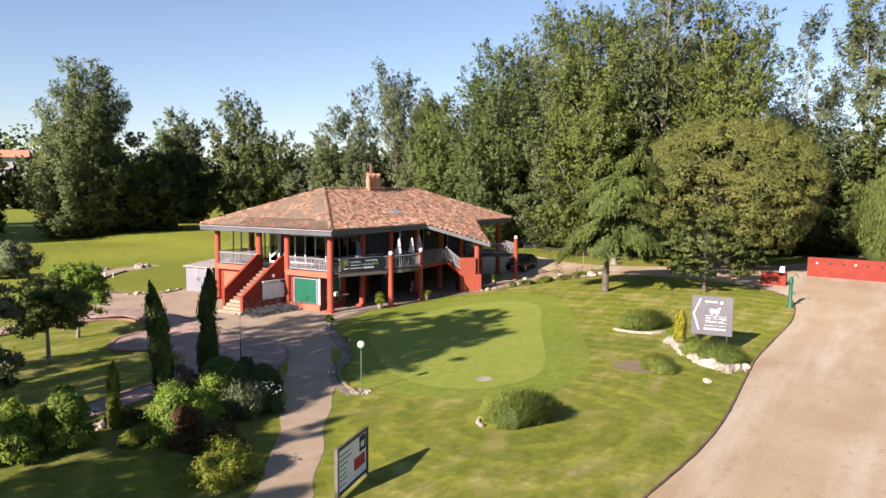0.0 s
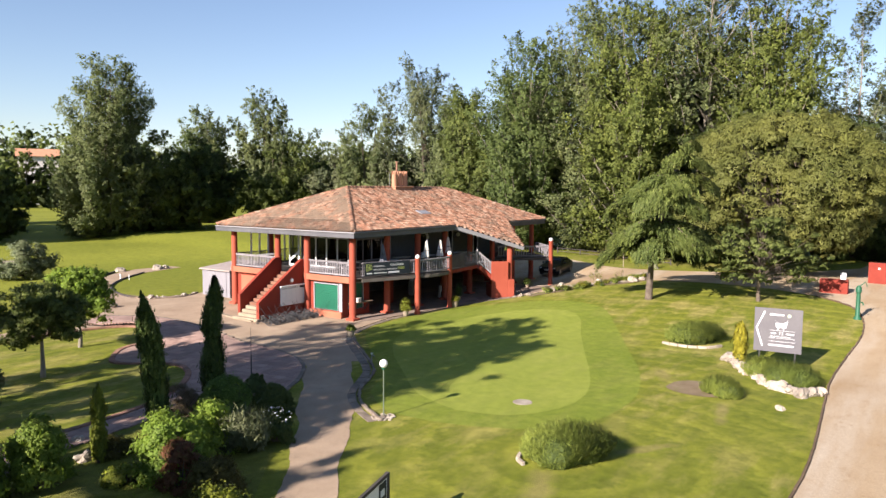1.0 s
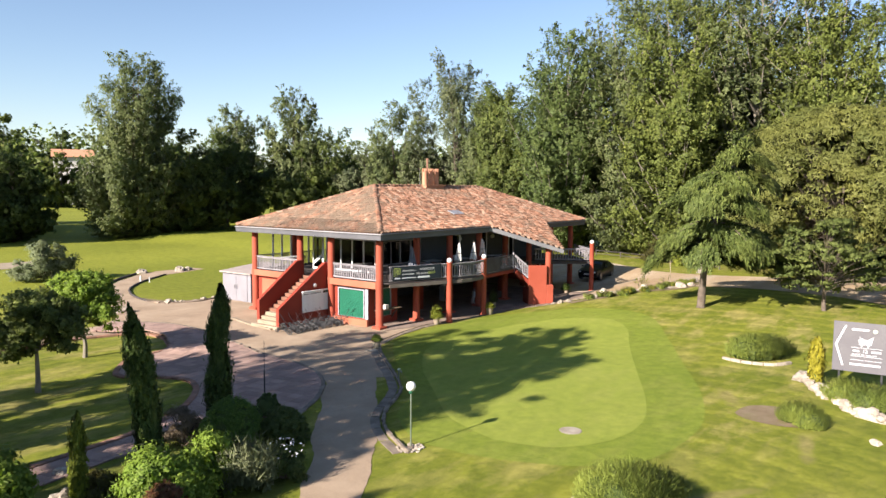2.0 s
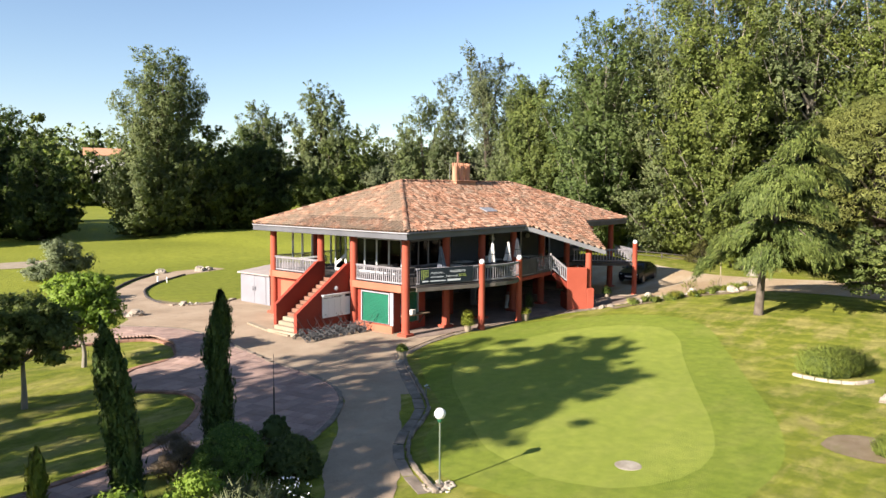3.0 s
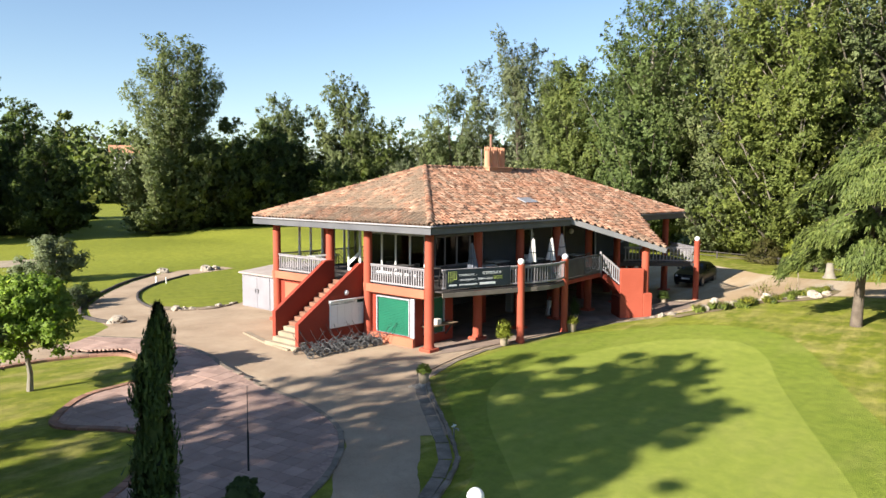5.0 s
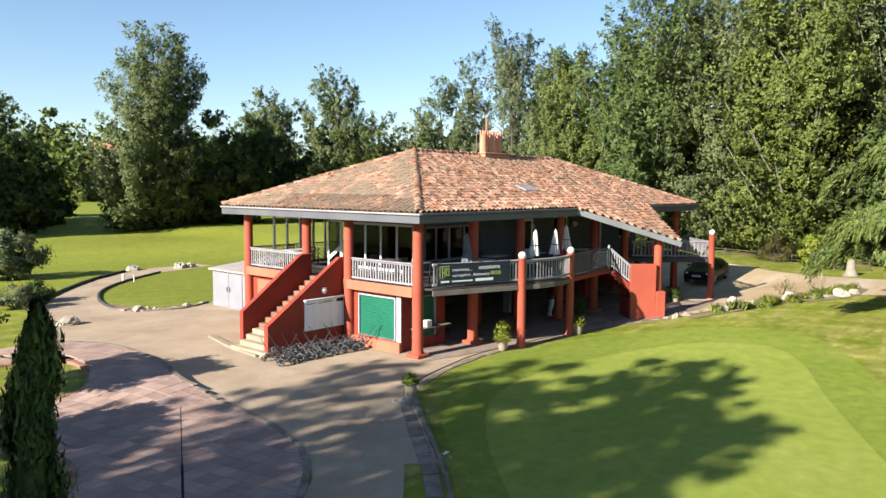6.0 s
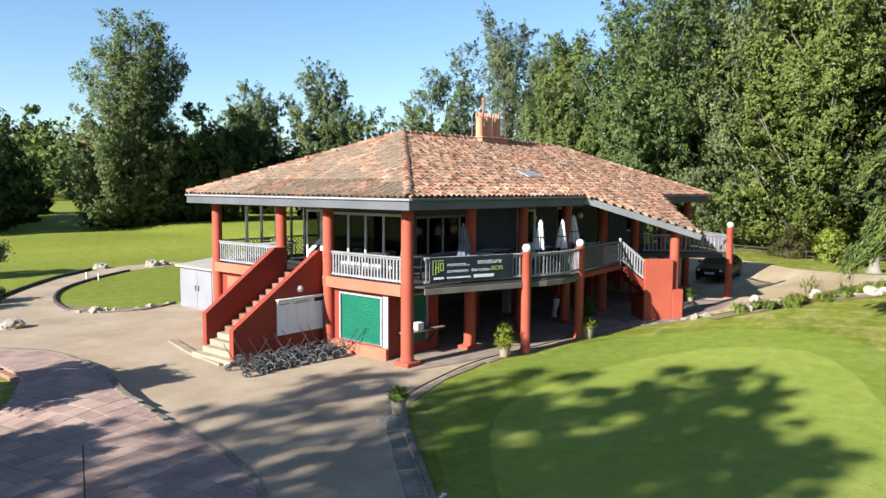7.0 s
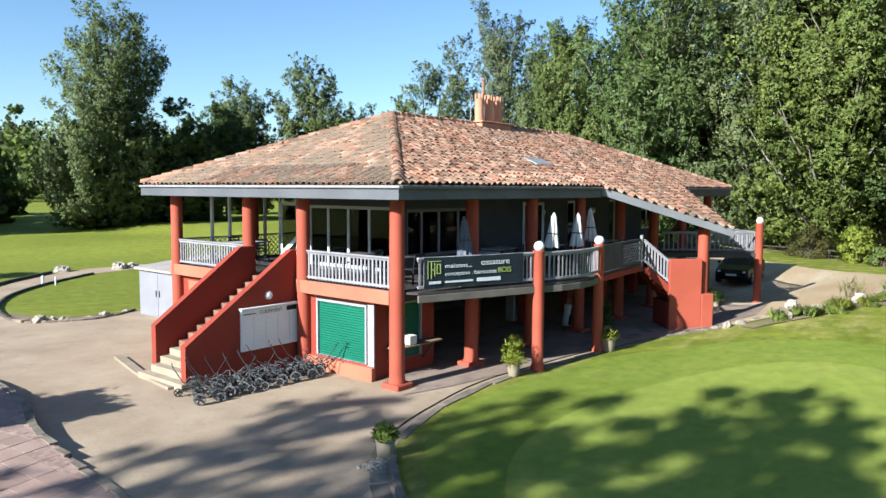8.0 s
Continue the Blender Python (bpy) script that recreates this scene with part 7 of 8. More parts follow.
# restaurant sign by the drive
PALEGREEN = surf("pale_green_print", (0.42, 0.52, 0.36), (0.46, 0.56, 0.4), 3, 40, 0.6, 0)
SIGNGREY = surf("grey_sign_panel", (0.122, 0.115, 0.122), (0.141, 0.133, 0.137), 1.2, 30, 0.5, 0.05, 0.002)
sg = thing("restaurant_sign", "square grey sign with white arrow and pictures on two legs", "sign", upright(36.05, 9.85, 0.72, -90) @ Matrix.Rotation(radians(4), 4, "Y"))
part("panel", Shape().box((0, 0, -0.02), (1.93, 1.93, 0.02), None, 0.006), SIGNGREY, sg)
leg = Shape().box((-0.04, -0.8, -0.1), (0.04, 1.7, -0.022), None, 0.008).mesh("leg", DARK_STEEL)
part("leg", leg, None, sg, m=pose(0.25, 0, 0))
part("leg", leg, None, sg, m=pose(1.68, 0, 0))
s = Shape().beam((0.42, 1.78, 0.024), (0.1, 1.02, 0.024), 0.065, 0.006, 0, (0, 0, 1)).beam((0.1, 1.04, 0.024), (0.36, 0.22, 0.024), 0.065, 0.006, 0, (0, 0, 1))
part("arrow", s, WHITEINK, sg, "white chevron arrow")
part("emblem", Shape().box((0.62, 1.62, 0.021), (1.2, 1.69, 0.026)), WHITEINK, sg, "pale name bar")
part("emblem", Shape().ball((1.4, 1.63, 0.02), 0.08, 12, 0.05), PALEGREEN, sg, "green round emblem")
s = Shape()
for cx, w in ((0.98, -1), (1.2, 1)):
    s.add([(cx - 0.09, 1.08, 0.026), (cx + 0.09, 1.08, 0.026), (cx + 0.12, 1.25, 0.026), (cx + w * 0.16, 1.42, 0.026), (cx - w * 0.05, 1.27, 0.026), (cx - 0.12, 1.3, 0.026)], [(0, 1, 2, 3, 4, 5)])
    s.box((cx - 0.03, 1.0, 0.021), (cx + 0.01, 1.08, 0.026))
part("picture", s, WHITEINK, sg, "two plain white bird shapes")
for z0, a, b in ((0.95, 0.62, 1.66), (0.62, 0.62, 1.66), (0.47, 0.62, 1.66)):
    part("rule", Shape().box((a, z0, 0.021), (b, z0 + 0.014, 0.026)), WHITEINK, sg)
part("emblem", Shape().box((0.68, 0.8, 0.021), (0.9, 0.86, 0.026)).box((1.3, 0.8, 0.021), (1.62, 0.86, 0.026)), WHITEINK, sg, "pale name bar")
lettering("12", 0.19, WHITEINK, pose(1.0, 0.77, 0.022), sg)
lettering("RESTAURANT", 0.085, WHITEINK, pose(0.66, 0.66, 0.022), sg, wide=1.6)
part("emblem", Shape().box((0.6, 0.27, 0.021), (1.62, 0.34, 0.026)), WHITEINK, sg, "pale bar of script")
# information board beside the path
b0, b1 = Vector((12.55, 12.75, 0)), Vector((14.35, 13.25, 0))
bt = math.degrees(math.atan2(b1.y - b0.y, b1.x - b0.x))
ib = thing("information_board", "framed white board with printed panels on two posts", "sign", upright(b0.x, b0.y, 0, bt))
BW = (b1 - b0).length
part("post", Shape().box((-0.05, -0.1, -0.05), (0.05, 1.4, 0.05), None, 0.008), WEATHERED, ib)
part("post", Shape().box((BW - 0.05, -0.1, -0.05), (BW + 0.05, 1.36, 0.05), None, 0.008), DARKWOOD, ib)
part("frame", Shape().box((0.052, 1.28, -0.03), (BW - 0.052, 1.36, 0.04)), DARKWOOD, ib)
part("frame", Shape().box((0.052, 0.12, -0.03), (BW - 0.052, 0.2, 0.04)), DARKWOOD, ib)
part("panel", Shape().box((0.052, 0.2, -0.02), (BW - 0.052, 1.28, 0.02)), WHITE, ib)
part("printed_block", Shape().box((BW - 0.5, 0.82, 0.02), (BW - 0.1, 1.24, 0.026)), CLOTH, ib)
part("printed_block", Shape().box((BW - 0.42, 0.92, 0.026), (BW - 0.2, 1.08, 0.03)), WHITEINK, ib)
REDINK = surf("red_print", (0.37, 0.026, 0.026), (0.422, 0.035, 0.035), 3, 40, 0.6, 0)
part("printed_block", Shape().box((BW - 0.85, 0.42, 0.02), (BW - 0.15, 0.74, 0.026)), REDINK, ib)
for i in range(7):
    part("printed_bar", Shape().box((0.14, 1.1 - i * 0.13, 0.02), (0.5 + 0.3 * (i < 2) + 0.05 * (i % 3), 1.13 - i * 0.13, 0.024)), GREYWALL, ib)
LAMPGREEN = surf("dull_green_paint", (0.118, 0.148, 0.104), (0.148, 0.178, 0.126), 2.0, 30, 0.5, 0.1, 0.003)
# lamp on the lawn's corner
lp = thing("garden_lamp", "thin green lamp post with a white globe on a stone foot", "street lamp", pose(20.65, 18.5, 0))
part("pole", Shape().tube([(0, 0, 0), (0, 0, 1.7)], 0.022, 10), LAMPGREEN, lp)
part("collar", Shape().lathe([(0.05, 1.66), (0.07, 1.7), (0.07, 1.74)], 12), GREENIRON, lp)
part("globe", Shape().ball((0, 0, 1.87), 0.145, 18), GLOBE, lp, "white globe", True)
part("foot", Shape().lathe([(0.12, -0.02), (0.1, 0.06), (0.04, 0.08)], 12), KERB, lp)
tagged(part("marker_pole", Shape().tube([(21.4, 26.05, 0), (21.4, 26.05, 1.0), (21.4, 26.05, 1.02), (21.4, 26.05, 2.1)], [0.026, 0.026, 0.012, 0.008], 8), BLACK), "thin black pole beside the paved circle", "pole")
tagged(part("hole_mat", Shape().lathe([(0.36, -0.01), (0.36, 0.014), (0.3, 0.02)], 20, (25.0, 15.5, 0)), ROCK), "round pale plate set in the green", "plate")


tap = thing("garden_tap", "small standpipe with a white tap on the kerb", "tap", pose(26.25, 23.75, 0.0))
part("pipe", Shape().tube([(0, 0, 0), (0, 0, 0.42)], 0.022, 8), STEEL, tap)
part("handle", Shape().beam((-0.09, 0, 0.45), (0.09, 0, 0.45), 0.03, 0.03, 0.006).beam((0, 0, 0.4), (0, 0, 0.5), 0.03, 0.03, 0.006), WHITE, tap, "white cross handle")
part("spout", Shape().tube([(0, 0, 0.38), (0.06, -0.08, 0.38), (0.07, -0.1, 0.32)], 0.016, 7), STEEL, tap)


stump = thing("tree_stump", "pale flared stump at the edge of the grove", "stump", pose(64.6, 23.9, gz(64.6, 23.9) - 0.03))
part("trunk", Shape().lathe([(0.5, 0.0), (0.36, 0.16), (0.27, 0.45), (0.23, 0.9), (0.2, 1.02), (0.1, 1.05), (0.0, 1.03)], 12), PALE_BARK, stump, smooth=True)
tagged(part("garden_stake", Shape().tube([(0, 0, -0.1), (0.01, 0, 0.9), (0.0, 0.02, 1.75)], [0.028, 0.026, 0.022], 7), STONE_STEP, m=pose(56.4, 23.6, gz(56.4, 23.6))), "pale thin wooden stake in the border", "stake")
for x, y, h, w in ((36.1, 59.3, 0.5, 0.07), (36.5, 58.7, 0.45, 0.04)):
    tagged(part("marker_post", Shape().tube([(0, 0, -0.05), (0, 0, h - 0.04), (0, 0, h)], [w, w, w * 0.6], 10), WHITE, m=pose(x, y, gz(x, y))), "short white marker post beside the path", "post", "marker posts")


# ---- stones ----
def rock_mesh(seed, n=1):
    r = random.Random(seed)
    bm = bmesh.new()
    bmesh.ops.create_icosphere(bm, subdivisions=3, radius=1.0)
    for v in bm.verts:
        k = 1 + 0.5 * noise.noise(v.co * 1.2 + Vector((seed * 3.1, 0, 0))) + 0.25 * noise.noise(v.co * 2.9 + Vector((0, seed, 0))) + 0.1 * noise.noise(v.co * 7.0 + Vector((seed, 0, 0)))
        v.co = Vector((v.co.x * k, v.co.y * k * 0.8, max(-0.5, v.co.z * k * 0.7)))
    me = bpy.data.meshes.new("rock")
    bm.to_mesh(me)
    bm.free()
    me.materials.append(ROCK)
    return me


ROCKS = [rock_mesh(i) for i in range(6)]
rr = random.Random(11)


def rock(x, y, size, label="pale limestone boulder on the ground", group=""):
    ob = part("rock", ROCKS[rr.randrange(6)], None, m=pose(x, y, gz(x, y) + size * 0.22, 0, 0, rr.uniform(0, 360)) @ Matrix.Diagonal((size, size * rr.uniform(0.8, 1.1), size * rr.uniform(0.75, 1.1), 1)))
    return tagged(ob, label, "rock", group)


for i, (x, y) in enumerate(rounded([(36.5, 10.9), (35.2, 10.2), (33.8, 9.3), (32.5, 8.2), (32.0, 7.2), (32.6, 6.75)], 0.42)):
    rock(x + rr.uniform(-0.1, 0.1), y + rr.uniform(-0.1, 0.1), rr.uniform(0.26, 0.46), "pale limestone edging rock by the sign", "rocks by the sign")
for x, y, q in ((55.0, 22.35, 0.42), (52.9, 24.2, 0.36), (56.2, 22.0, 0.3), (49.9, 25.2, 0.3), (48.6, 25.9, 0.3), (50.7, 26.15, 0.4), (58.4, 22.4, 0.35)):
    rock(x, y, q, "pale boulder beside the drive", "boulders by the drive")
for x, y, q in ((27.75, 47.0, 0.42), (31.6, 48.25, 0.34), (32.3, 47.9, 0.18), (33.1, 47.6, 0.15), (33.8, 47.55, 0.26), (34.75, 47.85, 0.16), (32.0, 48.15, 0.2), (42.3, 63.4, 0.5), (43.0, 63.3, 0.4), (39.4, 64.7, 0.5)):
    rock(x, y, q, "pale boulder at the path's edge", "boulders by the far path")
for x, y, q in ((15.0, 21.6, 0.28), (12.7, 22.9, 0.3), (10.6, 23.4, 0.25), (13.4, 24.6, 0.2), (46.6, 27.3, 0.22), (47.2, 27.0, 0.18), (46.2, 27.6, 0.15), (29.6, 7.6, 0.16), (20.5, 12.9, 0.1)):
    rock(x, y, q)
pebbles = Shape()
for i in range(70):
    a, d = rr.uniform(0, 6.3), rr.uniform(0.1, 0.42)
    pebbles.ball((20.65 + math.cos(a) * d, 18.5 + math.sin(a) * d, 0.02), rr.uniform(0.03, 0.07), 6, 0.6)
for i in range(60):
    a, d = rr.uniform(0, 6.3), rr.uniform(0.1, 0.4)
    pebbles.ball((29.55 + math.cos(a) * d, 28.15 + math.sin(a) * d * 0.7, 0.02), rr.uniform(0.02, 0.05), 6, 0.6)
tagged(part("pebbles", pebbles, ROCK), "small pale pebbles round the lamp and pot", "pebbles", kind="stuff")


# ---- beds, kerbs and edging ----
def terrace_up(x, y):
    """The paved circle stands a low step above the court on its north-east side."""
    return 0.23 * ease((x - 22.6) / 2.6) * ease((y - 31.6) / 2.4)


def kerb_run(name, pts, w, h, material, label, piece, gap=0.008, z=0.0, length=0.62, rough=0.0, lift=None):
    """Kerb stones laid end to end along the line pts."""
    root = tagged(new(name), label, "kerb", kind="structure")
    vs = [Vector(p) for p in pts]
    cum = [0.0]
    for a, b in zip(vs, vs[1:]):
        cum.append(cum[-1] + (b - a).length)
    n = max(1, int(cum[-1] / length))
    me = Shape().box((-length / 2 + gap / 2, -w / 2, -0.28 if lift else -0.12), (length / 2 - gap / 2, w / 2, h), None, min(w, h) * 0.18).mesh(piece, material)

    def at(s):
        i = max(0, min(len(cum) - 2, int(np.searchsorted(cum, s)) - 1))
        return vs[i].lerp(vs[i + 1], (s - cum[i]) / max(1e-6, cum[i + 1] - cum[i]))
    r = random.Random(len(pts))
    for i in range(n):
        a, b = at(cum[-1] * i / n), at(cum[-1] * (i + 1) / n)
        c, d = (a + b) / 2, b - a
        part(piece, me, None, root, m=pose(c.x, c.y, gz(c.x, c.y) + z + (lift(c.x, c.y) if lift else 0.0) + r.uniform(-0.004, 0.004), r.uniform(-0.6, 0.6), 0, math.degrees(math.atan2(d.y, d.x)) + r.uniform(-1.2, 1.2) + 9 * rough * r.uniform(-1, 1)) @ Matrix.Diagonal((1 + 0.1 * rough, 1 + rough * r.uniform(-0.5, 0.5), 1 + rough * r.uniform(-0.3, 0.3), 1)))
    return root


BED = [(8.6, 23.6), (8.9, 21.2), (11.4, 20.4), (12.1, 18.9), (11.6, 17.2), (11.0, 15.6), (12.3, 15.5), (13.7, 17.0), (16.4, 19.2), (18.4, 20.9), (20.2, 23.2), (19.4, 24.2), (17.5, 24.6), (15.5, 24.3), (13.0, 23.9)]
setting("bed_soil", drape(rounded(BED + BED[:1], 0.8)[:-1], 0.02), BED_GROUND, "planted bed of dry weeds and soil beside the path", "flower bed")
setting("bed_soil_sign", drape([(36.6, 10.7), (35.2, 10.0), (33.8, 9.1), (32.6, 8.0), (32.3, 6.9), (34.5, 6.9), (36.8, 8.0), (37.2, 9.6)], 0.02), SOIL, "brown bed under the sign", "flower bed")
setting("bed_soil_lawn", drape(rounded([(30.2, 11.9), (31.4, 11.7), (31.9, 10.6), (31.2, 9.5), (30.2, 9.3), (29.6, 10.3), (29.7, 11.4), (30.2, 11.9)], 0.4)[:-1], 0.02), DRYSOIL, "bare brown soil patch in the lawn", "flower bed")
setting("drive_border", drape(worn([(46.6, 26.9), (49.4, 25.75), (52.4, 24.6), (55.2, 22.6), (58.6, 22.3)], 0.3) + worn([(58.4, 21.7), (54.6, 21.9), (51.8, 23.8), (48.8, 25.1), (46.5, 26.3)], 0.3), 0.03), DRYSOIL, "narrow planted border along the drive", "flower bed")
rb = random.Random(5)
for i in range(26):
    u = (i + rb.uniform(-0.3, 0.3)) / 25
    x, y = 48.0 + 9.6 * u, 25.9 - 3.55 * u - 0.45 * math.sin(u * 3.1) + rb.uniform(-0.3, 0.3)
    spiky(x, y, rb.uniform(0.3, 0.62), rb.uniform(0.2, 0.36), 130 + i, (LAVENDER_LEAF, GOLD_GREEN, LAVENDER_LEAF)[i % 3], "low tuft of yellow-green grass along the drive", 240, "border_plant", "plant", 0.3, 0.03, group="border plants", mounds=3)
for i, (x, y) in enumerate(((53.4, 24.75), (53.75, 24.4), (55.3, 23.5))):
    spiky(x, y, 1.1, 0.06, 160 + i, LIME_LEAF, "tall thin reedy plant in the border", 36, "reed", "plant", 0.55, 0.03, group="reeds in the border", mounds=2)
kerb_run("stone_edging_border", rounded([(50.9, 25.35), (52.4, 24.3), (53.8, 23.2), (55.2, 22.3)], 0.5), 0.16, 0.09, ROCK, "pale flat stones edging the drive border", "edging_stone", length=0.55, rough=0.8)
setting("bunker_sand", drape([(30.0, 78.0), (34.0, 76.6), (37.4, 77.2), (39.4, 79.8), (38.0, 82.4), (33.0, 83.0), (29.0, 81.0)], 0.03), STONE_STEP, "pale sand bunker on the fairway", "bunker")
PATIO_POLY = [(34.0, 32.4), (34.0, 31.0), (33.2, 30.9), (34.6, 30.5), (36.5, 30.2), (39.0, 29.95), (41.2, 29.6), (43.6, 29.2), (45.2, 28.5), (46.7, 27.7), (49.0, 27.0), (52.0, 27.4), (52.0, 34.2), (36.2, 34.2), (36.2, 32.4)]
setting("pavement_patio", drape(PATIO_POLY, 0.03), PATIO, "reddish brown terrace paving under the deck", "pavement")


ISLAND_STONE = surf("earthy_stone", (0.19, 0.14, 0.1), (0.27, 0.21, 0.155), 1.6, 22, 0.95, 0.6, 0.02, pieces=0.4)
setting("bed_soil_island", drape([(31.15, 49.8), (31.5, 48.25), (33.4, 47.45), (35.1, 48.0), (34.0, 48.15), (33.0, 48.3), (32.3, 49.0), (31.8, 50.0), (31.7, 51.6)], 0.01), DRYSOIL, "worn brown soil at the island's corner", "flower bed")
SLEEPER = surf("weathered_sleeper", (0.096, 0.063, 0.037), (0.141, 0.096, 0.059), 2.0, 30, 0.9, 0.5, 0.006, pieces=0.25)
kerb_run("kerb_lawn", [p for p in LAWN_KERB if p[0] < 30.6], 0.12, 0.09, KERB, "worn concrete kerb along the lawn", "kerb_stone", length=0.5, rough=0.5)
kerb_run("kerb_flush", [p for p in LAWN_KERB if p[0] > 30.4], 0.22, 0.03, KERB, "flat concrete strip between lawn and terrace", "edge_slab", length=0.8, rough=0.5)
tagged(part("garden_hose", Shape().tube([(p[0] - 0.02, p[1] + 0.24 + 0.04 * math.sin(i), gz(p[0], p[1]) + 0.03) for i, p in enumerate(LAWN_KERB) if 30.3 < p[0] < 42], 0.014, 6), BLACK), "thin black hose lying along the terrace edge", "hose")
kerb_run("gutter_channel", [(p[0] - 0.22, p[1] + 0.2) for p in LAWN_KERB if p[0] < 31], 0.34, 0.02, KERB, "worn smooth concrete gutter beside the lawn", "channel_stone", length=1.1, rough=0.22, gap=0.02)
kerb_run("timber_edging", [(x, y + 0.03) for x, y in ROAD_EDGE], 0.08, 0.08, SLEEPER, "brown timber edging along the gravel drive", "sleeper", length=1.2)
TERRACE_EAST = rounded([(20.7, 23.5), (22.4, 24.4), (23.9, 25.6), (25.0, 27.1), (25.6, 29.0), (25.85, 31.0), (25.95, 34.2), (26.5, 36.1), (26.8, 38.5), (26.6, 40.8), (25.0, 43.4)], 0.5)
TERRACE_WEST = rounded([(24.9, 38.0), (24.3, 36.8), (23.6, 35.75), (21.5, 35.3), (20.1, 33.9), (19.6, 32.8), (20.5, 31.5), (21.0, 30.4), (20.7, 29.3), (20.0, 28.3), (18.5, 27.0), (16.5, 26.1), (13.7, 25.7), (9.0, 25.3)], 0.5)
kerb_run("kerb_circle", TERRACE_EAST, 0.17, 0.055, KERB, "dark kerb round the paved circle, a low step above the court", "kerb_stone", rough=0.25, lift=terrace_up)
kerb_run("brick_edging", TERRACE_WEST, 0.24, 0.08, BRICK, "terracotta brick edging round the lawn", "brick", length=0.3)
kerb_run("brick_edging_north", rounded([(24.9, 38.0), (24.85, 40.0), (22.9, 41.05), (20.9, 41.2), (14.0, 40.5), (6, 39.2)], 0.5), 0.3, 0.1, BRICK, "terracotta brick edging along the court", "brick", length=0.3)
kerb_run("log_edging", rounded([(27.5, 46.8), (27.2, 49.5), (28.4, 52.8), (30.4, 55.8), (32.5, 58.5), (35.3, 61.6), (38.6, 64.3)], 0.8), 0.16, 0.16, DARKWOOD, "dark log edging along the far path", "log", length=1.2)
kerb_run("stone_edging", rounded([(31.0, 49.8), (31.4, 48.1), (33.4, 47.3), (35.2, 48.0)], 0.5), 0.22, 0.09, ISLAND_STONE, "low uneven brown stone edging of the grass island", "edging_stone", length=0.42, rough=1.0)
kerb_run("log_edging_island", rounded([(31.0, 49.8), (31.6, 52.6), (33.4, 56.2), (36.5, 59.5), (40.0, 62.0)], 0.8), 0.14, 0.12, DARKWOOD, "dark log edging of the grass island", "log", length=1.2)
kerb_run("stone_edging_lawn", rounded([(19.6, 12.55), (20.0, 13.0), (20.9, 12.95)], 0.3) + [(21.4, 12.6)], 0.12, 0.1, ROCK, "pale stone edge by the lavender", "edging_stone", length=0.4)
kerb_run("stone_edging_mound", rounded([(38.2, 14.6), (37.9, 13.6), (38.2, 12.4), (39.0, 11.9)], 0.4), 0.14, 0.12, ROCK, "pale stone edge by the lavender mound", "edging_stone", length=0.45)
# rail fence in front of the grove
fence = thing("rail_fence", "low weathered timber rail fence before the grove", "fence", pose(0, 0, 0))
fp = [(73.6, 37.5), (72.8, 34.5), (71.8, 31.6), (70.8, 29.0), (69.6, 26.4), (68.4, 23.6)]
for x, y in fp:
    part("post", Shape().tube([(x, y, 0.7), (x, y, 1.5)], 0.06, 8), DARKWOOD, fence)
for a, b in zip(fp, fp[1:]):
    for z in (1.1, 1.42):
        part("rail", Shape().tube([(*a, z), (*b, z)], 0.035, 7), DARKWOOD, fence)


# a far house among the trees
fh = thing("far_house", "distant pale house with a red tiled roof among trees", "house", pose(135.3, 271.8, 15.9, 0, 0, -25))
part("wall", Shape().box((-6.4, -3, -15.9), (6.4, 3, 2.2)), CREAM, fh)
part("roof", Shape().add([(-7, -4, 2.1), (7, -4, 2.1), (7, 4, 2.1), (-7, 4, 2.1), (-7, 0, 4.9), (7, 0, 4.9)], [(0, 1, 5, 4), (2, 3, 4, 5), (3, 0, 4), (1, 2, 5), (0, 3, 2, 1)]), CHIMNEY, fh)

# ---- paved circle ----
PAVED = TERRACE_EAST + [(23.5, 42.6), (24.0, 41.2), (24.95, 40.0)] + TERRACE_WEST + [(9.0, 23.9), (13.0, 24.2), (15.5, 24.6), (17.5, 24.95), (19.2, 24.6), (20.2, 23.9)]


def inside(x, y, poly):
    hit = False
    for (x0, y0), (x1, y1) in zip(poly, poly[1:] + poly[:1]):
        if (y0 > y) != (y1 > y) and x < (x1 - x0) * (y - y0) / (y1 - y0) + x0:
            hit = not hit
    return hit


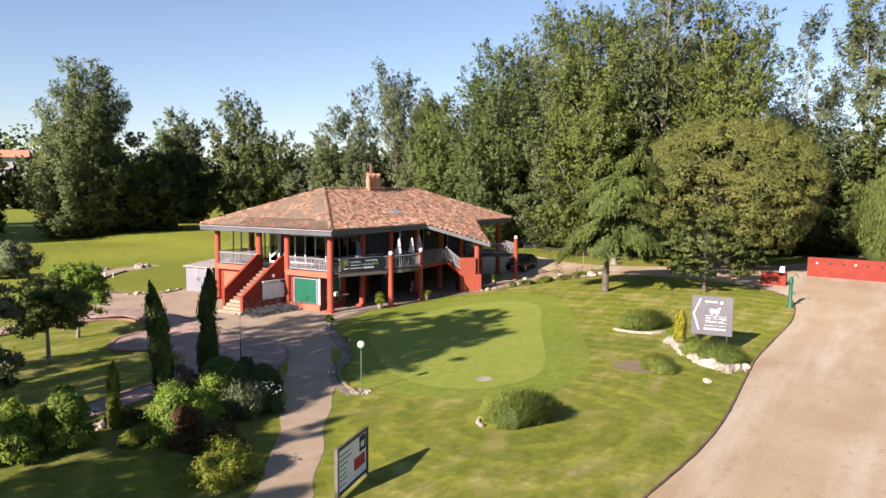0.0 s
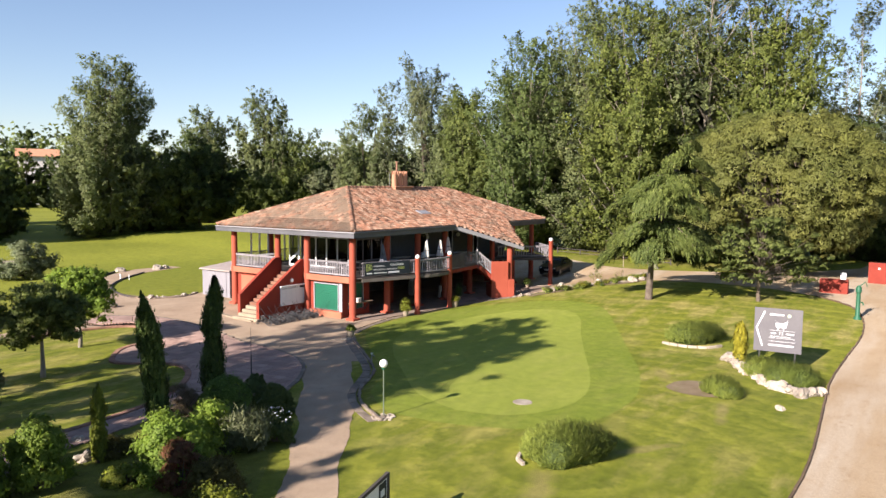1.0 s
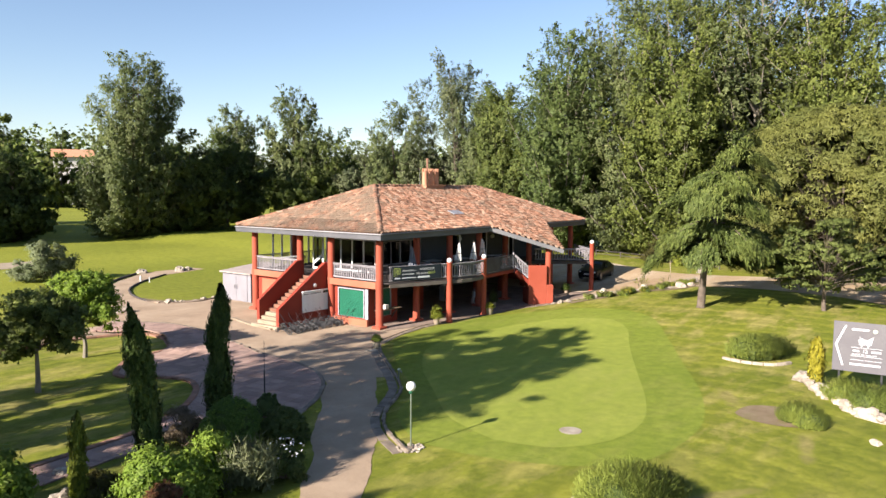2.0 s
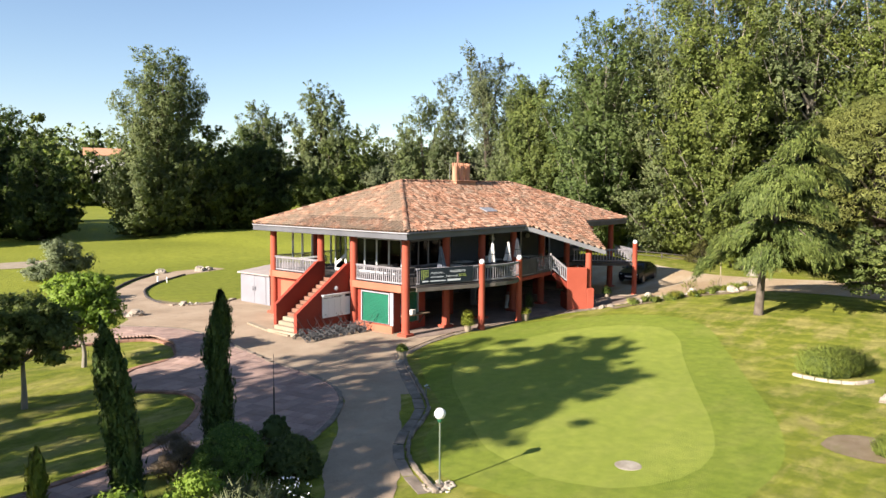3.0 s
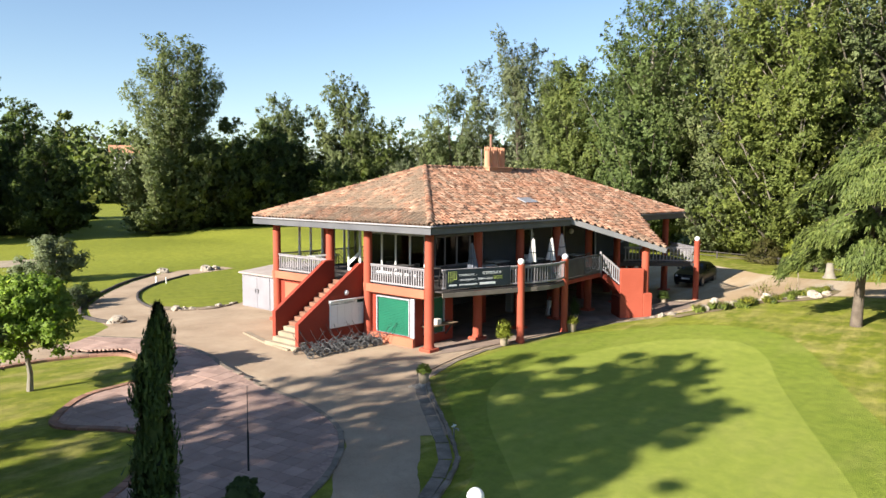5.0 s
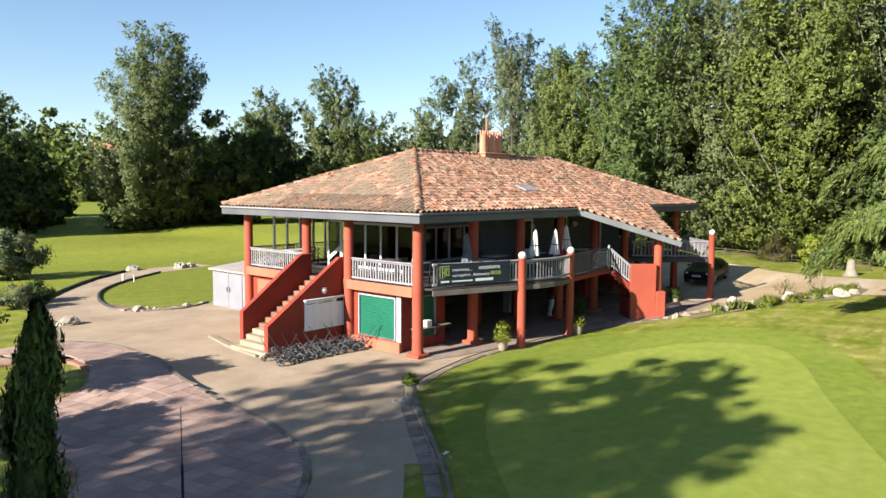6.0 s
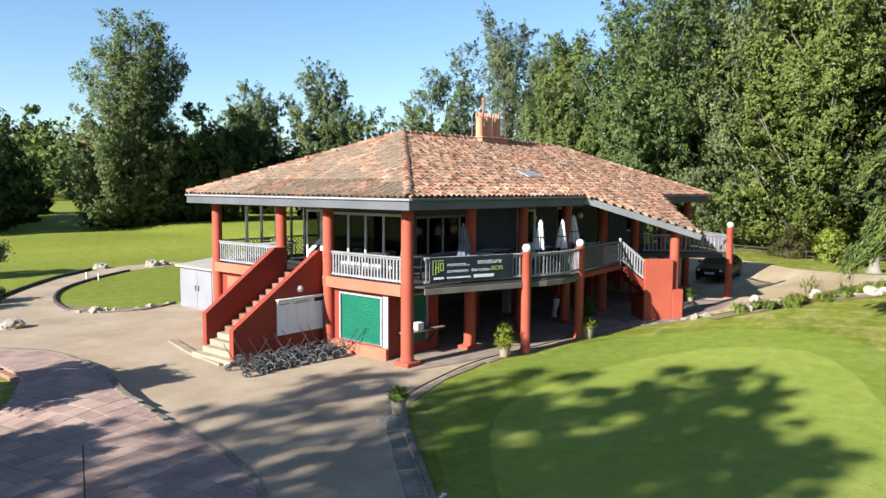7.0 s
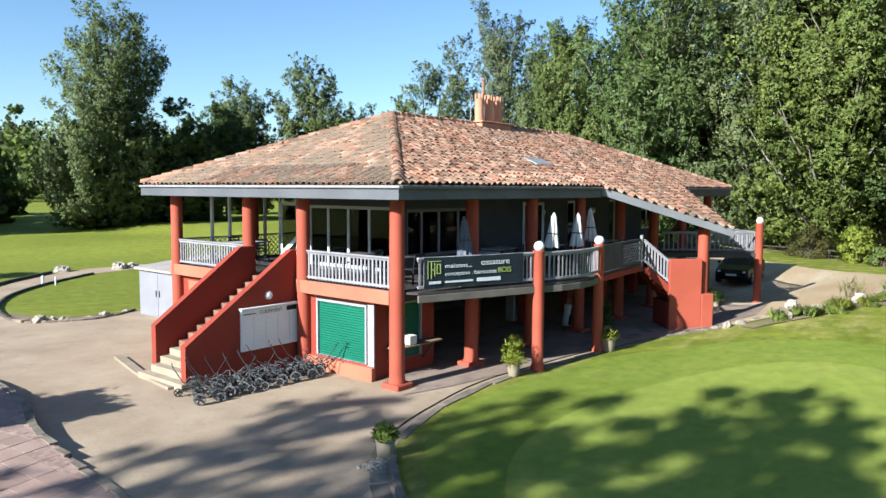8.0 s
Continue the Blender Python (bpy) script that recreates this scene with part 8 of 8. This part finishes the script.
paving = setting("pavement_circle", drape(PAVED, 0.016), BEDDING, "shaded brown paved circle of square slabs", "pavement")
PS = 0.46
paver = Shape().box((-PS / 2 + 0.005, -PS / 2 + 0.005, -0.04), (PS / 2 - 0.005, PS / 2 - 0.005, 0.022), None, 0.004).mesh("paver", PAVER)
rp = random.Random(3)
ca, sa = math.cos(radians(12)), math.sin(radians(12))
rest = Shape()
for i in range(-60, 60):
    for j in range(-60, 60):
        cx, cy = 22.5 + (i * ca - j * sa) * PS, 30.0 + (i * sa + j * ca) * PS
        h = PS / 2
        corners = sum(inside(cx + (a * ca - b * sa) * h, cy + (a * sa + b * ca) * h, PAVED) for a in (-1, 1) for b in (-1, 1))
        if not corners:
            continue
        up = terrace_up(cx, cy)
        sx, sy = (terrace_up(cx + 0.1, cy) - up) / 0.1, (terrace_up(cx, cy + 0.1) - up) / 0.1
        lay = Matrix(((1, 0, -sx, 0), (0, 1, -sy, 0), (sx, sy, 1, 0), (0, 0, 0, 1)))
        m = pose(cx, cy, 0.016 + up + rp.uniform(0, 0.002)) @ lay @ pose(0, 0, 0, rp.uniform(-0.12, 0.12), rp.uniform(-0.12, 0.12), 12)
        if corners == 4 and 26.6 < cy < 36.5 and cx > 19.5:
            part("paver", paver, None, paving, m=m)
        elif corners == 4:
            rest.box((-h + 0.005, -h + 0.005, -0.04), (h - 0.005, h - 0.005, 0.022), m)
        else:
            # slabs cut to the curve of the edge
            q = PS / 6
            for k in range(36):
                u, v = (k % 6 - 2.5) * q, (k // 6 - 2.5) * q
                if inside(cx + u * ca - v * sa, cy + u * sa + v * ca, PAVED):
                    lo, hi = -h + 0.005, h - 0.005
                    rest.box((max(lo, u - q / 2), max(lo, v - q / 2), -0.04), (min(hi, u + q / 2), min(hi, v + q / 2), 0.022), m)
tagged(part("paver_path", rest, PAVER, paving), kind="stuff")

# ---- roof tiles ----
TW, TC, TL = 0.265, 0.29, 0.375


def tile_shape(r0=0.112, r1=0.092, n=6):
    """A half-round cover tile lying along y, its wide end below, with thickness at that end."""
    s = Shape()
    for r, y, z in ((r0, 0.0, 0.018), (r1, TL, 0.0)):
        s.v += [(r * math.cos(math.pi * k / n), y, z + r * 0.95 * math.sin(math.pi * k / n)) for k in range(n + 1)]
    s.v += [((r0 - 0.018) * math.cos(math.pi * k / n), 0.0, 0.018 + (r0 - 0.018) * 0.85 * math.sin(math.pi * k / n)) for k in range(n + 1)]
    for k in range(n):
        s.f.append((k, k + 1, n + 2 + k, n + 1 + k))
        s.f.append((2 * n + 2 + k, 2 * n + 3 + k, k + 1, k))
    return s


TILES = tile_shape()
tile_mesh = TILES.mesh("tile", TILE, True)
dim_lichen_mesh = TILES.mesh("tile", TILE_LICHEN_DIM, True)
rt = random.Random(21)
counted = 0


def tiled(o, along, up, width, height, clip, parent, singles, clay=TILE):
    """Courses of tiles over a slope: o its lower corner, clip(u, v) says what lies on it."""
    global counted
    o, along, up = Vector(o), Vector(along).normalized(), Vector(up).normalized()
    nrm = along.cross(up)
    basis = Matrix((along, up, nrm)).transposed().to_4x4()
    rest = Shape()
    for j in range(int(height / TC) + 1):
        for i in range(int(width / TW) + 1):
            u, v = (i + 0.5) * TW, j * TC - 0.04 - (0.06 * ((i * 0.618) % 1.0) if j else 0.0)
            if not clip(u, v + TC * 0.55):
                continue
            c = o + along * (u + rt.uniform(-0.008, 0.008)) + up * (v + rt.uniform(-0.014, 0.014)) + nrm * (0.01 + rt.uniform(0, 0.03))
            m = Matrix.Translation(c) @ basis @ Matrix.Rotation(rt.uniform(-0.06, 0.06), 4, "Z") @ Matrix.Rotation(rt.uniform(-0.05, 0.05), 4, "Y") @ Matrix.Rotation(rt.uniform(-0.03, 0.02), 4, "X")
            if singles(u, v) and counted < 300:
                part("tile", tile_mesh if clay is TILE else dim_lichen_mesh, None, parent, m=m)
                counted += 1
            else:
                rest.add([m @ Vector(p) for p in TILES.v], TILES.f)
    me = bpy.data.meshes.new("tiles")
    me.from_pydata(rest.v, [], rest.f)
    me.materials.append(clay)
    me.shade_smooth()
    tagged(part("tiles", me, None, parent), "rows of weathered clay tiles", kind="stuff")


rise = RZ - EZ
ds, dw = RY - EY0, RX0 - EX0
ls, lw = math.hypot(ds, rise), math.hypot(dw, rise)
Ws, Ww = EX1 - EX0, EY1 - EY0
tiled((EX0, EY0, EZ), (1, 0, 0), (0, ds, rise), Ws, ls, lambda u, v: dw * v / ls < u < Ws - dw * v / ls, roof, lambda u, v: u < 10.5 and v < 1.0)
tiled((EX0, EY1, EZ), (0, -1, 0), (dw, 0, rise), Ww, lw, lambda u, v: max(0.3, ds * v / lw) < u < Ww - ds * v / lw, roof, lambda u, v: u > 3.5 and v < 1.4, TILE_LICHEN_DIM)
tiled((EX1, EY1, EZ), (-1, 0, 0), (0, -ds, rise), Ws, ls, lambda u, v: dw * v / ls < u < Ws - dw * v / ls, roof, lambda u, v: False)
tiled((EX1, EY0, EZ), (0, 1, 0), (-dw, 0, rise), Ww, lw, lambda u, v: ds * v / lw < u < Ww - ds * v / lw, roof, lambda u, v: False)
pl = math.hypot(P2.y - P1.y, P2.z - P1.z)
pw = P2.x - P0.x
tiled((P0.x, P1.y, P1.z), (1, 0, 0), (0, P2.y - P1.y, P2.z - P1.z), pw, pl, lambda u, v: (P1.x - P0.x) * (1 - v / pl) < u < P1.x - P0.x + (P2.x - P1.x) * v / pl and v < pl, roof, lambda u, v: False)
# ridge and hip tiles
cap = tile_shape(0.14, 0.12).mesh("ridge_tile", TILE, True)
for a, b in (((EX0, EY0, EZ), (RX0, RY, RZ)), ((EX0, EY1, EZ), (RX0, RY, RZ)), ((EX1, EY0, EZ), (RX1, RY, RZ)), ((EX1, EY1, EZ), (RX1, RY, RZ)), ((RX0, RY, RZ), (RX1, RY, RZ))):
    a, b = Vector(a), Vector(b)
    d = b - a
    x = d.cross(Vector((0, 0, 1))).normalized()
    y = d.normalized()
    basis = Matrix((x, y, x.cross(y))).transposed().to_4x4()
    n = int(d.length / 0.37)
    for i in range(n):
        part("ridge_tile", cap, None, roof, m=Matrix.Translation(a + d * (i / n) + Vector((0, 0, 0.055 + rt.uniform(0, 0.01)))) @ basis @ Matrix.Rotation(rt.uniform(-0.04, 0.04), 4, "Z"))
